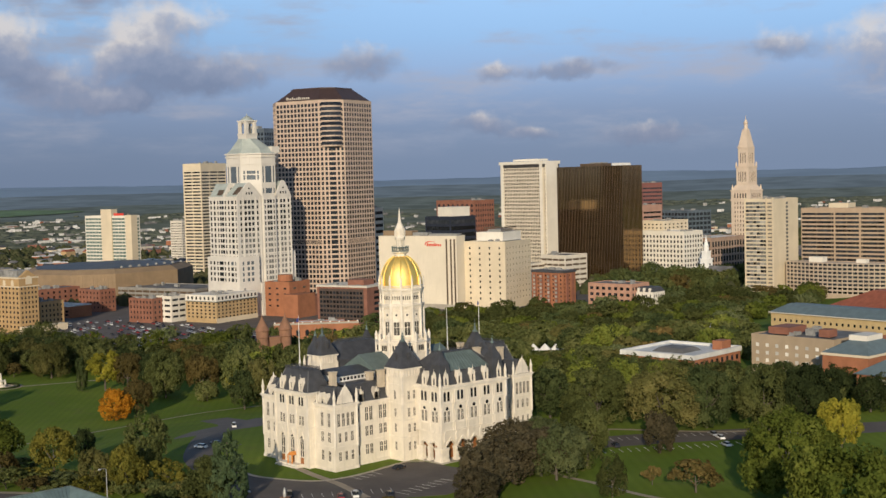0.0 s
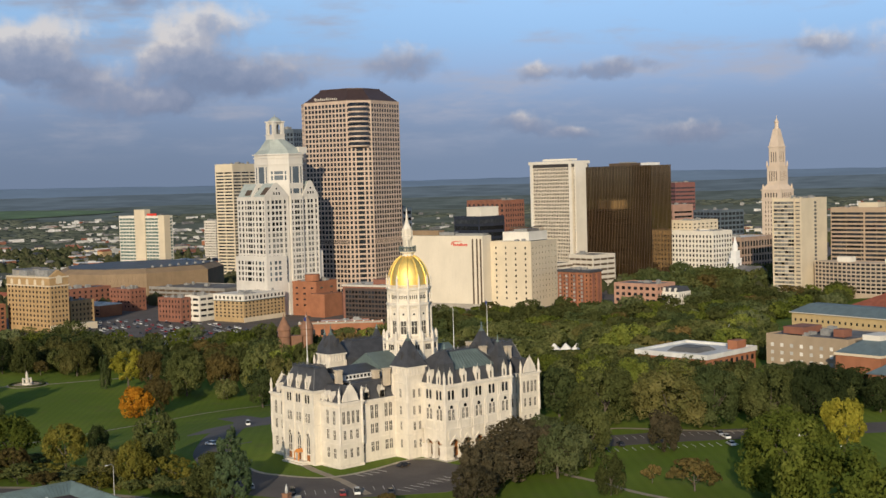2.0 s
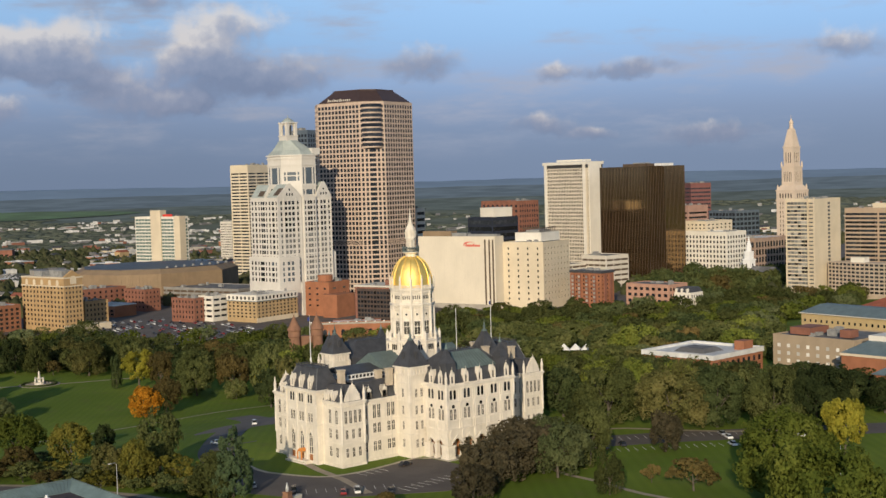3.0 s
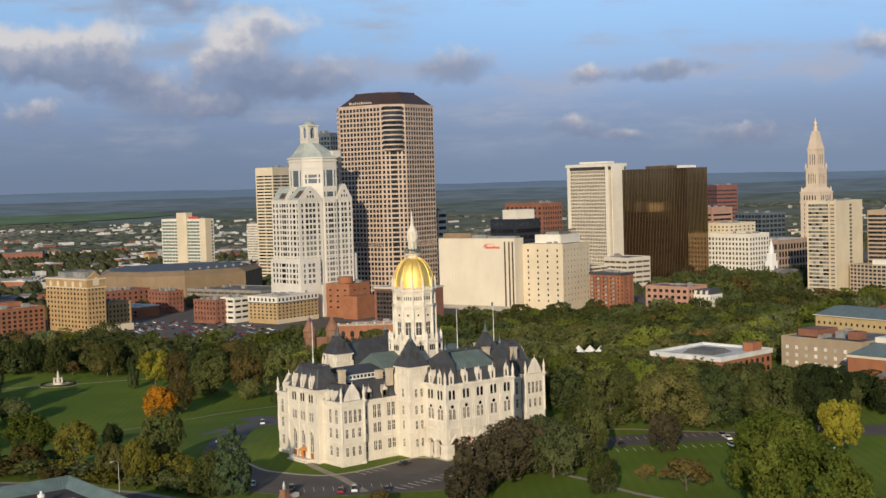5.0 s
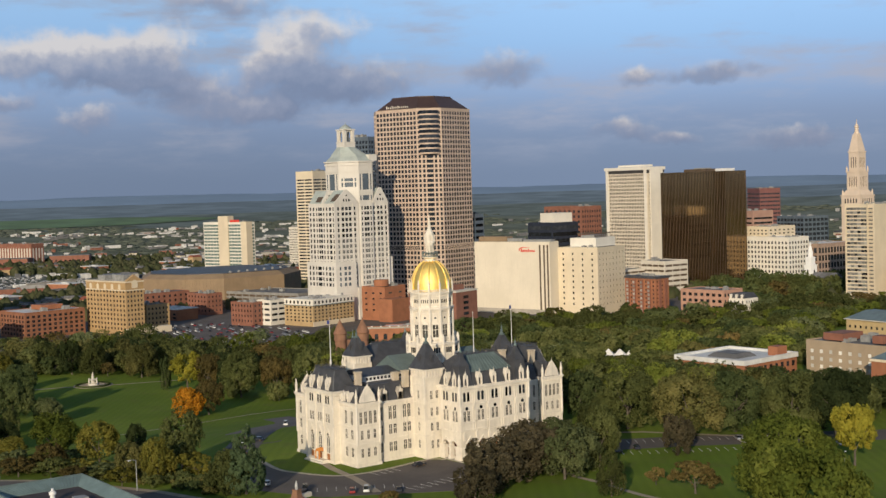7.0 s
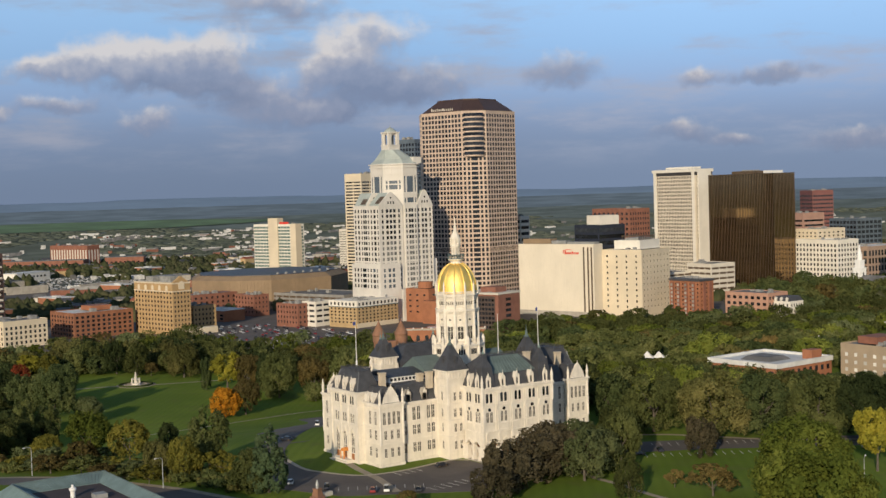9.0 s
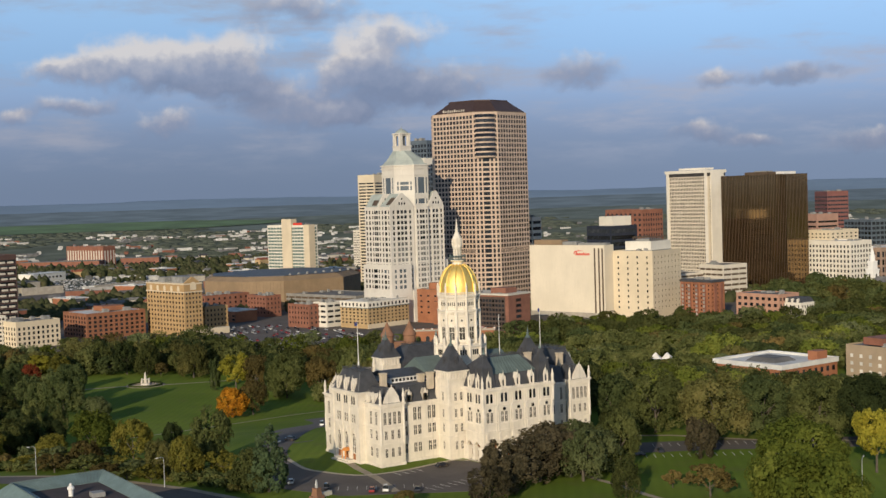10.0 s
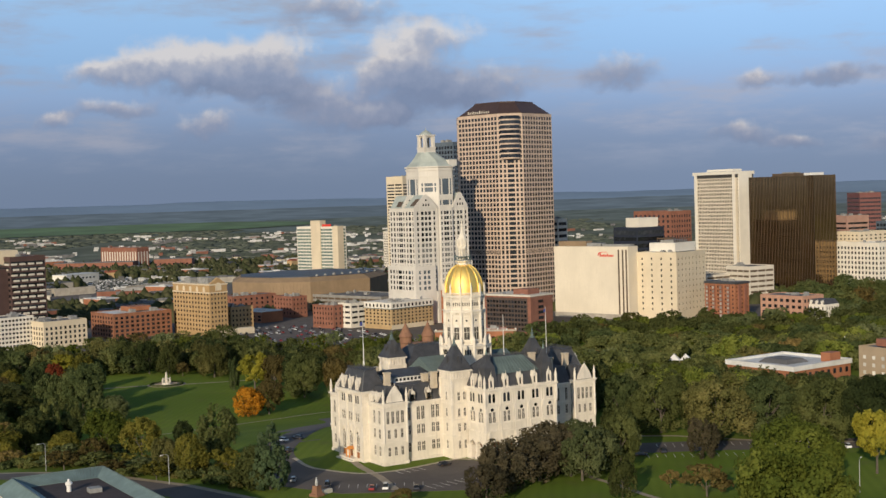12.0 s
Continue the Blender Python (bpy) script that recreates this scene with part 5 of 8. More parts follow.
# pale tower with stepped shoulders, gables and a lantern
def gabled_tower():
    wd, ws, d, h1 = 36.0, 54.5, 0.35, 94.0
    ob = thing("office_tower", 291.0, 528.0, G0, 4, "white stone tower with gabled shoulders, green roof and a lantern", "skyscraper")
    fa = Facade(ob, 330)
    tall = 4.32
    rows = [(27.9 + tall * k, 30.6 + tall * k) for k in range(15)]
    west_cols = [(1.4, 3.6), (5.8, 8.2), (10.4, 12.2), (13.4, 18.8), (20.0, 21.8), (24.2, 26.2), (28.2, 31.6), (33.2, 34.8)]
    south_cols = [(3.0, 4.8), (7.2, 9.8), (10.8, 13.4), (14.4, 17.0), (19.4, 21.2), (39.3, 40.9), (43.0, 45.4), (46.4, 48.8), (51.2, 52.8)]
    shaft_cols = [(1.0, 2.4), (3.8, 8.8), (10.0, 11.4)]
    # stone bands split the walls into stages; the lower south lights carry a painted grey reflection
    for lo, hi, some in ((0, 27.2, []), (27.2, 66.4, rows[:9]), (66.4, h1, rows[9:])):
        fa.face((0, wd - d), (0, -1), (-1, 0), wd - 2 * d, lo, hi, west_cols, some, d)
        fa.face((0, 0), (1, 0), (0, -1), ws, lo, hi, south_cols, some, d, glass_grey if hi < 70 else glass)
        fa.face((25.0, -1.6), (1, 0), (0, -1), 12.4, lo, hi, shaft_cols, some, d, glass_grey if hi < 70 else glass)
    fa.wall.box(d, ws, d, wd, 0, h1 - 0.02)
    fa.wall.box(25.05, 37.35, -1.6 + d, 0.3, 0, h1)
    # lower stages, stepping out
    fa.wall.box(-2.2, 19.0, -3.2, 37.2, 0, 26.5)
    fa.face((-2.2, 37.2 - d), (0, -1), (-1, 0), 40.4 - 2 * d, 26.5, 47.0, [(a + 1.6, b + 1.6) for a, b in west_cols], rows[:4], d)
    fa.face((-2.2, -3.2), (1, 0), (0, -1), 20.0, 26.5, 47.0, [(3.4, 5.2), (8.0, 10.6), (12.0, 14.6)], rows[:4], d, glass_grey)
    fa.wall.box(-2.2 + d, 17.8, -3.2 + d, 37.2, 26.5, 46.98)
    fa.wall.box(ws, ws + 4.6, 2, wd - 2, 0, 49)
    fa.wall.box(19.004, ws + 2, -4.0, -1.7, 0, 26.0)
    for z in (26.3, 46.9, 66.2, 83.6, h1 - 0.5):      # string courses
        out = 2.45 if z < 30 else 0.28
        fa.wall.slab((0, wd), (0, -1), (-1, 0), 0, wd, 0, out, z, z + 0.7)
        fa.wall.slab((0, 0), (1, 0), (0, -1), -0.28, ws + 0.2, 0, 0.28, z, z + 0.7)
        fa.wall.slab((25.0, -1.6), (1, 0), (0, -1), -0.2, 12.6, 0, 0.25, z, z + 0.7)
    for x in (0.0, 6.0, 18.2, 22.6, 38.0, 42.0, 49.8, 53.3):   # piers of the south side
        fa.wall.slab((0, 0), (1, 0), (0, -1), x, x + 0.9, 0, 0.35, 26.5, h1)
    for y in (9.3, 22.9, 32.2):
        fa.wall.slab((0, wd), (0, -1), (-1, 0), y, y + 0.7, 0, 0.35, 47.5, h1)
    # the crown: octagonal, with tall glazed sides and a bright panel on the splayed corner
    y0, c, h2 = 1.5, 11.5, 127.0
    octo = [(15, y0 + c), (15 + c, y0), (40.5, y0), (48.0, 9.0), (48.0, 27.0), (40.5, 34.5), (15 + c, 34.5), (15, 31.0)]
    mid = (31.0, 18.0)

    def grow(k):
        return [(mid[0] + (x - mid[0]) * k, mid[1] + (y - mid[1]) * k) for x, y in octo]
    fa.wall.prism(grow(0.955), h1 - 1, h2)
    r2 = math.sqrt(0.5)
    L = c / r2
    for p, u, n, length, cols in (((15, 31.0), (0, -1), (-1, 0), 31.0 - y0 - c, [(1.6, 3.0), (5.0, 12.4), (14.4, 15.8)]), ((15 + c, y0), (1, 0), (0, -1), 14.0, [(1.0, 2.4), (3.8, 10.2), (11.6, 13.0)])):
        fa.face(p, u, n, length, h1, h2, cols, [(h1 + 2.0, h1 + 6.0), (h1 + 10.5, h1 + 23.5)], d, grey_glass)
    fa.face((15, y0 + c), (r2, -r2), (-r2, -r2), L, h1, h2, [(2.0, 3.4), (4.6, 11.6), (12.8, 14.2)], [(h1 + 13.0, h1 + 16.6), (h1 + 17.6, h1 + 20.0)], d, grey_glass)
    for z, k in ((h1 + 8.2, 1.02), (h1 + 25.0, 1.03), (h2 - 2.6, 1.045), (h2 - 0.2, 1.07)):
        fa.wall.prism(grow(k), z, z + 1.0)
    fa.done(gabled_stone)
    for k in range(15):                                # glazed mullions of the wide bays
        z = rows[k][0]
        part("mullion", Shape().slab((25.0, -1.6), (1, 0), (0, -1), 6.1, 6.4, -d, -d + 0.2, z, z + 2.7).slab((0, wd), (0, -1), (-1, 0), 15.9, 16.3, -d, -d + 0.2, z, z + 2.7), gabled_stone, ob)
    pale_copper = material("pale_copper", (0.36, 0.40, 0.37), 0.6, vary=0.15, scale=0.2, streaks=0.2)
    # steep gables that face south, their ridges running back, with dark skylights on the west slopes
    for x0, x1, yf, back, zr in ((0.6, 23.4, -0.2, 16.0, 104.8), (0.6, 15.0, 17.0, 36.0, 104.8), (38.6, 54.0, -0.2, 14.0, 106.0)):
        m = (x0 + x1) / 2
        part("gable_roof", Shape().gable(x0 + 0.3, x1 - 0.3, yf + 0.5, back, h1 - 0.4, zr - 0.4, "y"), pale_copper, ob, "pale green copper roof")
        part("gable", Shape().plate((0, yf), (1, 0), (0, -1), [(x0, h1 - 0.5), (x1, h1 - 0.5), (x1, h1 + 1.0), (m + 1.2, zr), (m - 1.2, zr), (x0, h1 + 1.0)], -0.9, 0.15), gabled_stone, ob)
        for q in (-1, 0, 1):
            part("window", pane_mesh(1.2, 2.0, glass), glass, ob, at=pose(m + 2.6 * q - 0.6, yf - 0.16, h1 + 1.4))
        part("round_window", Shape().plate((m, yf - 0.15), (1, 0), (0, -1), [(0.8 * math.cos(math.tau * k / 10), h1 + 6.2 + 0.8 * math.sin(math.tau * k / 10)) for k in range(10)], 0, 0.1), glass, ob)
        slope = math.degrees(math.atan2(zr - h1, m - x0))
        if x1 < 30:
            part("skylight", Shape().box(0.25 * (m - x0), 0.95 * (m - x0), -3.4, 3.4, 0.25, 0.5), bronze_fin, ob, "dark sloping skylight", at=pose(x0 + 0.3, (yf + back) / 2 - 2.5, h1 - 0.4, 0, -slope, 0))
    hip = Shape().loft(grow(1.0), h2 + 0.8, grow(0.80), h2 + 4.6)
    hip.loft(grow(0.80), h2 + 4.6, ring(mid[0] - 3.0, mid[1] + 1.5, 7.6, 8, radians(198)), h2 + 12.5)
    part("hipped_roof", hip, pale_copper, ob, "pale green copper roof")
    part("parapet_block", Shape().box(38, 46, 2.2, 8.0, h2 + 0.8, h2 + 6.0), gabled_stone, ob)
    cx, cy, hl = mid[0] - 3.0, mid[1] + 1.5, h2 + 12.5
    part("lantern_base", Shape().box(cx - 5.4, cx + 5.4, cy - 5.4, cy + 5.4, hl - 1.5, hl + 3.4).box(cx - 5.8, cx + 5.8, cy - 5.8, cy + 5.8, hl + 3.4, hl + 4.1), gabled_stone, ob)
    for qx in (-1, 1):
        for qy in (-1, 1):
            part("lantern_pier", Shape().box(cx + qx * 4.0 - 1.2, cx + qx * 4.0 + 1.2, cy + qy * 4.0 - 1.2, cy + qy * 4.0 + 1.2, hl + 4.1, hl + 13.6), gabled_stone, ob)
    for yaw in (0, 90, 180, 270):                      # arched heads between the piers
        head = Shape().plate((0, -4.6), (1, 0), (0, -1), [(-2.8, 10.6)] + [(-1.9 * math.cos(math.pi * k / 8), 10.6 + 1.9 * math.sin(math.pi * k / 8)) for k in range(9)] + [(2.8, 10.6), (2.8, 13.6), (-2.8, 13.6)], -0.8, 0.0)
        head.slab((0, -4.6), (1, 0), (0, -1), -2.8, -1.9, -0.8, 0, 4.1, 10.6).slab((0, -4.6), (1, 0), (0, -1), 1.9, 2.8, -0.8, 0, 4.1, 10.6)
        part("lantern_arch", head, gabled_stone, ob, at=pose(cx, cy, hl, 0, 0, yaw))
    part("lantern_core", Shape().box(cx - 2.0, cx + 2.0, cy - 2.0, cy + 2.0, hl + 3, hl + 13.6), grey_concrete, ob)
    part("lantern_cornice", Shape().box(cx - 5.7, cx + 5.7, cy - 5.7, cy + 5.7, hl + 13.6, hl + 14.6), gabled_stone, ob)
    part("cap", Shape().lathe(cx, cy, [(5.6, hl + 14.6), (4.6, hl + 15.8), (2.6, hl + 17.4), (0.3, hl + 18.6), (0.15, hl + 20.4)], 12), pale_copper, ob)


gabled_tower()

tower_block("apartment_tower", 502, 912, 16, 42, 26, 110, "tall cream apartment tower with dark window bands", cream_stone, 33, 3, 2, (0.92, 0.46), 2, 8, units=6, category="apartment tower", depth=0.5)
ob, h, _ = tower_block("hotel", 446, 966, 16, 12, 72, 55, "white slab hotel with teal and glass bands", white_stone, 18, 1, 14, (0.92, 0.62), 3, 2, pane=teal_panel, category="hotel", units=3)
for y0, y1, up in ((30, 46, 7), (-0.05, 9, 0.4)):
    part("lift_core", Shape().box(-1.2, 8, y0, y1, 0, h + up), cream_stone, ob, "blank cream core")
part("sign_bar", Shape().box(-0.4, 0, 12, 27, h, h + 2.5), sign_red, ob)
tower_block("apartment_block", 638, 1178, 16, 10, 20, 40, "pale gridded apartment block", pale_stone, 16, 5, 9, (0.55, 0.5), 1, 2, category="apartment block", limit=150)
tower_block("glass_tower", 432, 690, 16, 15, 24, 138, "grey-blue glass office tower behind the granite one", grey_glass, 20, 4, 6, (0.7, 0.6), 60, 3, pane=glass, limit=60)
tower_block("office_block", 441, 640, 16, 20, 28, 112, "pale office tower showing beside its neighbours", white_stone, 12, 6, 8, (0.55, 0.5), 60, 6, limit=80)
tower_block("office_block", 482, 592, 16, 14, 14, 62, "banded pale office block", pale_stone, 10, 1, 1, (0.94, 0.5), 20, 2, limit=40)

# long blank cream exchange building and its neighbour
ob, h, fe = tower_block("exchange_building", 428, 427, 16, 13.5, 74, 41.5, "huge blank cream wall of a telephone exchange", material("exchange_panels", (0.66, 0.595, 0.475), 0.75, vary=0.07, scale=0.05, fine=0.5, streaks=0.18), 0, 1, 1, (0.001, 0.001), 20, 20, units=2, roof_mat=roof_grey)
for y in (8.5, 4.5, 1.2):
    part("dark_slot", Shape().box(-0.06, 0.0, y, y + 1.5, 1, h - 2.5), bronze_fin, ob, "tall dark vent slot")
part("plinth", Shape().box(-0.4, 0.1, 0, 74, 0, 4), concrete, ob)
for k in range(8):                                   # the sign, as plain red bars
    tall = (2.6, 1.6, 1.8, 1.6, 2.3, 1.6, 1.6, 1.6)[k]
    part("sign_bar", Shape().box(-0.3, -0.02, 27.5 - 1.75 * k - 1.2, 27.5 - 1.75 * k, h - 8.2, h - 8.2 + tall), sign_red, ob)
part("sign_bar", Shape().plate((-0.02, 0), (0, -1), (-1, 0), [(-29.5, h - 7.4), (-28.6, h - 5.0), (-25, h - 4.2), (-18.5, h - 4.6), (-25, h - 4.8), (-28, h - 5.6), (-29, h - 7.6)], 0, 0.3), sign_red, ob)
part("penthouse", Shape().box(4, 13, 44, 72, h, h + 4), brown_panel, ob)
part("plant_room", Shape().box(5, 12, 30, 43.99, h, h + 2.5), roof_gear, ob)
part("plant_room", Shape().box(6, 12, 2, 29, h - 0.6, h + 1.5), roof_gear, ob)
ob, h, _ = tower_block("office_block", 450, 395, 16, 43, 37, 36.5, "cream office block with sparse small windows", cream_stone, 10, 8, 4, (0.15, 0.40), 6, 3, units=3, roof_mat=roof_white)
part("penthouse", Shape().box(8, 38, 6, 30, h, h + 7), white_stone, ob)
part("cooling_tower", Shape().box(12, 32, 10, 22, h + 7, h + 9.0), roof_gear, ob)
for k in range(8):
    for y in (8, 23.6):
        part("cage_post", Shape().box(10 + 3.4 * k, 10.4 + 3.4 * k, y, y + 0.4, h + 7, h + 10.6), bronze_fin, ob)
part("cage_rail", Shape().box(9.8, 34.4, 7.9, 8.5, h + 10.0, h + 10.8), bronze_fin, ob)
part("cage_rail", Shape().box(9.8, 34.4, 23.5, 24.1, h + 10.0, h + 10.8), bronze_fin, ob)
part("cage_rail", Shape().box(9.8, 10.4, 8.5, 23.5, h + 10.0, h + 10.8), bronze_fin, ob)

# office slab on pillars
loggia_dark = material("painted_gap_shade", (0.045, 0.042, 0.040), 0.7, vary=0.3)
ob, h, fs = tower_block("office_tower", 700, 586, 0, 24, 61, 99, "pale concrete office slab raised on pillars under a flat cap", material("sand_precast", (0.60, 0.53, 0.42), 0.75, vary=0.1, scale=0.08, fine=0.7), 27, 3, 26, (0.5, 0.62), 14, 3.6, units=0, limit=100)
part("cap", Shape().box(-1, 25, -1, 62, h, h + 3.0), white_stone, ob, "overhanging white roof slab")
# a dark band painted for the shade in the gap under the cap
part("dark_gap", Shape().box(-0.12, 24.12, -0.12, 61.12, h - 3.4, h - 0.05), loggia_dark, ob)
for y in (1.0, 56.5):
    part("corner_pier", Shape().box(-0.9, 0.0, y, y + 3.5, 0, h), white_stone, ob)
part("end_pier", Shape().box(3, 21, -1.2, 0.0, 0, h), white_stone, ob)
part("roof_unit", Shape().box(6, 18, 10, 48, h + 3.4, h + 5.4), white_stone, ob)


# bronze mirror-glass tower
def mirror_tower():
    ws, wd, top = 29.0, 84.0, 112.0
    ob = thing("office_tower", 692, 476, G0, 0, "bronze mirror-glass office tower with fine vertical fins", "skyscraper")
    part("core", Shape().box(0.3, ws, 0.3, wd, 0, top - 0.3), bronze_fin, ob)
    k = 0
    n_w, n_s, fl = 42, 15, 4
    for i in range(n_w):
        for j in range(fl):
            part("panel", pane_mesh(wd / n_w - 0.05, top / fl - 0.06, bronze_glass), bronze_glass, ob, at=pose(0.28, wd - wd / n_w * i, top / fl * j, 0, 0, -90))
    s = Shape()
    for i in range(n_s):
        for j in range(fl):
            s.box(ws / n_s * i + 0.02, ws / n_s * (i + 1) - 0.02, 0.2, 0.28, top / fl * j, top / fl * (j + 1) - 0.06)
    part("panel_field", s, bronze_glass, ob, kind="stuff")
    fin = Shape().box(-0.16, 0.16, -0.25, 0.0, 0, top).mesh("fin", bronze_fin)
    for i in range(n_w + 1):
        part("fin", fin, bronze_fin, ob, at=pose(0.2, min(wd - 0.16, wd / n_w * i + 0.16), 0, 0, 0, -90))
    for i in range(n_s + 1):
        part("fin", fin, bronze_fin, ob, at=pose(min(ws - 0.16, ws / n_s * i + 0.16), 0.2, 0))
    part("roof_unit", Shape().box(8, 20, 30, 60, top, top + 2.6), bronze_fin, ob)
    part("roof_unit", Shape().box(9, 19, 34, 48, top + 2.6, top + 3.6), roof_gear, ob)
    part("roof_unit", Shape().box(3, 20, 6, 15, top, top + 2.4), flag_white, ob)


mirror_tower()
tower_block("office_block", 727, 432, 0, 30, 54, 31, "white classical office block with rows of windows", white_stone, 9, 7, 13, (0.48, 0.55), 4, 3, units=5, roof_mat=roof_white)
ob, h, _ = tower_block("office_block", 745, 470, 0, 40, 30, 40, "yellow-cream office block behind the white one", cream_stone, 3, 6, 6, (0.4, 0.4), 45, 2, limit=40, roof_mat=roof_grey)
ob, h, _ = tower_block("office_block", 768, 430, 0, 56, 34, 23, "brown stone office block with tall bays", material("brown_stone", (0.32, 0.225, 0.165), 0.8, vary=0.15, scale=0.15, streaks=0.2), 4, 12, 6, (0.62, 0.7), 8, 3, units=5, roof_mat=roof_white)
tower_block("office_block", 1157, 826, -25, 30, 40, 73, "dark red granite office tower in the distance", material("dark_red_granite", (0.17, 0.065, 0.055), 0.6, vary=0.15), 14, 8, 9, (0.9, 0.4), 10, 5, limit=60)
tower_block("office_block", 884, 607, -8, 30, 36, 51, "pinkish office block with dark window bands", material("pink_granite", (0.36, 0.215, 0.16), 0.65, vary=0.15), 10, 1, 1, (0.92, 0.4), 10, 6, limit=60)
tower_block("office_block", 1075, 688, -10, 40, 50, 38, "dark blue glass office block", grey_glass, 8, 6, 8, (0.8, 0.6), 6, 2, limit=60)


# slim stone tower with stepped top and lantern
def stone_tower():
    ob = thing("stone_tower", 870, 459, G0, 0, "tall cream stone tower stepping up to an arcaded lantern", "skyscraper")
    fa = Facade(ob, 200)

    def stage(w, z0, z1, cols, rows, share, depth=0.5, arch=False):
        h = w / 2
        step = (z1 - z0) / rows
        rr = [(z0 + step * (k + 0.2), z0 + step * (k + 0.75)) for k in range(rows)]
        fa.face((-h, h - depth), (0, -1), (-1, 0), w - 2 * depth, z0, z1, even(w - 2 * depth, cols, share, w * 0.12), rr, depth, glass, arch)
        fa.face((-h, -h), (1, 0), (0, -1), w, z0, z1, even(w, cols, share, w * 0.12), rr, depth, glass, arch)
        fa.wall.box(-h + depth, h, -h + depth, h, z0, z1 - 0.02)
        fa.wall.box(-h - 0.5, h + 0.5, -h - 0.5, h + 0.5, z1 - 0.02, z1 + 1.2)

    stage(23, 0, 73, 5, 16, 0.34)
    stage(23, 74.2, 83, 5, 1, 0.5, arch=True)
    fa.wall.loft(rect(-11, 11, -11, 11), 84, rect(-8, 8, -8, 8), 89)
    stage(15, 89, 107, 5, 1, 0.45, arch=False)
    stage(12, 108, 127, 3, 1, 0.40, arch=True)
    fa.wall.loft(rect(-5.8, 5.8, -5.8, 5.8), 128, rect(-2.6, 2.6, -2.6, 2.6), 146)
    fa.wall.lathe(0, 0, [(2.8, 146), (2.8, 147), (2.1, 147.2), (1.9, 152), (2.4, 152.4), (2.2, 153.2), (1.2, 155.2), (0.4, 156.5), (0.1, 160.5)], 12)
    for q in (-1, 1):
        for p in (-1, 1):
            fa.wall.lathe(q * 7.2, p * 7.2, [(0.9, 107), (0.9, 111), (0.1, 113.5)], 8)
            fa.wall.lathe(q * 10.2, p * 10.2, [(1.0, 83), (1.0, 87), (0.1, 90)], 8)
    fa.done(material("rose_cream_granite", (0.60, 0.49, 0.385), 0.75, vary=0.1, scale=0.08, fine=0.7, streaks=0.15))
    return ob


stone_tower()


def church():
    ob = thing("church", 713, 396, G0, 0, "white church steeple over a brick hall with a grey roof", "church")
    part("hall", Shape().box(-8, 8, -30, -4, 0, 12), red_brick, ob)
    part("roof", Shape().gable(-8.6, 8.6, -30.5, -3.5, 12, 18, "y"), roof_grey, ob)
    st = Shape().box(-4, 4, -4, 4, 0, 24).box(-4.4, 4.4, -4.4, 4.4, 23.4, 24.4).box(-3, 3, -3, 3, 24.4, 31).box(-3.3, 3.3, -3.3, 3.3, 30.6, 31.4)
    st.lathe(0, 0, [(2.4, 31.4), (2.4, 36), (2.7, 36.3), (2.0, 36.8), (0.1, 45)], 8)
    part("steeple", st, sign_white, ob, "white painted steeple")
    for s, u, n in (((-4.02, 1.2), (0, -1), (-1, 0)), ((-1.2, -4.02), (1, 0), (0, -1))):
        part("window", Shape().slab(s, u, n, 0.4, 2.0, 0, 0.06, 14, 20), glass, ob)


church()

ob, h, _ = tower_block("apartment_tower", 642, 277, 5, 42, 26, 63.5, "slim cream apartment tower with a glazed face and balcony slots", cream_stone, 24, 3, 1, (0.001, 0.5), 4, 2, category="apartment tower", limit=100)
# dark sheets on the wall stand for the shade inside the balcony slots
loggia = material("painted_loggia_shade", (0.10, 0.10, 0.10), 0.6, vary=0.2)
for k in range(24):
    z = 4 + (h - 6) / 24 * k
    part("balcony", Shape().box(-1.3, -0.02, 0.9, 5.4, z, z + 0.2).box(-1.3, -1.2, 0.9, 5.4, z + 0.2, z + 1.1), cream_stone, ob)
    part("balcony_recess", Shape().box(-0.1, 0.0, 1.0, 5.3, z + 0.2, z + 2.1), loggia, ob)
    # pale and grey panes among dark ones paint the bright reflections of this face
    for q in range(6):
        part("window", pane_mesh(3.0, 2.0, (glass_pale, glass, glass_grey, glass_grey, glass, glass_pale, glass_grey)[(q * 5 + k * 3 + q * k) % 7]), glass, ob, at=pose(-0.004, 9.1 + 3.2 * q, z + 0.55, 0, 0, -90))
    part("balcony_recess", Shape().box(21, 24.5, -0.1, 0.0, z + 0.2, z + 2.1), loggia, ob)
part("edge_wall", Shape().box(-1.8, 0.4, -0.5, 0.6, 0, h + 1), cream_stone, ob)
part("edge_wall", Shape().box(-1.8, 0.4, 5.5, 6.1, 0, h + 1), cream_stone, ob)
part("edge_wall", Shape().box(-1.0, 0.4, 25.2, 26.1, 0, h + 1), cream_stone, ob)
ob, h, _ = tower_block("office_slab", 741, 196, 5, 26, 112, 53.0, "long brown office slab with rows of dark windows", material("pink_brown_precast", (0.40, 0.30, 0.21), 0.75, vary=0.1), 13, 5, 8, (0.985, 0.56), 20, 3.5, category="office building", units=6, limit=120)
part("penthouse", Shape().box(4, 20, 10, 34, h, h + 7), white_stone, ob)
part("penthouse", Shape().box(4, 18, 70, 88, h, h + 4), cream_stone, ob)
for y in (80.0, 57.0, 34.5, 23.5, 1.5):
    part("pier", Shape().box(-0.5, 0.0, y, y + 1.5, 0, h), MATS["pink_brown_precast"], ob)


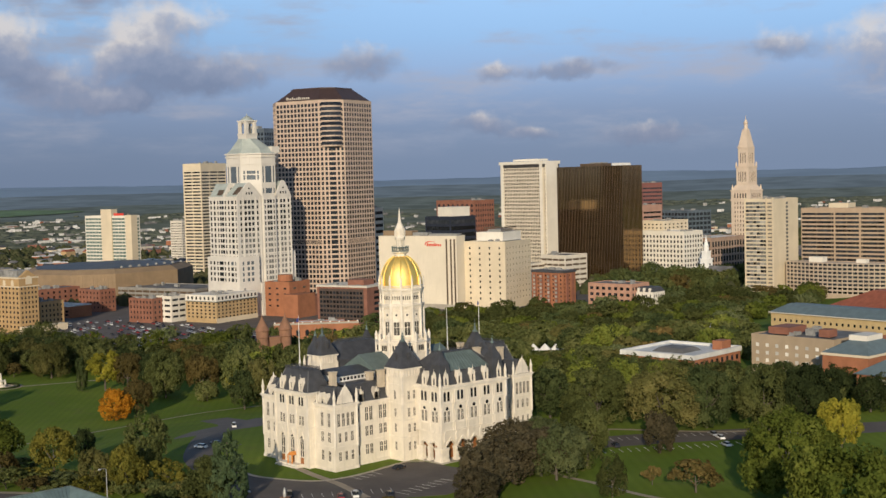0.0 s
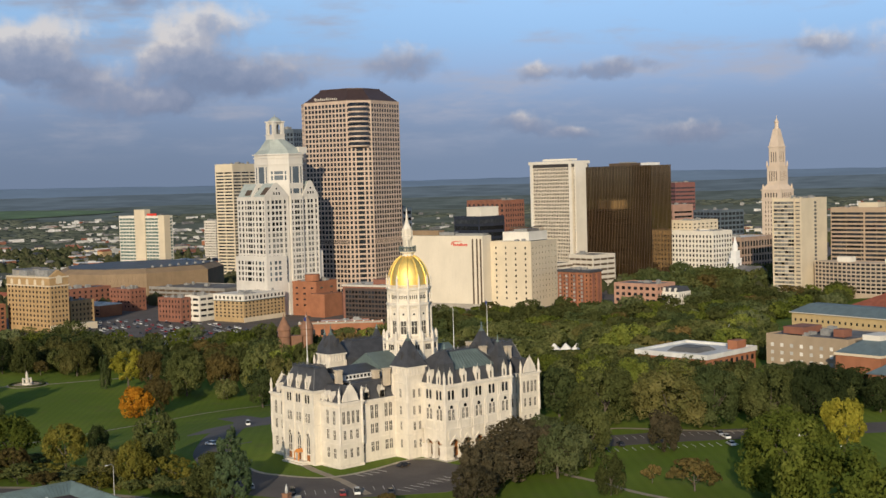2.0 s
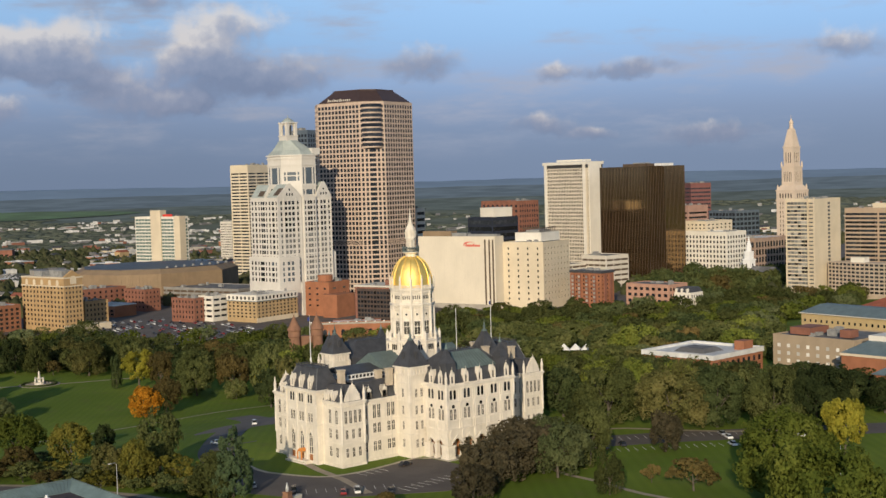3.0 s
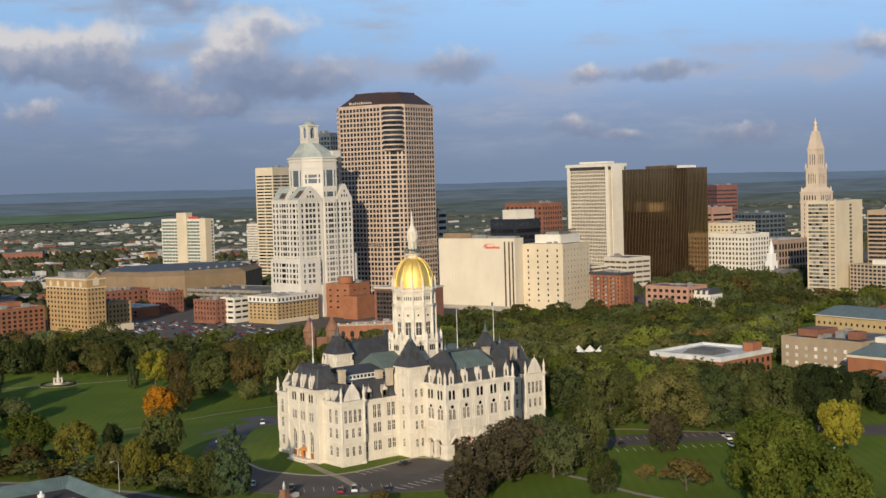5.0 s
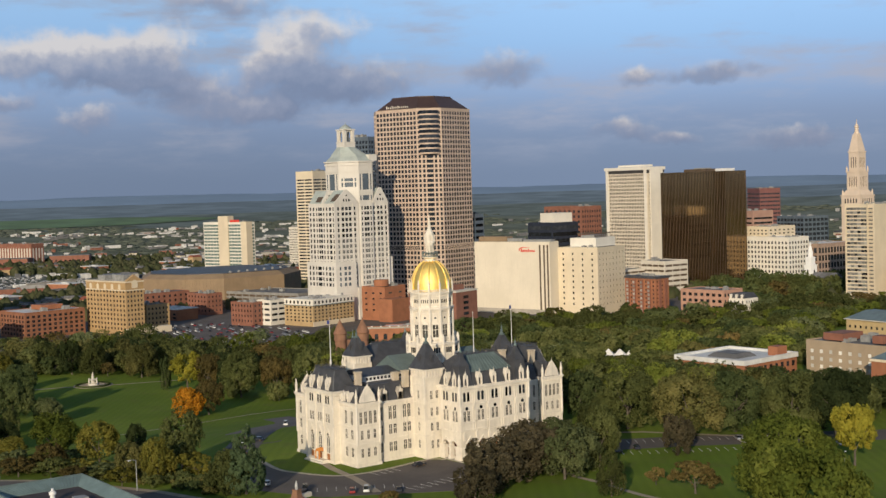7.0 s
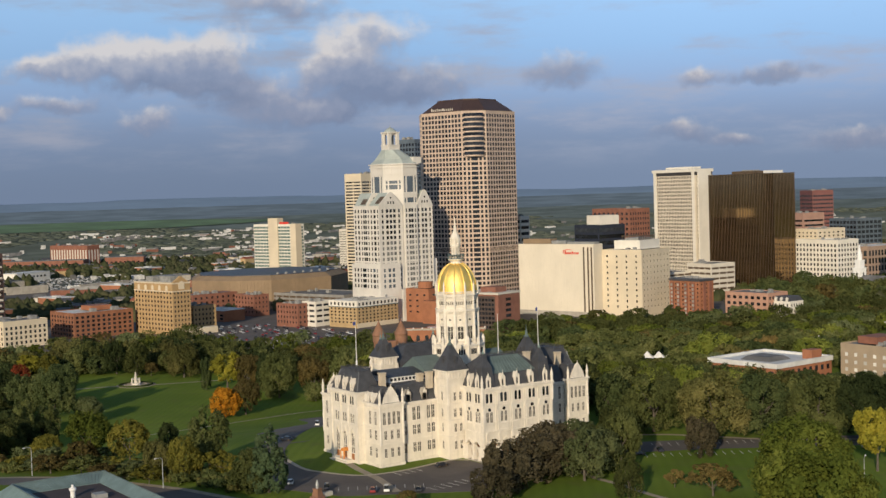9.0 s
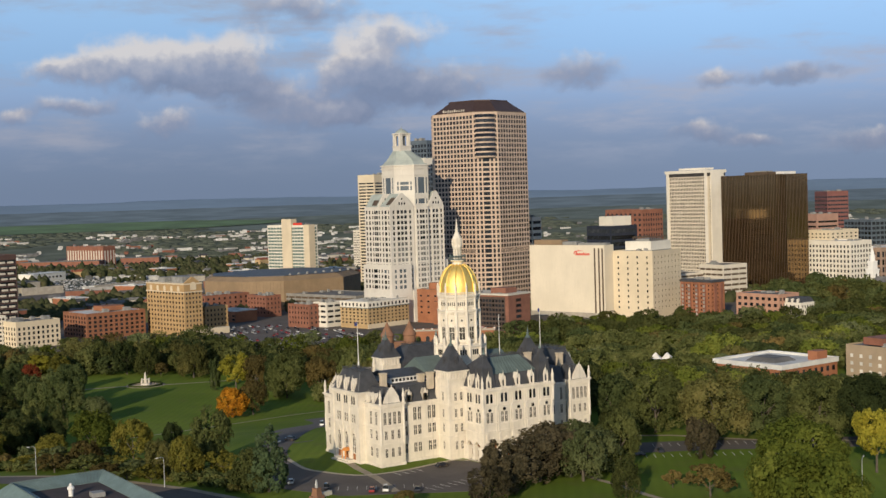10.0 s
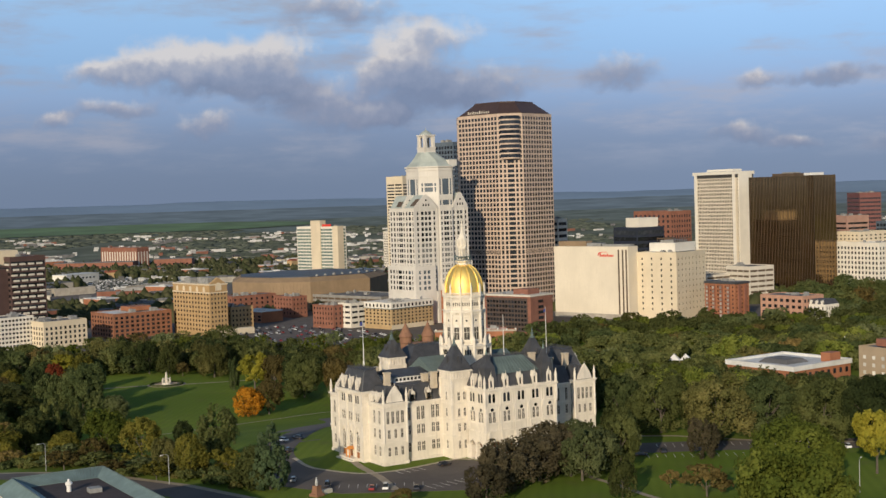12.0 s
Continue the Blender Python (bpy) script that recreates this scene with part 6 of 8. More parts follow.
# curved block of flats with balconies
def curved_flats():
    ob = thing("apartment_block", 655, 235, G0, 5, "curved buff block of flats with long balconies", "apartment block")
    n, r, a0, a1 = 20, 120.0, 156.0, 204.0

    def arc(rad, z0, z1, lo=a0, hi=a1, thick=0.4):
        s = Shape()
        v = []
        for k in range(n + 1):
            a = radians(lo + (hi - lo) * k / n)
            for q in (rad, rad - thick):
                v += [(r - 5 + q * math.cos(a), -10 + q * math.sin(a), z0), (r - 5 + q * math.cos(a), -10 + q * math.sin(a), z1)]
        f = []
        for k in range(n):
            i, j = 4 * k, 4 * k + 4
            f += [(i, j, j + 1, i + 1), (j + 2, i + 2, i + 3, j + 3), (i + 1, j + 1, j + 3, i + 3), (i, i + 2, j + 2, j)]
        f += [(0, 1, 3, 2), (4 * n, 4 * n + 2, 4 * n + 3, 4 * n + 1)]
        return s.add(v, f)
    buff = material("buff_panels", (0.46, 0.375, 0.285), 0.8, vary=0.12)
    part("wall", arc(r, 0, 29, thick=16), buff, ob)
    for k in range(8):
        z = 4.0 + 3.1 * k
        part("window_band", arc(r + 0.05, z + 0.9, z + 2.6, thick=0.3), glass, ob)
        part("balcony", arc(r + 0.8, z - 0.25, z + 0.85, thick=0.8), buff, ob)
    for k in range(25):
        a = radians(a0 + (a1 - a0) * k / 24)
        c = (r - 5 + (r + 0.7) * math.cos(a), -10 + (r + 0.7) * math.sin(a))
        part("fin", Shape().prism(ring(c[0], c[1], 0.5, 4, a + math.pi / 4), 0, 28.5), buff, ob)
    part("roof_unit", Shape().box(2, 10, 6, 18, 29, 33), white_stone, ob)
    part("roof_unit", Shape().box(3, 9, -30, -22, 29, 32), white_stone, ob)


curved_flats()

# buildings round the north of the park
hotel_brick = material("hotel_brick", (0.40, 0.265, 0.125), 0.85, vary=0.15, scale=0.15, fine=2.0, streaks=0.15)


def bond_hotel():
    ob, h, fa = tower_block("hotel", 132, 572, 10, 16, 55, 23.5, "buff brick hotel with a cream cornice and an arched gable", hotel_brick, 9, 5, 12, (0.42, 0.5), 3, 6, category="hotel", units=4, limit=200)
    part("cornice", Shape().box(-0.6, 16.5, -0.6, 55, h - 7.0, h - 6.2).box(-0.4, 16.4, -0.4, 55, h - 0.8, h + 0.2), cream_stone, ob)
    part("gable", Shape().gable(0.0, 16, -0.1, 3, h - 0.5, h + 5.0, "y"), hotel_brick, ob)
    s = Shape().plate((8, -0.12), (1, 0), (0, -1), [(-2.6, h - 5), (2.6, h - 5), (2.6, h - 1.5)] + [(2.6 * math.cos(math.pi * k / 8), h - 1.5 + 2.6 * math.sin(math.pi * k / 8)) for k in range(1, 8)] + [(-2.6, h - 1.5)], 0, 0.3)
    part("arched_window", s, cream_stone, ob)
    for k in range(5):
        a = Shape().plate((-0.01, 8 + 10 * k), (0, -1), (-1, 0), [(-1.6, h - 6), (1.6, h - 6), (1.6, h - 3.4)] + [(1.6 * math.cos(math.pi * q / 6), h - 3.4 + 1.6 * math.sin(math.pi * q / 6)) for q in range(1, 6)] + [(-1.6, h - 3.4)], 0, 0.2)
        part("arched_window", a, cream_stone, ob)
    part("penthouse", Shape().box(3, 13, 6, 22, h, h + 5), roof_gear, ob)
    part("penthouse", Shape().box(4, 12, 34, 44, h, h + 4), roof_gear, ob)
    part("ground_storey", Shape().box(-1, 36, -6, -0.004, 0, 5), cream_stone, ob)


bond_hotel()
tower_block("office_block", 160, 599, 8, 21, 16, 2.5, "small buff brick block with a cream cornice", hotel_brick, 4, 6, 4, (0.4, 0.5), 3, 1.5, limit=60)
tower_block("apartment_block", 205, 705, 8, 46, 20, 3, "dark red brick block in shade", red_brick, 4, 8, 4, (0.35, 0.5), 2, 1.5, limit=60)
tower_block("apartment_block", 246, 668, 8, 16, 30, 2.0, "red brick block beside the car park", red_brick, 4, 4, 6, (0.3, 0.45), 2, 1, limit=60)
ob, h, _ = tower_block("apartment_block", 68, 611, 8, 50, 40, 3, "orange brick apartment block with dark square windows", material("dark_orange_brick", (0.25, 0.105, 0.055), 0.85, vary=0.2, scale=0.15, fine=2.0, streaks=0.15), 5, 11, 8, (0.56, 0.60), 1.5, 2.0, category="apartment block", units=8, roof_mat=roof_white, limit=150, depth=0.45)
part("penthouse", Shape().box(20, 38, 12, 28, h, h + 3.5), orange_brick, ob)
tower_block("apartment_block", 8, 586, 12, 35, 26, 3.0, "tan block with tall paired windows", cream_stone, 4, 9, 6, (0.45, 0.6), 2, 3.5, limit=60, units=6)
tower_block("apartment_block", -28, 598, 12, 35, 24, 7.0, "white gridded apartment block", white_stone, 7, 12, 7, (0.62, 0.5), 1, 1, limit=120, units=8)
ob, h, _ = tower_block("office_tower", 13, 699, 10, 30, 60, 48, "dark brown office block with long pale balcony bands", material("dark_brown_brick", (0.075, 0.042, 0.036), 0.8, vary=0.15), 13, 1, 1, (0.98, 0.5), 4, 3, limit=60)
part("penthouse", Shape().box(-6, 12, 12, 40, h - 6, h + 5), cream_stone, ob)
part("step", Shape().box(-9, -0.004, 5, 55, 0, h - 10), MATS["dark_brown_brick"], ob)
part("step", Shape().box(-17, -9.004, 9, 52, 0, h - 20), MATS["dark_brown_brick"], ob)
for k in range(13):
    z = 4 + (h - 7) / 13 * k + 0.4
    for q in range(4):
        x0, y0 = (-17, 9) if z < h - 22 else ((-9, 5) if z < h - 12 else (0, 0))
        step = 1.6 if k % 2 else 0.0                # every other floor's balconies stand a little aside
        part("balcony", Shape().box(x0 - 1.2, x0 - 0.01, y0 + 1.4 + 11 * q + 1.5 * step, y0 + 8.8 + 11 * q + 1.5 * step, z, z + 1.5), pale_stone, ob)
        part("balcony", Shape().box(0.6 + 7.2 * q + step, 5.4 + 7.2 * q + step, -1.2, -0.01, z, z + 1.5), pale_stone, ob)
ob, h, _ = tower_block("apartment_block", 256.5, 508, 13, 45, 32, 4.0, "buff brick block with a cream top floor and green cornice", buff_brick, 5, 11, 7, (0.42, 0.5), 3, 5, category="apartment block", units=10, limit=150)
part("top_floor", Shape().box(-0.25, 45.2, -0.25, 32.2, h - 4.6, h + 0.1), white_stone, ob)
for k in range(11):
    part("window", pane_mesh(1.7, 2.3, glass), glass, ob, at=pose(1.5 + 4.0 * k, -0.254, h - 3.6))
for k in range(7):
    part("window", pane_mesh(1.7, 2.3, glass), glass, ob, at=pose(-0.254, 30 - 4.3 * k, h - 3.6, 0, 0, -90))
part("cornice", Shape().box(-0.8, 45.6, -0.8, 32.5, h - 5.1, h - 4.6), copper, ob)
part("shopfront", Shape().box(-0.3, 45, -0.3, 0.0, 0, 3.6), cream_stone, ob)
tower_block("apartment_block", 228, 552, 13, 10, 26, 1.8, "plain red brick block with old small windows", red_brick, 4, 2, 7, (0.35, 0.5), 2, 1, limit=60)
tower_block("apartment_block", 240, 545, 13, 16, 16, 3.0, "white block with strip windows", white_stone, 4, 2, 2, (0.8, 0.4), 2, 1, limit=40)
ob, h, _ = tower_block("office_block", 308, 393, 16, 26, 44, 11, "brown brick office block with a dark gridded front", material("brown_brick", (0.24, 0.105, 0.07), 0.85, vary=0.2, scale=0.2), 5, 1, 1, (0.001, 0.001), 4, 3, units=4, limit=20)
part("cap", Shape().box(-0.6, 26.6, -0.6, 44.6, h, h + 1.2), pale_stone, ob)
part("penthouse", Shape().box(5, 18, 6, 20, h + 1.2, h + 5), MATS["brown_brick"], ob)
part("curtain_wall", Shape().box(-0.1, 0.0, 3, 42, 2, h - 1.2), material("dark_brown_frames", (0.075, 0.050, 0.038), 0.6, vary=0.2), ob, "dark brown gridded curtain wall")
for k in range(7):
    for q in range(13):
        part("window", pane_mesh(2.1, 1.9, glass), glass, ob, at=pose(-0.104, 41.5 - 2.95 * q, 3.2 + 3.3 * k, 0, 0, -90))
for k in range(6):
    part("window_strip", Shape().box(9, 15, -0.08, 0.0, 3 + 4 * k, 5.2 + 4 * k), glass, ob)
ob, h, _ = tower_block("office_block", 318, 500, 16, 26, 24, 10, "orange brick block with stepped roofs", orange_brick, 4, 2, 3, (0.3, 0.3), 6, 3, units=4, limit=20)
part("drum", Shape().lathe(8, 10, [(6, h), (6, h + 5), (5.5, h + 5)], 16), orange_brick, ob)
part("wing", Shape().box(-8, 14, -14, -0.004, 0, h - 9), orange_brick, ob)
part("link", Shape().box(14.004, 34, -14, -0.004, 0, h - 12), red_brick, ob)


def arena():
    ob = thing("arena", 291, 723, G0, 16, "large brown windowless arena with a dark flat roof", "arena")
    plan = [(0, 0), (60, -18), (112, 10), (118, 90), (70, 125), (5, 120), (-28, 80), (-24, 30)]
    part("wall", Shape().loft(plan, 0, plan, 27), brown_panel, ob)
    part("roof_slope", Shape().loft(plan, 27, [(45 + (x - 45) * 0.9, 53 + (y - 53) * 0.9) for x, y in plan], 31), brown_panel, ob)
    part("roof", Shape().prism([(45 + (x - 45) * 0.89, 53 + (y - 53) * 0.89) for x, y in plan], 31, 31.6), slate, ob)
    for k in range(12):
        part("panel_rib", Shape().tube((-24 + 2 * k, 30 - 2.5 * k, 0), (-24 + 2 * k, 30 - 2.5 * k, 27), 0.25, 0.25, 5), brown_panel, ob)
    for k in range(9):
        part("roof_unit", Shape().lathe(12 + 11 * k, 4, [(1.4, 31.6), (1.4, 33), (0.2, 33.6)], 8), roof_gear, ob)


arena()
# dark panes fill the deck openings in place of the shade inside
ob, h, _ = tower_block("parking_garage", 318, 636, 16, 46, 122, -1.5, "grey concrete parking garage, dark panes standing for shaded decks", grey_concrete, 3, 5, 14, (0.88, 0.5), 3, 1.5, pane=bronze_fin, category="parking garage", units=6, limit=120)
tower_block("parking_garage", 572, 493, 0, 30, 60, 8, "cream concrete parking garage, dark panes standing for shaded decks", pale_stone, 6, 3, 8, (0.94, 0.45), 1, 1, pane=bronze_fin, category="parking garage", units=3, limit=60)
tower_block("parking_garage", 600, 468, 0, 30, 30, 15, "cream concrete stair block of the garage", pale_stone, 6, 3, 4, (0.9, 0.4), 2, 2, pane=bronze_fin, category="parking garage", limit=30)
ob, h, _ = tower_block("apartment_block", 476, 358, 5, 16, 31, 12.5, "red brick apartment block with pale window bays and a dark parapet", orange_brick, 8, 5, 8, (0.30, 0.45), 2, 2, category="apartment block", limit=150, units=5)
for y in (5.0, 12.5, 20.0, 26.5):
    part("bay", Shape().box(-1.1, 0.0, y, y + 2.8, 1.5, h - 2.2), red_brick, ob)
    for k in range(8):
        part("window", pane_mesh(2.0, 1.8, glass_pale), glass_pale, ob, at=pose(-1.104, y + 2.4, 2.6 + 3.1 * k, 0, 0, -90))
for x in (3.0, 10.0):
    part("bay", Shape().box(x, x + 2.8, -1.1, 0.0, 1.5, h - 2.2), red_brick, ob)
part("parapet", Shape().box(-0.7, 16.5, -0.7, 31.3, h - 1.2, h + 0.5), slate, ob, "dark slate parapet")
tower_block("townhouse", 489, 301, 5, 24, 40, 4, "pink brick terrace with wide brown windows", material("pink_brick", (0.43, 0.245, 0.17), 0.85, vary=0.15, scale=0.2), 4, 6, 7, (0.55, 0.5), 1, 1.5, limit=80, units=4)
ob, h, _ = tower_block("townhouse", 497, 287, 5, 16, 26, -2, "white painted terrace with a dark mansard roof", white_stone, 3, 5, 7, (0.35, 0.5), 1, 0.8, limit=60, units=0)
part("mansard", Shape().loft(rect(0, 16, 0, 26), h, rect(2, 14, 2, 24), h + 3.5), slate, ob)
for y in (3, 8, 13, 18, 23):
    part("dormer", Shape().box(-0.1, 2.0, y - 0.9, y + 0.9, h, h + 2.0).gable(-0.3, 2.2, y - 1.2, y + 1.2, h + 2.0, h + 3.0, "x"), white_stone, ob)
# glass and brick blocks seen over the exchange building
ob, h, _ = tower_block("office_block", 580, 597, 0, 34, 36, 50, "dark blue glass office block with stepped roof", material("dark_blue_glass", (0.030, 0.036, 0.055), 0.15, vary=0.2), 9, 1, 1, (0.97, 0.6), 8, 2, pane=glass, units=4, limit=40)
part("penthouse", Shape().box(6, 30, 4, 24, h, h + 9), white_stone, ob)
tower_block("office_block", 722, 710, 0, 30, 62, 62, "red brick office block with a stepped gable", red_brick, 10, 8, 8, (0.45, 0.5), 20, 3, limit=60)
tower_block("office_block", 439, 1659, 20, 24, 92, 19, "brown brick block with pale vertical piers", red_brick, 1, 4, 14, (0.45, 0.8), 2, 4, pane=pale_stone, limit=60)


for x, y, yaw, w in ((172, 1160, 6, 50), (247, 1126, 20, 72)):
    solo("retaining_wall", Shape().box(0, w, 0, 2.0, -1, 9), concrete, "long pale concrete retaining wall", "wall", at=pose(x, y, G0, 0, 0, yaw))
for x, y, yaw, w, hh, m, text in ((323, 1720, -38, 130, 14, red_brick, "long red brick warehouse row"), (460, 1640, -30, 60, 16, red_brick, "red brick works with a flat roof"), (252, 1395, 30, 62, 11, white_stone, "low white shed beside the car park")):
    yard = thing("warehouse", x, y, G0 + 0.2, yaw, text, "warehouse")
    part("wall", Shape().box(0, w, 0, 26, -0.5, hh), m, yard)
    part("roof", Shape().box(-0.3, w + 0.3, -0.3, 26.3, hh, hh + 0.8), roof_white if m is white_stone else roof_grey, yard)
    for k in range(int(w / 7)):
        part("window", pane_mesh(3.2, 2.4, glass), glass, yard, at=pose(1.5 + 7 * k, -0.004, hh * 0.45))


def memorial_arch():
    ob = thing("memorial_arch", 137.6, 266.3, G0 + 3.2, -17, "brownstone memorial arch with two round cone-roofed towers", "arch")
    for q in (-1, 1):
        t = Shape().lathe(q * 6.6, 0, [(3.4, -4), (3.2, 16), (3.6, 16.3), (3.5, 19.5), (3.9, 19.8), (3.9, 20.3)], 18)
        part("tower", t, brownstone, ob)
        part("cone_roof", Shape().lathe(q * 6.6, 0, [(4.0, 20.3), (0.3, 27.6), (0.1, 29.2)], 18), brownstone, ob)
    part("span", Shape().box(-3, 3, -2.3, 2.3, 10.5, 16).box(-3.4, 3.4, -2.6, 2.6, 15.6, 16.4), brownstone, ob)


memorial_arch()
ob, h, _ = tower_block("brick_hall", 222, 386, -39, 56, 14, -7.0, "long orange brick hall with arched windows and a grey parapet", orange_brick, 1, 9, 3, (0.42, 0.62), 1.0, 2.4, units=0, arch=True, limit=40)
part("parapet", Shape().box(-0.3, 56.3, -0.3, 0.7, h - 0.3, h + 0.9), concrete, ob)
for k in range(10):
    part("pier_cap", Shape().box(0.2 + 6.1 * k, 1.1 + 6.1 * k, -0.4, 0.8, h + 0.9, h + 1.6), flag_white, ob)
ob, h, _ = tower_block("platform_shed", 246, 396, -39, 34, 18, -8.5, "low shed with a bright white flat roof", red_brick, 1, 6, 3, (0.5, 0.4), 1, 1.5, units=5, roof_mat=roof_white, limit=20)
# ---- trees ----
def leaves(name, c0, c1, c2, tone=1.3):
    return foliage(name, [(p, [v * tone * q for v, q in zip(c, (1.22, 1.05, 1.5))]) for p, c in ((0.15, c0), (0.55, c1), (0.95, c2))])


LEAF = {
    "green": leaves("leaf_green", (0.041, 0.057, 0.014), (0.068, 0.090, 0.021), (0.112, 0.135, 0.035)),
    "dark": leaves("leaf_dark_green", (0.026, 0.042, 0.012), (0.042, 0.064, 0.017), (0.070, 0.094, 0.025)),
    "bright": leaves("leaf_bright_green", (0.058, 0.088, 0.012), (0.096, 0.133, 0.018), (0.142, 0.176, 0.027)),
    "conifer": leaves("leaf_fir", (0.032, 0.061, 0.022), (0.054, 0.090, 0.030), (0.083, 0.124, 0.040)),
    "yellow": leaves("leaf_yellow", (0.095, 0.110, 0.013), (0.150, 0.162, 0.016), (0.225, 0.222, 0.023)),
    "rust": leaves("leaf_rust", (0.056, 0.056, 0.016), (0.092, 0.083, 0.021), (0.142, 0.118, 0.030)),
    "orange": leaves("leaf_orange", (0.20, 0.105, 0.010), (0.34, 0.178, 0.013), (0.46, 0.262, 0.020)),
    "gold": leaves("leaf_gold", (0.068, 0.078, 0.012), (0.105, 0.114, 0.016), (0.155, 0.156, 0.024)),
    "red": leaves("leaf_red", (0.13, 0.040, 0.014), (0.20, 0.060, 0.020), (0.28, 0.090, 0.028)),
    "olive": leaves("leaf_olive", (0.046, 0.058, 0.014), (0.078, 0.088, 0.021), (0.120, 0.126, 0.032)),
    "plum": leaves("leaf_plum", (0.047, 0.050, 0.021), (0.074, 0.073, 0.030), (0.114, 0.108, 0.045)),
    "silver": leaves("leaf_silver_green", (0.048, 0.070, 0.021), (0.076, 0.104, 0.031), (0.115, 0.145, 0.046)),
}


def unit(v):
    return v / (np.linalg.norm(v, axis=-1, keepdims=True) + 1e-9)


# lobes, clumps, lowest leaf, height of the widest part, half height
FORMS = {"round": (11, 160, 0.08, 0.52, 0.48), "high": (9, 90, 0.26, 0.62, 0.38), "tall": (10, 110, 0.03, 0.50, 0.50), "cone": (16, 150, 0.03, 0.42, 0.50), "small": (6, 46, 0.20, 0.60, 0.40), "airy": (7, 60, 0.22, 0.62, 0.38)}


def crown_cloud(seed, form, count):
    """Places and normals of leaf sprays over a crown one unit high and one unit in half width: limbs carry lobes, lobes carry clumps, clumps carry leaves."""
    rng = np.random.default_rng(seed)
    n_lobe, n_clump, low, mid, half = FORMS[form]
    lobes = []
    for k in range(n_lobe):
        a = k * 2.39996 + rng.uniform(-0.6, 0.6)
        if form == "cone":
            h = 0.10 + 0.84 * (k + rng.uniform(0.1, 0.9)) / n_lobe
            r = max(0.05, (1.04 - h)) ** 0.75
            lobes.append((0.50 * r * math.cos(a), 0.50 * r * math.sin(a), h, 0.16 + 0.34 * r))
        elif k == 0:
            lobes.append((rng.uniform(-0.06, 0.06), rng.uniform(-0.06, 0.06), mid + 0.08 * half, rng.uniform(0.76, 0.84)))
        else:
            u = rng.uniform(-0.75, 0.85)
            d = rng.uniform(0.46, 0.62) * math.sqrt(1 - 0.5 * u * u)
            lobes.append((d * math.cos(a), d * math.sin(a), mid + u * half * 0.75, rng.uniform(0.30, 0.46)))
    L = np.array(lobes)
    tall = np.array([1, 1, half * 1.12])
    share = L[:, 3] ** 2 / (L[:, 3] ** 2).sum()
    C, D, R = [], [], []
    tries = 0
    while len(C) < n_clump and tries < 6000:
        tries += 1
        k = rng.choice(n_lobe, p=share)
        d = rng.normal(size=3) + np.array([L[k, 0], L[k, 1], 0.45])
        d /= np.linalg.norm(d)
        p = L[k, :3] + d * L[k, 3] * tall * rng.uniform(0.85, 1.05)
        if p[2] < low:
            continue
        gap = np.linalg.norm((p - L[:, :3]) / tall, axis=1) / L[:, 3]
        gap[k] = 9
        if gap.min() < 0.72:
            continue
        C.append(p), D.append(d), R.append(rng.uniform(0.10, 0.21) * (0.75 if form == "cone" else 1.0))
    C, D, R = np.array(C), np.array(D), np.array(R)
    outer = int(count * 0.84)
    pick = rng.choice(len(C), outer, p=R ** 2 / (R ** 2).sum())
    d = unit(D[pick] * 0.75 + rng.normal(size=(outer, 3)))
    P = C[pick] + d * (R[pick][:, None] * rng.uniform(0.45, 1.12, (outer, 1)) ** 0.8) * np.array([1, 1, half * 1.25])
    N = unit(0.75 * d + 0.45 * D[pick])
    inner = count - outer                           # sparse leaves deeper in, which close the crown
    pick = rng.integers(n_lobe, size=inner)
    e = unit(rng.normal(size=(inner, 3)))
    P = np.concatenate([P, L[pick, :3] + e * L[pick, 3:4] * tall * rng.uniform(0.6, 0.9, (inner, 1))])
    N = np.concatenate([N, e])
    wide = np.percentile(np.hypot(P[:, 0], P[:, 1]), 96)
    top = np.percentile(P[:, 2], 98.5)
    P = P * np.array([1 / wide, 1 / wide, 0.98 / top])
    return P, N, rng


def crown_arrays(seed, form, width, height, count, size):
    """Vertices and faces of a crown: leaf sprays, each an island of one triangle."""
    P, N, rng = crown_cloud(seed, form, count)
    P = P * np.array([width, width, height])
    c = len(P)
    N = unit(N + rng.normal(scale=0.42, size=(c, 3)))
    t = rng.normal(size=(c, 3))
    t = unit(t - N * (t * N).sum(1)[:, None])
    b = np.cross(N, t)
    s = size * rng.uniform(0.6, 1.4, size=(c, 1))
    tri = np.stack([P + t * s, P - t * s * 0.55 + b * s * 0.8, P - t * s * 0.55 - b * s * 0.8], 1).reshape(-1, 3)
    return tri, np.arange(3 * c).reshape(-1, 3)


def crown_mesh(name, seed, form, width, height, count, size, mat):
    v, f = crown_arrays(seed, form, width, height, count, size)
    me = bpy.data.meshes.new(name)
    me.from_pydata(v.tolist(), [], f.tolist())
    me.materials.append(mat)
    me.update()
    return me


def trunk_shape(seed, height, width, form):
    rnd = random.Random(seed)
    s = Shape()
    base = height * (0.024 if form != "small" else 0.018)
    top = (rnd.uniform(-0.4, 0.4), rnd.uniform(-0.4, 0.4), height * (0.55 if form != "cone" else 0.9))
    s.tube((0, 0, -0.6), (top[0] * 0.3, top[1] * 0.3, height * 0.22), base * 1.35, base, 8)
    s.tube((top[0] * 0.3, top[1] * 0.3, height * 0.22), top, base, base * 0.35, 7)
    for k in range(5 if form != "cone" else 0):
        a = math.tau * k / 5 + rnd.uniform(-0.4, 0.4)
        z0 = height * rnd.uniform(0.2, 0.4)
        s.tube((top[0] * 0.3, top[1] * 0.3, z0), (width * 0.55 * math.cos(a), width * 0.55 * math.sin(a), height * rnd.uniform(0.5, 0.7)), base * 0.5, base * 0.15, 6)
    return s


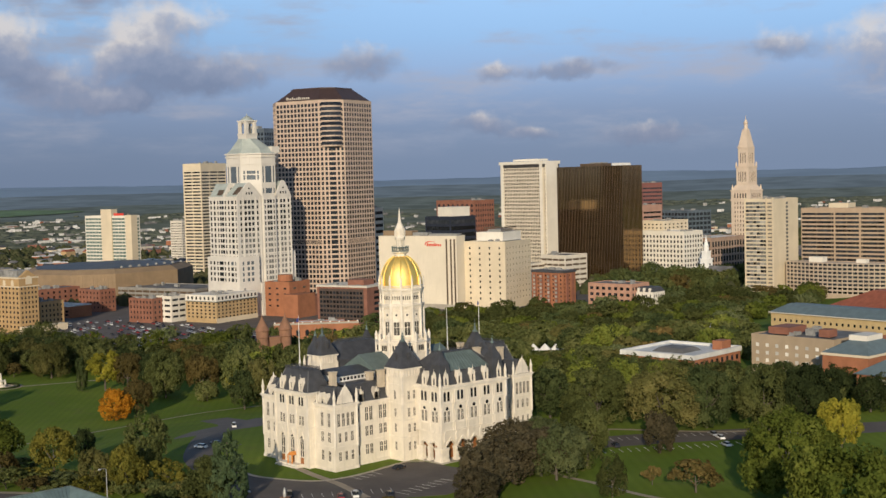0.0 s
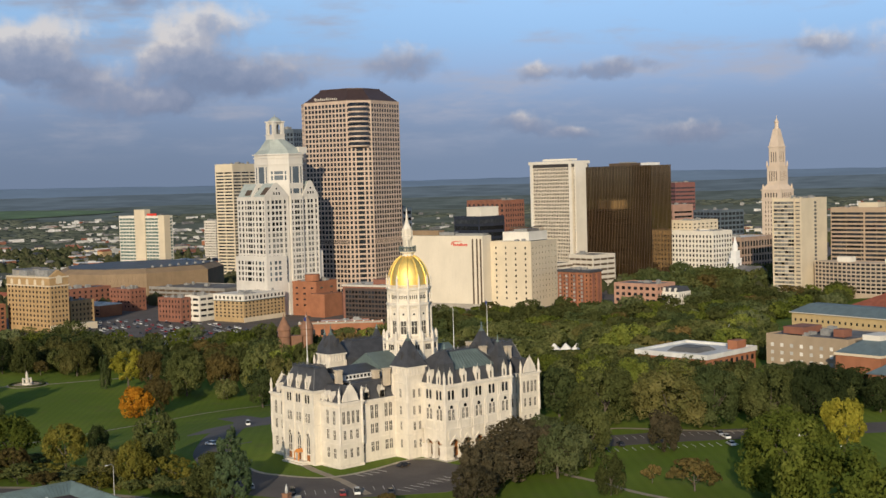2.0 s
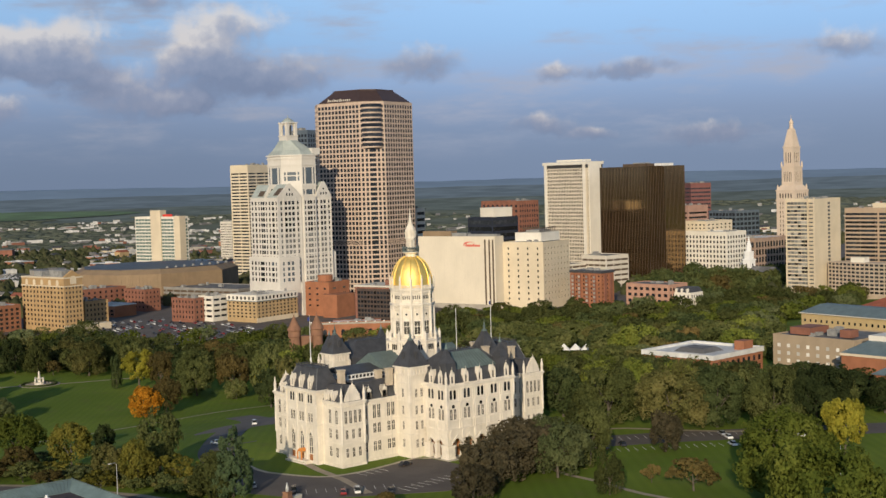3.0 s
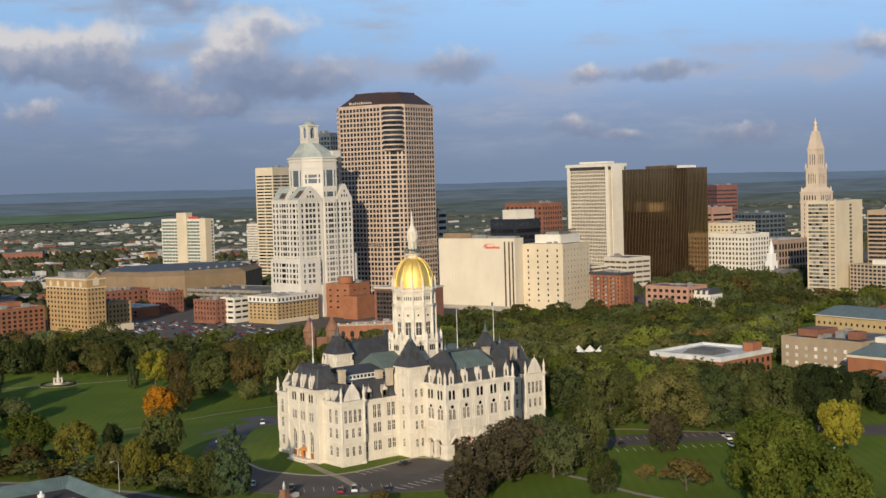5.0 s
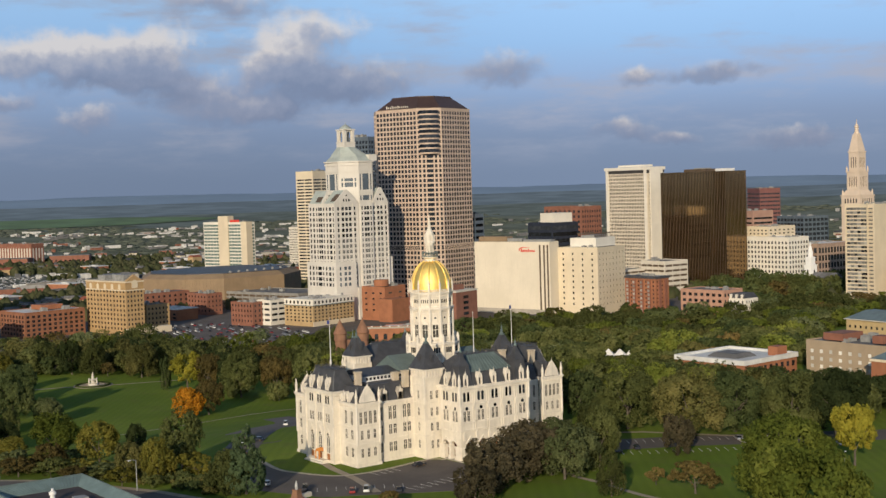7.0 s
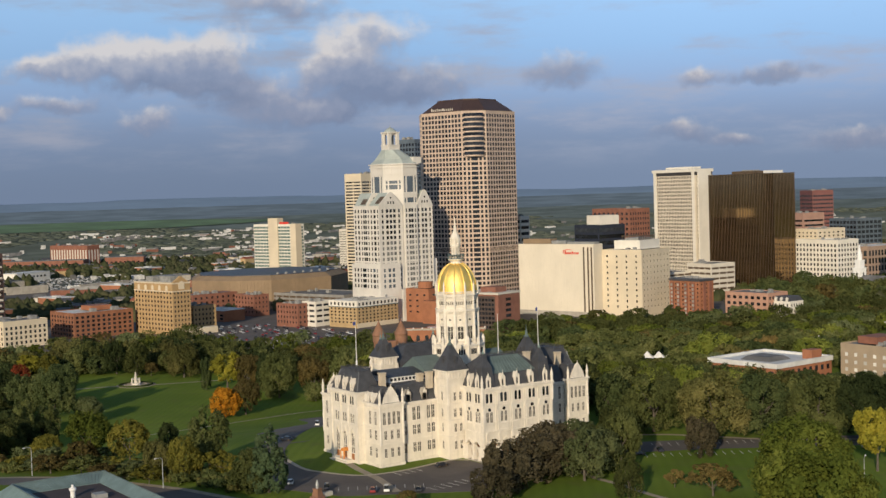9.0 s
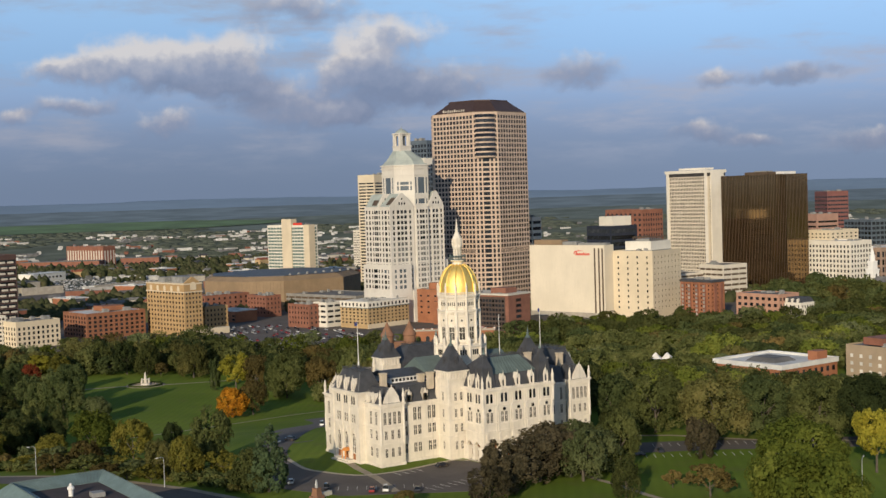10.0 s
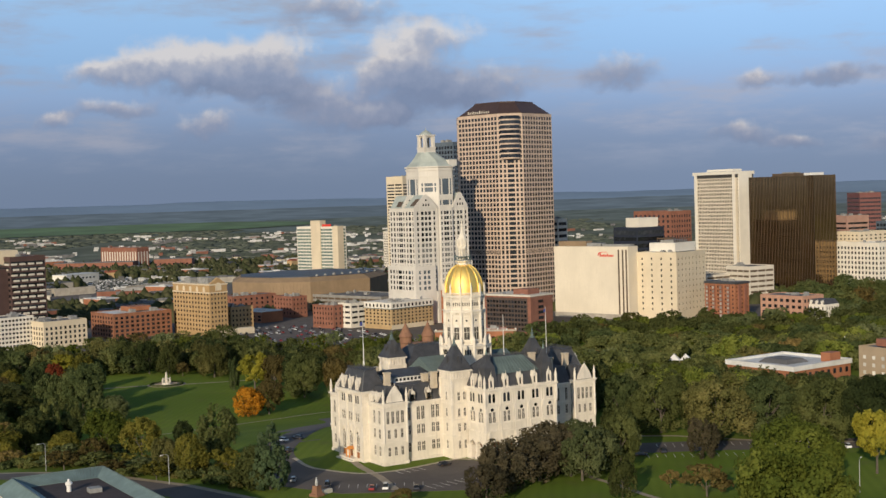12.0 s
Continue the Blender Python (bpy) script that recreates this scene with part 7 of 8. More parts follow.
KINDS = {"green": ("round", "broad green-leaved park tree in early autumn"), "dark": ("round", "dark green leafy park tree"), "bright": ("round", "bright green leafy park tree"),
         "conifer": ("cone", "tall dark green fir on the lawn"), "yellow": ("high", "yellow-green tree turning in autumn"), "rust": ("round", "brownish tree turning in autumn"),
         "gold": ("round", "olive-yellow tree turning in autumn"), "orange": ("round", "bright orange autumn maple on the lawn"), "red": ("round", "red autumn maple among green trees"), "olive": ("round", "large olive-brown leafy tree"),
         "plum": ("round", "dark purple-leaved beech beside the forecourt"), "silver": ("round", "grey-green leafy tree beside the forecourt")}
PROTO = {}


def tree(kind, x, y, height, width, near=True, variant=0):
    """One tree of its own at x, y: trunk with limbs, and a crown of many leaf sprays."""
    form, label = KINDS[kind]
    if height < 9 and kind == "rust":
        form = "airy"
    elif height < 9:
        form = "small"
    elif height / width > 3.0 and form == "round":
        form = "tall"
    broad = near and width > 9.5 and form == "round"
    key = (kind, form, near, broad, variant % 3)
    if key not in PROTO:
        seed = 11 + 7 * (variant % 3) + sum(map(ord, kind + form))
        H, R = 15.0, 7.5
        count, size = (5400, 0.42) if near else (3400, 0.55)
        if broad:
            H, R, count, size = 20.0, 12.0, 14000, 0.42
        if form in ("small", "airy"):
            H, R, count, size = 7.0, 4.5, count // 3, size * 0.8
        PROTO[key] = (crown_mesh("crown", seed, form, R, H, count, size, LEAF[kind]), trunk_shape(seed, H, R, form).mesh("trunk", trunk_bark), H, R)
    crown, trunk, H, R = PROTO[key]
    ob = thing("tree", x, y, ground_z(x, y) - 0.1, (x * 37 + y * 91) % 360, label, "tree", "park trees")
    grow = Matrix.Diagonal((width / R, width / R, height / H, 1))
    part("trunk", trunk, trunk_bark, ob, at=grow)
    part("crown", crown, LEAF[kind], ob, at=grow)
    return ob


# trees that stand out one by one: x, y, height, half width
SINGLE = {
    "green": [(18, -64, 18, 6.2), (11, -73, 19, 6.2), (7, -65, 13, 6.8), (-84, 19.6, 18.5, 7.0), (-89, -23, 13, 6.8), (-89, 210, 17, 5.6), (-76, 217, 13, 5.6), (12.6, 414, 19, 8.5), (28, 377, 19, 7),
              (-12, -102, 11.5, 3.9), (50.6, 236, 23, 10), (74, 206, 25, 8.6), (59, 212, 9.5, 6), (66, 354, 18.5, 7), (-62, 288, 18, 8.5), (62, -33, 21, 11.5), (93, -80, 21, 11), (-101, 180, 14, 7), (112, 246, 20, 7), (122, 238, 19, 6.5), (134, 240, 18, 7)],
    "bright": [(17, -138.5, 23.5, 13.0), (-26.8, -183.5, 26.5, 13.5), (-98, 95, 16.5, 8.2), (58, -165, 17, 10)],
    "dark": [(-60, 256, 26, 11.5), (-72, 268, 21, 8), (-95, 207, 14, 6.4), (-70, 305, 20, 8), (-46, 300, 17, 7), (-30, 345, 15, 6), (20.6, 392, 20, 7.6), (33.8, 290, 17.5, 3.2), (52.5, 246, 21, 9), (53, 171, 18, 7.4), (64, -9, 18, 8.4),
             (84, -63, 21, 11), (102, -91, 22, 11), (-74.7, 78, 9.5, 3.6), (-91, 173, 12, 7), (-110, 232, 17, 8), (-52, 235, 12, 6)],
    "conifer": [(-86, -27, 19, 7.0)],
    "yellow": [(66, -125, 19, 6.8), (42.7, 282, 20, 9.2), (71, 209, 14, 3.0)],
    "rust": [(50, 272, 19.5, 7.6), (14.4, 200, 16.5, 7.4), (7, -115.7, 8.8, 7.0), (6.5, -101, 5.3, 3.0), (-66, -71, 5, 3.4), (-114.9, 53, 8.8, 5.6), (67, 228, 20, 8.2), (33, 368, 8, 5)],
    "gold": [(-100.7, 47, 14.6, 6.6), (-99, 5, 14, 5.4), (-113, 99, 10, 6), (-88, 0, 8.5, 5.8), (-64.5, 383, 11.5, 6.5), (-20, 395, 15, 7)],
    "orange": [(3.1, 199, 14.2, 7.6)],
    "red": [(-39.5, 384, 12.5, 6.2)],
    "olive": [(68, -57, 22, 12.0), (122, -45, 16, 8.5), (-102.6, 16.5, 11.5, 4.8), (45, 347, 19.5, 11), (63, 169, 22.5, 8.6)],
    "plum": [(-29, -72, 14, 8.9), (-17, -69, 14, 8.3), (-46, -84, 11, 6.1), (-36, -76, 14, 6.9), (-7, -60, 15, 8.4), (-6, -70, 14, 7.6), (42, -76, 13, 5.4)],
    "silver": [(-7, -77, 16, 7.0), (2, -73, 14, 7.6), (4, -63, 15, 7.6), (-60, 336, 12.7, 6.8), (-51, 232, 12, 6)],
}
PLANTED = []
for kind, spots in SINGLE.items():
    for k, (x, y, h, r) in enumerate(spots):
        tree(kind, x, y, h, r, True, k)
        PLANTED.append((x, y, r))


def inside(p, poly):
    c = False
    for (x0, y0), (x1, y1) in zip(poly, poly[1:] + poly[:1]):
        if (y0 > p[1]) != (y1 > p[1]) and p[0] < (x1 - x0) * (p[1] - y0) / (y1 - y0) + x0:
            c = not c
    return c


CLEAR = [  # car parks, buildings and camera sight lines to the marquees, kept free of trees
    [(110, 425), (150, 400), (240, 396), (262, 535), (200, 650), (120, 600)],
    [(140, -8), (222, -8), (232, 58), (148, 58)],
    [(186, -100), (420, -120), (420, 60), (330, 84), (318, 40), (240, -2), (186, -2)],
    [(284, 175), (264, 200), (110, 54), (128, 34)],
    [(292, 102), (308, 88), (378, 132), (378, 168), (330, 160)],
    [(124, 250), (134, 240), (158, 262), (148, 280), (128, 280)],
    [(196, 352), (255, 322), (300, 350), (285, 405), (240, 412)],
]


def scatter(poly, gap, seed, limit=2000):
    rnd = random.Random(seed)
    xs, ys = [p[0] for p in poly], [p[1] for p in poly]
    got, misses = [], 0
    while misses < 900 and len(got) < limit:
        p = (rnd.uniform(min(xs), max(xs)), rnd.uniform(min(ys), max(ys)))
        g = gap * rnd.uniform(0.8, 1.3)
        if not inside(p, poly) or any(inside(p, c) for c in CLEAR) or any((p[0] - q[0]) ** 2 + (p[1] - q[1]) ** 2 < g * g for q in got) or any((p[0] - x) ** 2 + (p[1] - y) ** 2 < (0.8 * r + 2) ** 2 for x, y, r in PLANTED):
            misses += 1
            continue
        misses = 0
        got.append(p)
    return got


def grove(poly, gap, seed, mix, heights, near):
    rnd = random.Random(seed + 1)
    for k, (x, y) in enumerate(scatter(poly, gap, seed)):
        kind = rnd.choices(list(mix), list(mix.values()))[0]
        h = rnd.uniform(*heights) - max(0.0, 0.07 * (x - 105))
        if x > 58 and y < 60:                       # lower towards the hall, to stay under the camera's sight line
            h = max(6.0, min(h, 20.5 - 0.11 * max(0.0, x - 75) - 0.12 * max(0.0, y - 10)))
        r = gap * rnd.uniform(0.46, 0.66)
        tree(kind, x, y, h, r, near, k)
        PLANTED.append((x, y, r))


# along the street; the west wood; beside the east car park
grove([(-140, 95), (-118, 110), (-104, 60), (-104, 30), (-108, 5), (-114, 12), (-124, 40)], 10, 5, {"green": 4, "rust": 2, "gold": 2.5, "silver": 1.2, "olive": 2}, (3.5, 6.5), True)
grove([(-150, 130), (-112, 140), (-106, 190), (-112, 240), (-84, 262), (-84, 330), (-76, 372), (-95, 395), (-185, 330), (-225, 200)], 15, 7, {"dark": 5, "green": 5, "silver": 0.6, "olive": 1, "gold": 0.5, "rust": 0.4}, (10, 17), True)
grove([(70, 14), (100, -30), (110, -60), (122, -62), (122, 30), (58, 48)], 13, 9, {"dark": 3, "green": 5, "bright": 1.5}, (16, 19.5), True)
grove([(110, -66), (124, -86), (150, -98), (176, -98), (182, -30), (138, -20), (122, 26), (122, -60)], 13, 19, {"dark": 6, "green": 3}, (16, 18.5), True)
# the edge of the belt along the city
grove([(-95, 398), (0, 402), (50, 372), (78, 312), (112, 262), (128, 290), (95, 345), (60, 405), (0, 435), (-90, 440)], 13.5, 21, {"green": 5, "dark": 5, "rust": 0.9, "olive": 2.2, "yellow": 0.2}, (10, 17), False)


def woods(name, poly, gap, seed, mats, heights, count, size, label):
    """A wood that nobody could count, one mesh for each leaf colour."""
    rnd = random.Random(seed)
    spots = scatter(poly, gap, seed)
    groups = {m: [] for m in mats}
    for x, y in spots:
        groups[rnd.choices(list(mats), list(mats.values()))[0]].append((x, y))
    for m, places in groups.items():
        V, F, n = [], [], 0
        for k, (x, y) in enumerate(places):
            grown = rnd.random() ** 1.4
            h = (heights[0] + (heights[1] - heights[0]) * grown) * (1 - 0.34 * min(1.0, max(0.0, (x - 120) / 150)))
            w = gap * (0.40 + 0.36 * grown) * rnd.uniform(0.9, 1.1)
            v, f = crown_arrays(seed + 13 * k, "tall" if k % 3 == 0 else "round", w, h, int(count * (0.6 + 0.8 * grown)), size)
            V.append(v + np.array([x, y, ground_z(x, y)]))
            F.append(f + n)
            n += len(v)
        if V:
            me = bpy.data.meshes.new(name)
            me.from_pydata(np.concatenate(V).tolist(), [], np.concatenate(F).tolist())
            me.materials.append(LEAF[m])
            me.update()
            tagged(new(name, me), label, "woods", kind="stuff")


AUTUMN = {"green": 6, "dark": 2.4, "bright": 2.2, "rust": 0.9, "olive": 1.0, "yellow": 0.12, "silver": 0.9}
woods("woods", [(60, 48), (148, 60), (225, 58), (232, 6), (262, 40), (300, 100), (330, 200), (300, 300), (288, 385), (222, 380), (210, 320), (160, 318), (128, 290), (112, 262), (78, 160), (62, 120)], 14.5, 23, AUTUMN, (8, 21), 2400, 0.59,
      "dense leafy park woods in early autumn colours")
woods("woods", [(128, 290), (165, 372), (205, 380), (215, 420), (150, 470), (90, 505), (-90, 545), (-90, 440), (0, 435), (60, 405), (95, 345)], 13.5, 27, AUTUMN, (7.5, 17), 1500, 0.62, "belt of leafy trees along the city's edge")
woods("woods", [(300, 100), (330, 95), (420, 150), (480, 170), (560, 190), (655, 240), (640, 262), (590, 330), (470, 322), (430, 380), (360, 410), (300, 385), (300, 300), (330, 200)], 14.5, 31,
      AUTUMN, (8.5, 22), 1700, 0.70, "dense leafy park woods in early autumn colours")
woods("street_trees", [(640, 300), (760, 330), (760, 425), (690, 470), (600, 440), (560, 400), (600, 340)], 15, 33, {"dark": 5, "green": 4, "rust": 0.5}, (17, 29), 1100, 1.0, "leafy trees between the city blocks")


# low bushes along the street, too many to count
def undergrowth(line, n, seed, spread, mats, label):
    rnd = random.Random(seed)
    for m, share in mats.items():
        V, F, c = [], [], 0
        for k in range(int(n * share)):
            t = rnd.random() * (len(line) - 1)
            i = min(int(t), len(line) - 2)
            x = line[i][0] + (line[i + 1][0] - line[i][0]) * (t - i) + rnd.uniform(-spread, spread)
            y = line[i][1] + (line[i + 1][1] - line[i][1]) * (t - i) + rnd.uniform(-spread, spread)
            v, f = crown_arrays(seed + 17 * k, "small", rnd.uniform(1.6, 3.2), rnd.uniform(2.2, 4.5), 300, 0.42)
            V.append(v + np.array([x, y, ground_z(x, y) - 0.5]))
            F.append(f + c)
            c += len(v)
        me = bpy.data.meshes.new("bushes")
        me.from_pydata(np.concatenate(V).tolist(), [], np.concatenate(F).tolist())
        me.materials.append(LEAF[m])
        me.update()
        tagged(new("bushes", me), label, "bushes", kind="stuff")


undergrowth([(-138, 90), (-112, 46), (-98, 12), (-90, -18)], 130, 3, 6.0, {"green": 0.4, "dark": 0.3, "olive": 0.3}, "low leafy bushes along the street")
# kept low so that the camera's view of the marquees stays open
undergrowth([(122, 46), (256, 174)], 240, 8, 9.0, {"green": 0.4, "dark": 0.4, "olive": 0.2}, "low leafy shrubs before the marquees")
undergrowth([(300, 98), (344, 136)], 60, 9, 11.0, {"green": 0.4, "dark": 0.4, "bright": 0.2}, "low leafy shrubs before the marquees")

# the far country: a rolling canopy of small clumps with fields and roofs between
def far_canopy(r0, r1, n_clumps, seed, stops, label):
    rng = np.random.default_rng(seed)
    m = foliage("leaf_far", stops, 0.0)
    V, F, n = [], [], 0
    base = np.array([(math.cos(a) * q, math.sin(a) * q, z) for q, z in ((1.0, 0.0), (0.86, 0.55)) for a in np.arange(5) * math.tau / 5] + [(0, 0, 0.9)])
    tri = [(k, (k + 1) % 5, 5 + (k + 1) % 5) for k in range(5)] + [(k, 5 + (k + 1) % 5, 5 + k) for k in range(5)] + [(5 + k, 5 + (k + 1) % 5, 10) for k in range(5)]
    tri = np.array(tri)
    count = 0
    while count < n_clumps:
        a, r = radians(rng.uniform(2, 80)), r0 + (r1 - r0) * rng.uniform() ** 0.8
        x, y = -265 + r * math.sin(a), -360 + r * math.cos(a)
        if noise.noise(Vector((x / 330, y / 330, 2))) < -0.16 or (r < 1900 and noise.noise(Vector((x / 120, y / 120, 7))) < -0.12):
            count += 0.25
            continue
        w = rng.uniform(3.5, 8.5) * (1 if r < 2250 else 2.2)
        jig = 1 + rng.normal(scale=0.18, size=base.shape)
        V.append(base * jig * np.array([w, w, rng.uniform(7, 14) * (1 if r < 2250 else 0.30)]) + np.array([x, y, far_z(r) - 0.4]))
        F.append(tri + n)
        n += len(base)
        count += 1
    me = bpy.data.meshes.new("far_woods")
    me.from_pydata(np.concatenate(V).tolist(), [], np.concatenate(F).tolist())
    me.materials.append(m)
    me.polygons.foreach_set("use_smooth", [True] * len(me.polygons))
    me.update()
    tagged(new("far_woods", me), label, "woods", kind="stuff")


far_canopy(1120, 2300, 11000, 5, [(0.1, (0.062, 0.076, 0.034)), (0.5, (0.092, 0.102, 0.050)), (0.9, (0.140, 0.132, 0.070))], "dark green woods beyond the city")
# these leaf colours are paled to carry the haze of distance
far_canopy(2250, 3400, 8500, 6, [(0.1, (0.120, 0.142, 0.110)), (0.5, (0.150, 0.172, 0.135)), (0.9, (0.185, 0.202, 0.158))], "green woods on the rising country, paled by painted haze")


# pale roofs of the far suburbs, too small and many to count
def far_roofs(n, seed):
    rnd = random.Random(seed)
    for m, share, text in ((material("pale_far_walls", (0.52, 0.51, 0.48), 0.8, island=0.35), 0.62, "white roofs and walls of the far suburbs"), (roof_grey, 0.28, "grey concrete sheds of the far suburbs"), (red_brick, 0.10, "red brick roofs of the far suburbs")):
        sh = Shape()
        for k in range(int(n * share)):
            az_r = radians(rnd.uniform(12, 36) if rnd.random() < 0.75 else rnd.uniform(36, 66))
            r = 1500 + 1750 * rnd.random()
            x, y = -265 + r * math.sin(az_r), -360 + r * math.cos(az_r)
            if noise.noise(Vector((x / 150, y / 150, 3))) < 0.10:
                continue
            w, d, hh = rnd.uniform(2, 4.5) * rnd.choice((1, 1, 1, 3.6)), rnd.uniform(2, 4), rnd.uniform(3, 6.5)
            z = far_z(r)
            sh.box(x - w, x + w, y - d, y + d, z - 1, z + hh)
        solo("far_roofs", sh, m, text, "houses", "stuff")


far_roofs(3600, 15)
# ---- buildings and things round the park ----
# low white-roofed hall among the trees
ob, h, _ = tower_block("community_hall", 168, 5, 4, 38, 37, 9.5, "low brick hall with a broad white flat roof", orange_brick, 2, 9, 8, (0.5, 0.55), 0.5, 2.0, units=0, roof_mat=roof_white, ground=-1.0, limit=60)
part("parapet", Shape().box(-0.5, 38.5, -0.5, 0.6, h - 1.6, h + 0.5).box(-0.5, 0.6, 0.6, 36.4, h - 1.6, h + 0.5).box(-0.5, 38.5, 36.4, 37.5, h - 1.6, h + 0.5).box(37.4, 38.5, 0.6, 36.4, h - 1.6, h + 0.5), roof_white, ob, "thick white roof edge")
part("skylight", Shape().loft(rect(9, 24, 11, 27), h - 0.6, rect(11.5, 21.5, 13, 25), h + 1.2), roof_grey, ob, "grey hipped skylight")
part("stair_house", Shape().box(28, 35, 3, 8, h - 0.6, h + 3.4), orange_brick, ob)
# tan brick school and its neighbours
ob, h, _ = tower_block("office_block", 199, -43, 0, 34, 40, 17, "tan brick office block with white windows", material("tan_brick", (0.34, 0.265, 0.18), 0.85, vary=0.12), 4, 6, 8, (0.34, 0.48), 1, 3.0, pane=material("white_window_blinds", (0.62, 0.60, 0.55), 0.5, vary=0.2, piece=0.4), units=5, ground=0, limit=80)
part("plant_room", Shape().box(4, 18, 24, 34, h, h + 3), red_brick, ob)
part("plant_room", Shape().box(5, 11, 5, 10, h, h + 3.2), red_brick, ob)
teal_roof = material("teal_slate", (0.13, 0.175, 0.185), 0.6, vary=0.15, scale=0.3, streaks=0.2)
ob = thing("concert_hall", 178, -70, 0, 0, "red brick concert hall with teal slate roofs", "building")
part("stage_tower", Shape().box(4, 34, 2, 22, 0, 14), orange_brick, ob)
part("cornice", Shape().box(3.5, 34.5, 1.5, 22.5, 13.2, 14.2), cream_stone, ob)
part("hipped_roof", Shape().loft(rect(3.6, 34.4, 1.6, 22.4), 14.2, rect(14, 26, 8, 16), 18.5), teal_roof, ob)
part("roof_rail", Shape().box(14, 26, 8, 16, 18.5, 20.6), white_stone, ob, "white balustrade box")
part("hall", Shape().box(-8, 40, -34, 0, 0, 9), orange_brick, ob)
part("hall_roof", Shape().loft(rect(-9, 41, -35, 1), 9, rect(2, 32, -24, -8), 14.5), teal_roof, ob)
part("gable", Shape().gable(26, 40, 2, 20, 14, 19, "x"), orange_brick, ob)
part("portico", Shape().box(-14, -8.004, -30, -6, 0, 8), cream_stone, ob)
for k in range(5):
    part("window", pane_mesh(2.0, 5.0, glass), glass, ob, at=pose(-14.004, -8 - 4.6 * k, 1.5, 0, 0, -90))
ob, h, _ = tower_block("library", 324, -30, -4.8, 22, 106, 10.0, "long tan stone library with small windows and slate roof", material("tan_stone", (0.47, 0.345, 0.175), 0.8, vary=0.12, scale=0.2, streaks=0.15), 1, 5, 29, (0.36, 0.5), 10.5, 2.5, units=0, ground=-6, limit=60)
part("roof_slope", Shape().loft(rect(-0.9, 22.8, -0.9, 106.9), h, rect(9, 16, 5, 101), h + 4.2), teal_roof, ob)
part("gutter", Shape().box(-1.2, -0.7, -0.9, 106.9, h - 0.3, h + 0.15), pale_stone, ob)
ob = thing("school", 356, -60, -6, -4.8, "brick school with broad red tiled roofs", "building")
part("wall", Shape().box(0, 44, 0, 118, 0, 18), orange_brick, ob)
part("roof", Shape().loft(rect(-1.5, 45.5, -1.5, 119.5), 18, rect(14, 28, 16, 102), 26), red_tile, ob)
part("cross_roof", Shape().gable(-6, 22, 44, 66, 18, 24.5, "x"), red_tile, ob)
part("chimney", Shape().box(12, 15, 40, 43, 20, 28), pale_stone, ob)
part("roof_unit", Shape().box(2, 12, 22, 30, 18, 23), pale_stone, ob)
# the copper-edged roof in the foreground
ob = thing("armory", -140, -45, 0, 0, "building with a green copper roof edge and dark flat roof", "building")
part("wall", Shape().box(-29.4, -1.2, -85, -1.2, -0.5, 15.0), marble, ob)
eave, ridge_line, well = rect(-30.5, 0, -86, 0), rect(-26.7, -3.2, -82, -4), rect(-23.6, -6.4, -78, -9.6)
for lo, z0, hi, z1 in ((eave, 15.2, ridge_line, 18.2), (ridge_line, 18.2, well, 16.6)):
    for k in range(4):                             # one copper slope to each side, outside and inside the ridge
        q = (k + 1) % 4
        slope = Shape().add([(*lo[k], z0), (*lo[q], z0), (*hi[q], z1), (*hi[k], z1), (*lo[k], z0 - 0.3), (*lo[q], z0 - 0.3), (*hi[q], z1 - 0.3), (*hi[k], z1 - 0.3)], [(0, 1, 2, 3), (7, 6, 5, 4), (0, 4, 5, 1), (2, 6, 7, 3)])
        part("roof_slope", slope, copper_pale, ob, "green copper roof slope")
seam = Shape()
for k in range(22):                                # standing seams on the sheets that face the well
    x = -25.5 + 1.0 * k
    seam.tube((x, -4.0, 18.25), (-22.6 + 0.75 * k, -9.6, 16.65), 0.05, 0.05, 4)
part("seams", seam, copper, ob, kind="stuff")
part("ridge_cap", Shape().tube((-26.7, -4, 18.25), (-3.2, -4, 18.25), 0.16, 0.16, 6).tube((-3.2, -4, 18.25), (-3.2, -82, 18.25), 0.16, 0.16, 6).tube((-26.7, -4, 18.25), (-26.7, -82, 18.25), 0.16, 0.16, 6), copper, ob)
part("cornice", Shape().box(-30.7, 0.2, -86.2, 0.2, 14.4, 14.95), marble_trim, ob)
part("flat_roof", Shape().box(-24.0, -6.0, -78.4, -9.2, 16.0, 16.5), material("dark_felt", (0.050, 0.036, 0.036), 0.9, vary=0.3, scale=0.3), ob, "dark maroon felt roof")
part("vent", Shape().lathe(-17, -21, [(0.6, 16.4), (0.6, 18.0), (0.9, 18.2), (0.9, 18.7), (0.3, 19.1), (0.3, 19.6)], 10), flag_white, ob, "white metal vent")
part("roof_unit", Shape().box(-13.5, -10.5, -27, -24, 16.5, 17.6), roof_gear, ob)


def tent(x, y, n, w, yaw):
    ob = thing("marquee", x, y, ground_z(x, y), yaw, "white peaked event marquee among the trees", "tent")
    for k in range(n):
        roof_t = Shape().loft(rect(w * k, w * (k + 1), 0, w), 3.0, rect(w * (k + 0.47), w * (k + 0.53), w * 0.47, w * 0.53), 6.4)
        part("canopy", roof_t, flag_white, ob, "white peaked canvas")
        for px, py in ((0.1, 0.1), (w - 0.1, 0.1), (0.1, w - 0.1), (w - 0.1, w - 0.1)):
            part("pole", Shape().tube((w * k + px, py, -0.3), (w * k + px, py, 3.0), 0.08, 0.08, 6), steel, ob)


tent(262, 192, 4, 6.6, -47)
tent(338, 133, 2, 8, -38)


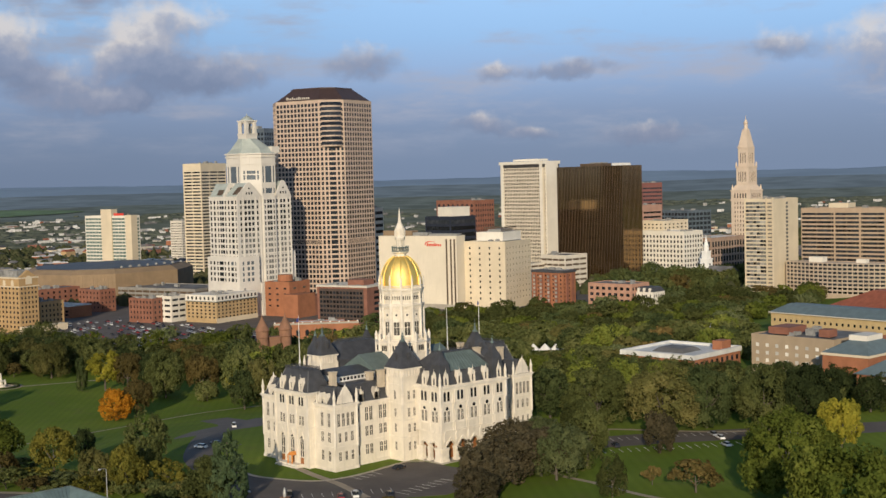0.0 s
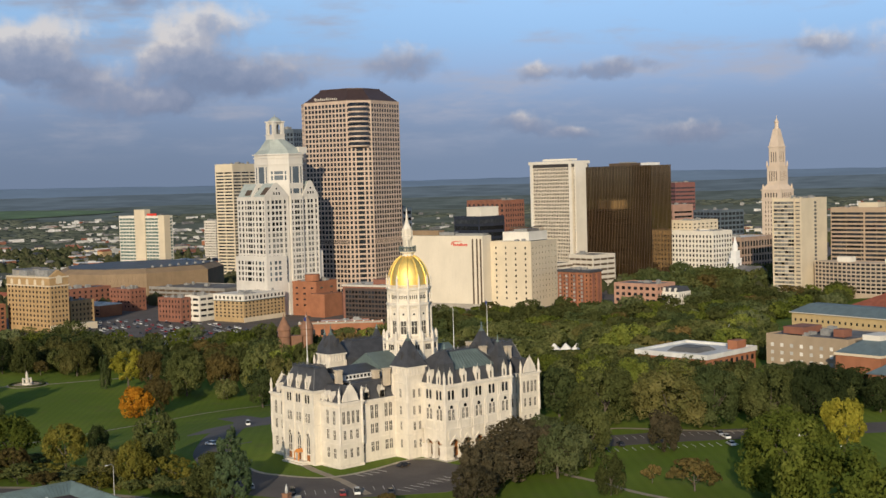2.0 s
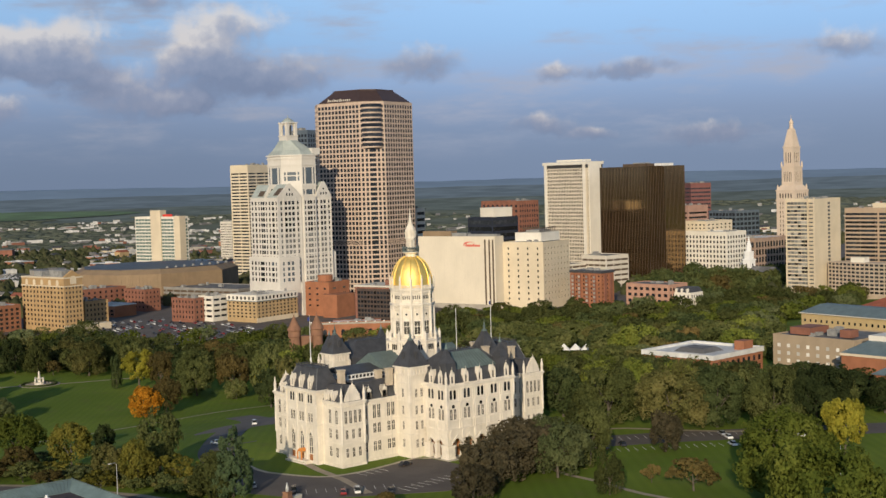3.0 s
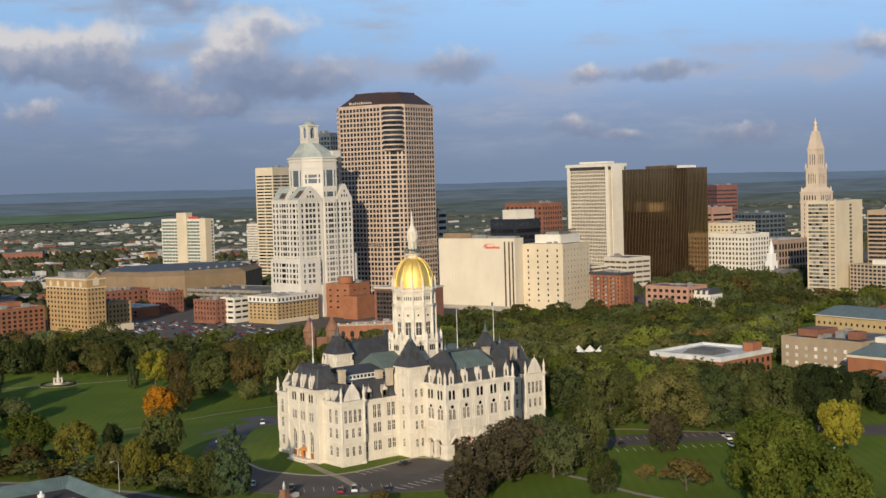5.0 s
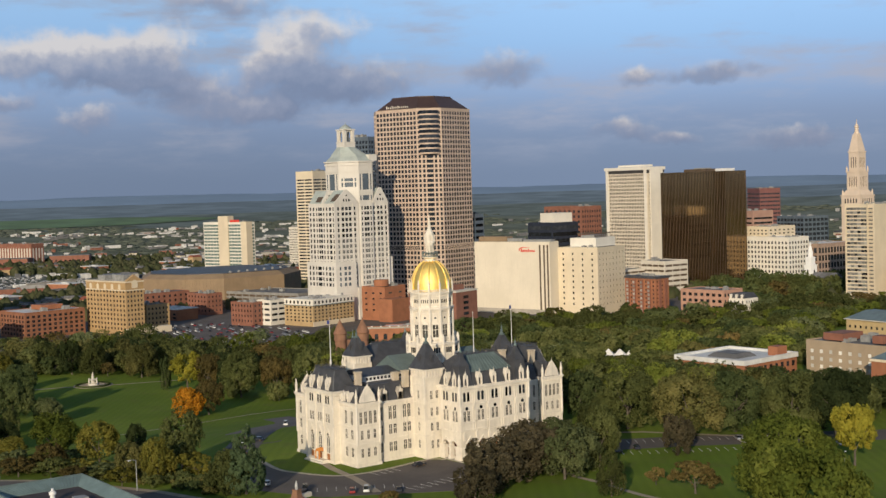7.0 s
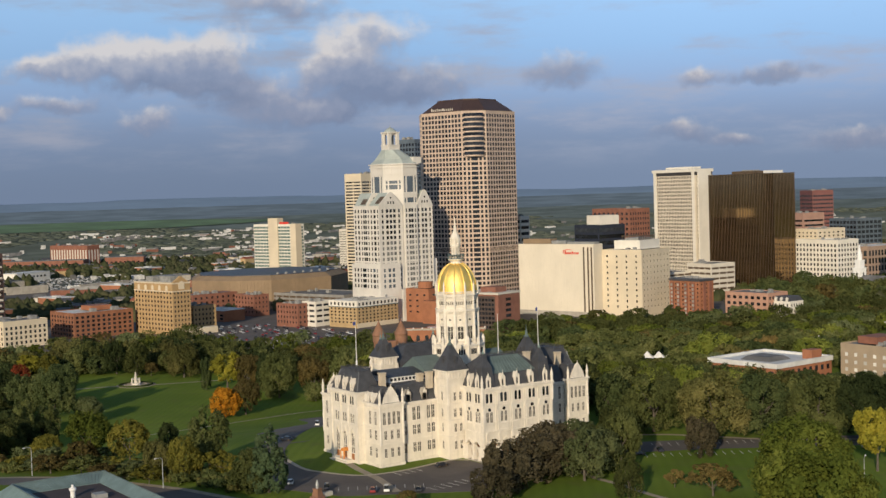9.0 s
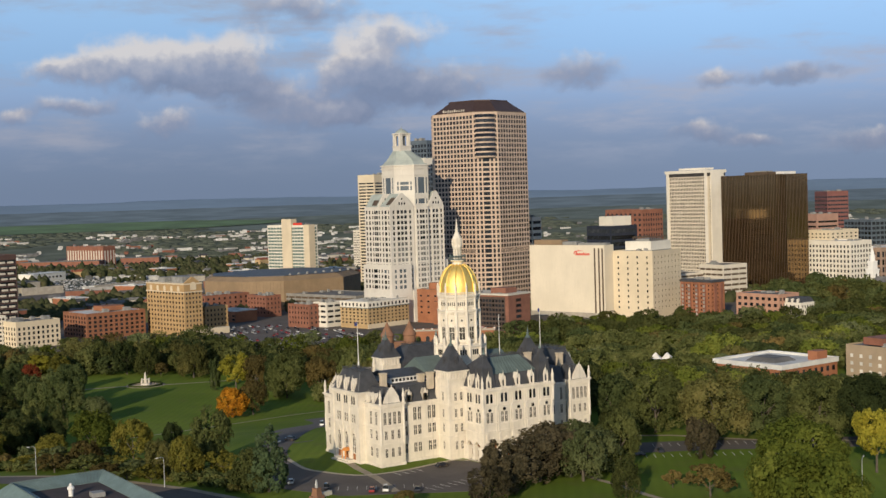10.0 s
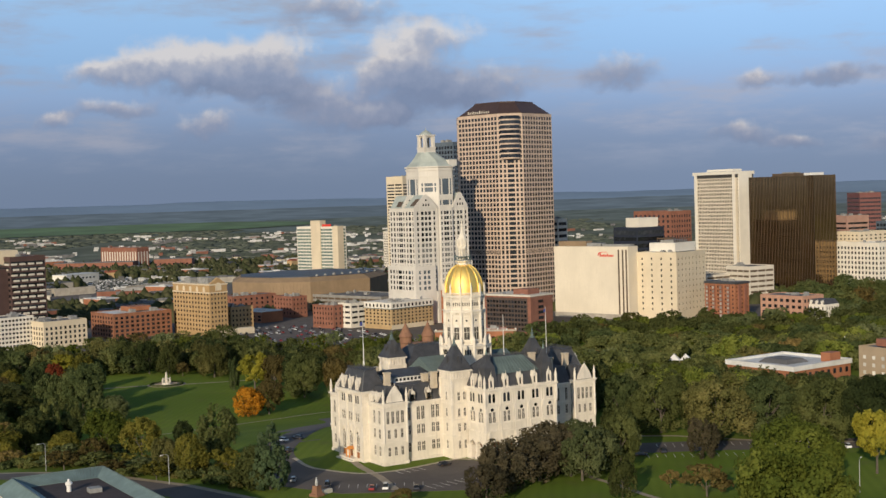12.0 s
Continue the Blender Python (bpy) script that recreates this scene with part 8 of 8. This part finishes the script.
def fountain(x, y):
    z = ground_z(x, y)
    ob = thing("fountain", x, y, z, 0, "stone park fountain with a tall stag figure and round basin", "fountain")
    part("basin", Shape().lathe(0, 0, [(6.5, -0.5), (6.5, 0.6), (6.0, 0.7), (5.8, 0.3), (0.5, 0.3)], 28), path_stone, ob)
    part("pedestal", Shape().lathe(0, 0, [(2.8, 0.2), (2.6, 1.2), (1.3, 1.5), (1.0, 3.0), (2.4, 3.3), (2.3, 3.6), (0.8, 3.8), (0.6, 5.0), (0.9, 5.2), (0.5, 5.5)], 12), pale_stone, ob)
    part("figure", Shape().lathe(0, 0, [(0.5, 5.4), (0.6, 6.1), (0.35, 6.6), (0.4, 7.1), (0.1, 7.6)], 8), pale_stone, ob)
    for k in range(4):
        a = math.tau * k / 4 + 0.4
        part("figure", Shape().lathe(2.9 * math.cos(a), 2.9 * math.sin(a), [(0.55, 1.6), (0.5, 2.8), (0.3, 3.4), (0.3, 3.8), (0.05, 4.0)], 8), pale_stone, ob)


fountain(12, 338)
solo("hedge", Shape().lathe(12, 338, [(9.6, ground_z(12, 338) - 0.3), (9.6, ground_z(12, 338) + 0.9), (8.6, ground_z(12, 338) + 0.9), (8.6, ground_z(12, 338) - 0.3)], 40), LEAF["dark"], "low clipped round hedge about the fountain", "hedge")
solo("path", Shape().lathe(12, 338, [(11, ground_z(12, 338) - 0.3), (11, ground_z(12, 338) + 0.08)], 32), path_stone, "round pale terrace under the fountain", "path", "structure")
ob = thing("monument", -79, -44, 0, 20, "stone monument with a small standing figure on the lawn", "monument")
part("plinth", Shape().box(-1.6, 1.6, -1.6, 1.6, -0.3, 0.8).loft(rect(-1.2, 1.2, -1.2, 1.2), 0.8, rect(-0.8, 0.8, -0.8, 0.8), 2.8).box(-1, 1, -1, 1, 2.8, 3.1), brownstone, ob)
part("figure", Shape().lathe(0, 0, [(0.42, 3.1), (0.5, 4.0), (0.35, 4.8), (0.22, 5.1), (0.26, 5.4), (0.05, 5.6)], 8), steel, ob)
part("wing_wall", Shape().box(1.6, 6.0, -0.6, 0.6, -0.3, 1.2), pale_stone, ob)


def street_lamp(x, y, h, yaw):
    ob = thing("street_lamp", x, y, ground_z(x, y), yaw, "grey steel street lamp with a curved arm", "street lamp", "street lamps")
    part("pole", Shape().tube((0, 0, -0.4), (0, 0, h - 0.6), 0.16, 0.09, 8), steel, ob)
    part("arm", Shape().tube((0, 0, h - 0.6), (0.7, 0, h - 0.05), 0.08, 0.07, 6).tube((0.7, 0, h - 0.05), (2.4, 0, h), 0.07, 0.06, 6), steel, ob)
    part("lamp_head", Shape().box(2.2, 3.1, -0.18, 0.18, h - 0.12, h + 0.1), flag_white, ob)


for x, y, hh, yaw in ((-108, 0, 9.5, 200), (-132, 52, 9.5, 200), (43, -138.5, 9.5, 30), (-145, 92, 9.5, 200)):
    street_lamp(x, y, hh, yaw)

# ---- cars ----
CAR = {}


def car(x, y, yaw, paint, z=None, van=False, wheels=True):
    """A car: lower body, glasshouse, four wheels."""
    key = (paint.name, van)
    if key not in CAR:
        b = Shape()
        b.loft(rect(-2.15, 2.15, -0.85, 0.85), 0.3, rect(-2.2, 2.2, -0.88, 0.88), 0.6)
        b.loft(rect(-2.2, 2.2, -0.88, 0.88), 0.6, rect(-2.05, 2.1, -0.8, 0.8), 0.95)
        b.loft(rect(-1.3, 0.7, -0.62, 0.62), 1.5 + 0.4 * van, rect(-1.2, 0.6, -0.58, 0.58), 1.54 + 0.4 * van)
        g = Shape().loft(rect(-1.9 if van else -1.75, 1.25, -0.78, 0.78), 0.95, rect(-1.8 if van else -1.25, 0.65, -0.6, 0.6), 1.5 + 0.4 * van)
        w = Shape()
        n = 10
        w.add([(0.33 * math.cos(math.tau * k / n), dy, 0.33 + 0.33 * math.sin(math.tau * k / n)) for dy in (-0.1, 0.1) for k in range(n)],
              [(k, (k + 1) % n, n + (k + 1) % n, n + k) for k in range(n)] + [tuple(range(n)), tuple(range(2 * n - 1, n - 1, -1))])
        CAR[key] = (b.mesh("body", paint), g.mesh("glasshouse", glass), w.mesh("wheel", bronze_fin))
    body, cabin, wheel = CAR[key]
    ob = thing("car", x, y, ground_z(x, y) + 0.06 if z is None else z, yaw, {"car_white": "white", "car_silver": "silver grey", "car_dark": "dark", "car_red": "dark red"}[paint.name] + " parked car on the asphalt", "car", "parked cars")
    part("body", body, paint, ob)
    part("glasshouse", cabin, glass, ob)
    for px in (-1.35, 1.35) if wheels else ():
        for py in (-0.78, 0.78):
            part("wheel", wheel, bronze_fin, ob, at=pose(px, py, 0))


car_white = material("car_white", (0.72, 0.72, 0.70), 0.25, vary=0.05)
car_silver = material("car_silver", (0.38, 0.39, 0.40), 0.3, metal=0.4, vary=0.05)
car_dark = material("car_dark", (0.030, 0.032, 0.040), 0.25, vary=0.1)
car_red = material("car_red", (0.25, 0.03, 0.03), 0.25, vary=0.1)
for x, y, yaw, paint, van in ((-48.6, 46, 118, car_white, False), (-42, 47, 118, car_dark, False), (-6, 90.5, 60, car_white, True), (-57, 24, 100, car_dark, False), (-76, -21.5, 60, car_silver, False),
                              (-71, -35, 60, car_dark, True), (-62.6, -47.4, 58, car_red, False), (-58.8, -49, 58, car_white, True), (-52, -55.6, 58, car_dark, False), (-27.7, -31.5, 5, car_dark, False)):
    car(x, y, yaw, paint, 0.1 + ground_z(x, y), van)
for x, y, yaw, paint in ((71, -78, 58, car_white), (63, -86, 58, car_white), (74, -73, 58, car_silver), (30, -60, -33, car_dark), (89.6, -93, 58, car_white), (90, -102, 58, car_silver), (39, -60.5, 58, car_dark), (81, -86, 58, car_dark)):
    car(x, y, yaw, paint, 0.1)
rnd = random.Random(44)
for row in range(27):
    for k in range(40):
        if rnd.random() < 0.42:
            u, v = k * 4.6, row * 9.5
            x, y = 112 + u * 0.96 - v * 0.27, 400 + v * 0.96 - u * 0.22
            if inside((x, y), [(98, 405), (150, 390), (225, 402), (240, 470), (236, 500), (256, 540), (262, 660), (205, 660), (165, 640), (150, 560), (120, 520)]):
                car(x, y, 76 + rnd.choice((0, 180)) + rnd.uniform(-3, 3), rnd.choice((car_white, car_silver, car_dark, car_dark, car_red, car_silver)), G0 + 0.1, False, False)

far_cars = Shape()                                   # the crowded car park beyond the hotel
for k in range(420):
    row = rnd.randrange(14)
    x, y = 225 + 130 * rnd.random() + row * 4, 1175 + 18 * row
    far_cars.box(x - 0.9, x + 0.9, y - 2.1, y + 2.1, G0 + 0.2, G0 + 1.1)
    far_cars.box(x - 0.75, x + 0.75, y - 1.3, y + 0.9, G0 + 1.1, G0 + 1.6)
solo("far_cars", far_cars, material("mixed_car_paint", (0.34, 0.34, 0.34), 0.3, island=0.9), "crowded rows of parked cars far off", "cars", "stuff")

# ---- the far quarter: houses, sheds and roofs ----
HOUSE = []
for k, (wall_m, roof_m, w, d, hh, rh) in enumerate(((pale_stone, roof_grey, 9, 12, 6, 3.2), (red_brick, roof_grey, 14, 20, 8, 0), (concrete, roof_grey, 26, 40, 7, 0), (cream_stone, slate, 10, 14, 7, 3.5), (orange_brick, roof_white, 22, 34, 9, 0), (buff_brick, red_tile, 12, 18, 8, 3.0))):
    b = Shape().box(-w / 2, w / 2, -d / 2, d / 2, -0.5, hh)
    if rh:
        r = Shape().gable(-w / 2 - 0.4, w / 2 + 0.4, -d / 2 - 0.4, d / 2 + 0.4, hh, hh + rh, "y")
    else:
        r = Shape().box(-w / 2 - 0.2, w / 2 + 0.2, -d / 2 - 0.2, d / 2 + 0.2, hh, hh + 0.7).box(-w / 4, 0, -d / 4, 0, hh + 0.7, hh + 2.2)
    wins = [Shape().box(-w / 2 - 0.06, -w / 2, -d / 2 + 1.5 + q * d / 4, -d / 2 + 1.5 + q * d / 4 + d / 9, z, z + 1.6).mesh("window", glass) for q in range(4) for z in (1.5, 4.4)]
    HOUSE.append((b.mesh("wall", wall_m), r.mesh("roof", roof_m), wins, ("white painted house with a grey gable roof", "plain red brick block with a flat roof", "long pale shed with a grey roof", "cream house with a dark gable roof", "brick warehouse with a white flat roof", "buff brick house with a red tiled roof")[k]))
rnd = random.Random(71)
placed = []
tries = 0
while len(placed) < 170 and tries < 6000:
    tries += 1
    if len(placed) < 120:
        a, r = radians(rnd.uniform(13, 33)), 1130 + 1300 * rnd.random() ** 1.3
    else:
        a, r = radians(rnd.uniform(33, 64)), 1500 + 1800 * rnd.random()
    x, y = -265 + r * math.sin(a), -360 + r * math.cos(a)
    if any((x - p) ** 2 + (y - q) ** 2 < 30 ** 2 for p, q in placed) or (220 < x < 400 and 1100 < y < 1440) or (20 < x < 130 and y < 800) or (230 < x < 560 and 620 < y < 1060):
        continue
    placed.append((x, y))
    kind = rnd.choices(range(6), (4, 3, 4, 2, 1.5, 1))[0]
    wall_me, roof_me, wins, text = HOUSE[kind]
    ob = thing("house" if kind in (0, 3, 5) else "warehouse", x, y, G0 + 0.2, rnd.choice((14, 104, 20, 75)) + rnd.uniform(-5, 5), text, "house" if kind in (0, 3, 5) else "warehouse", "far quarter")
    part("wall", wall_me, None, ob)
    part("roof", roof_me, None, ob)
    if r < 1350:
        for me in wins[:4]:
            part("window", me, None, ob)
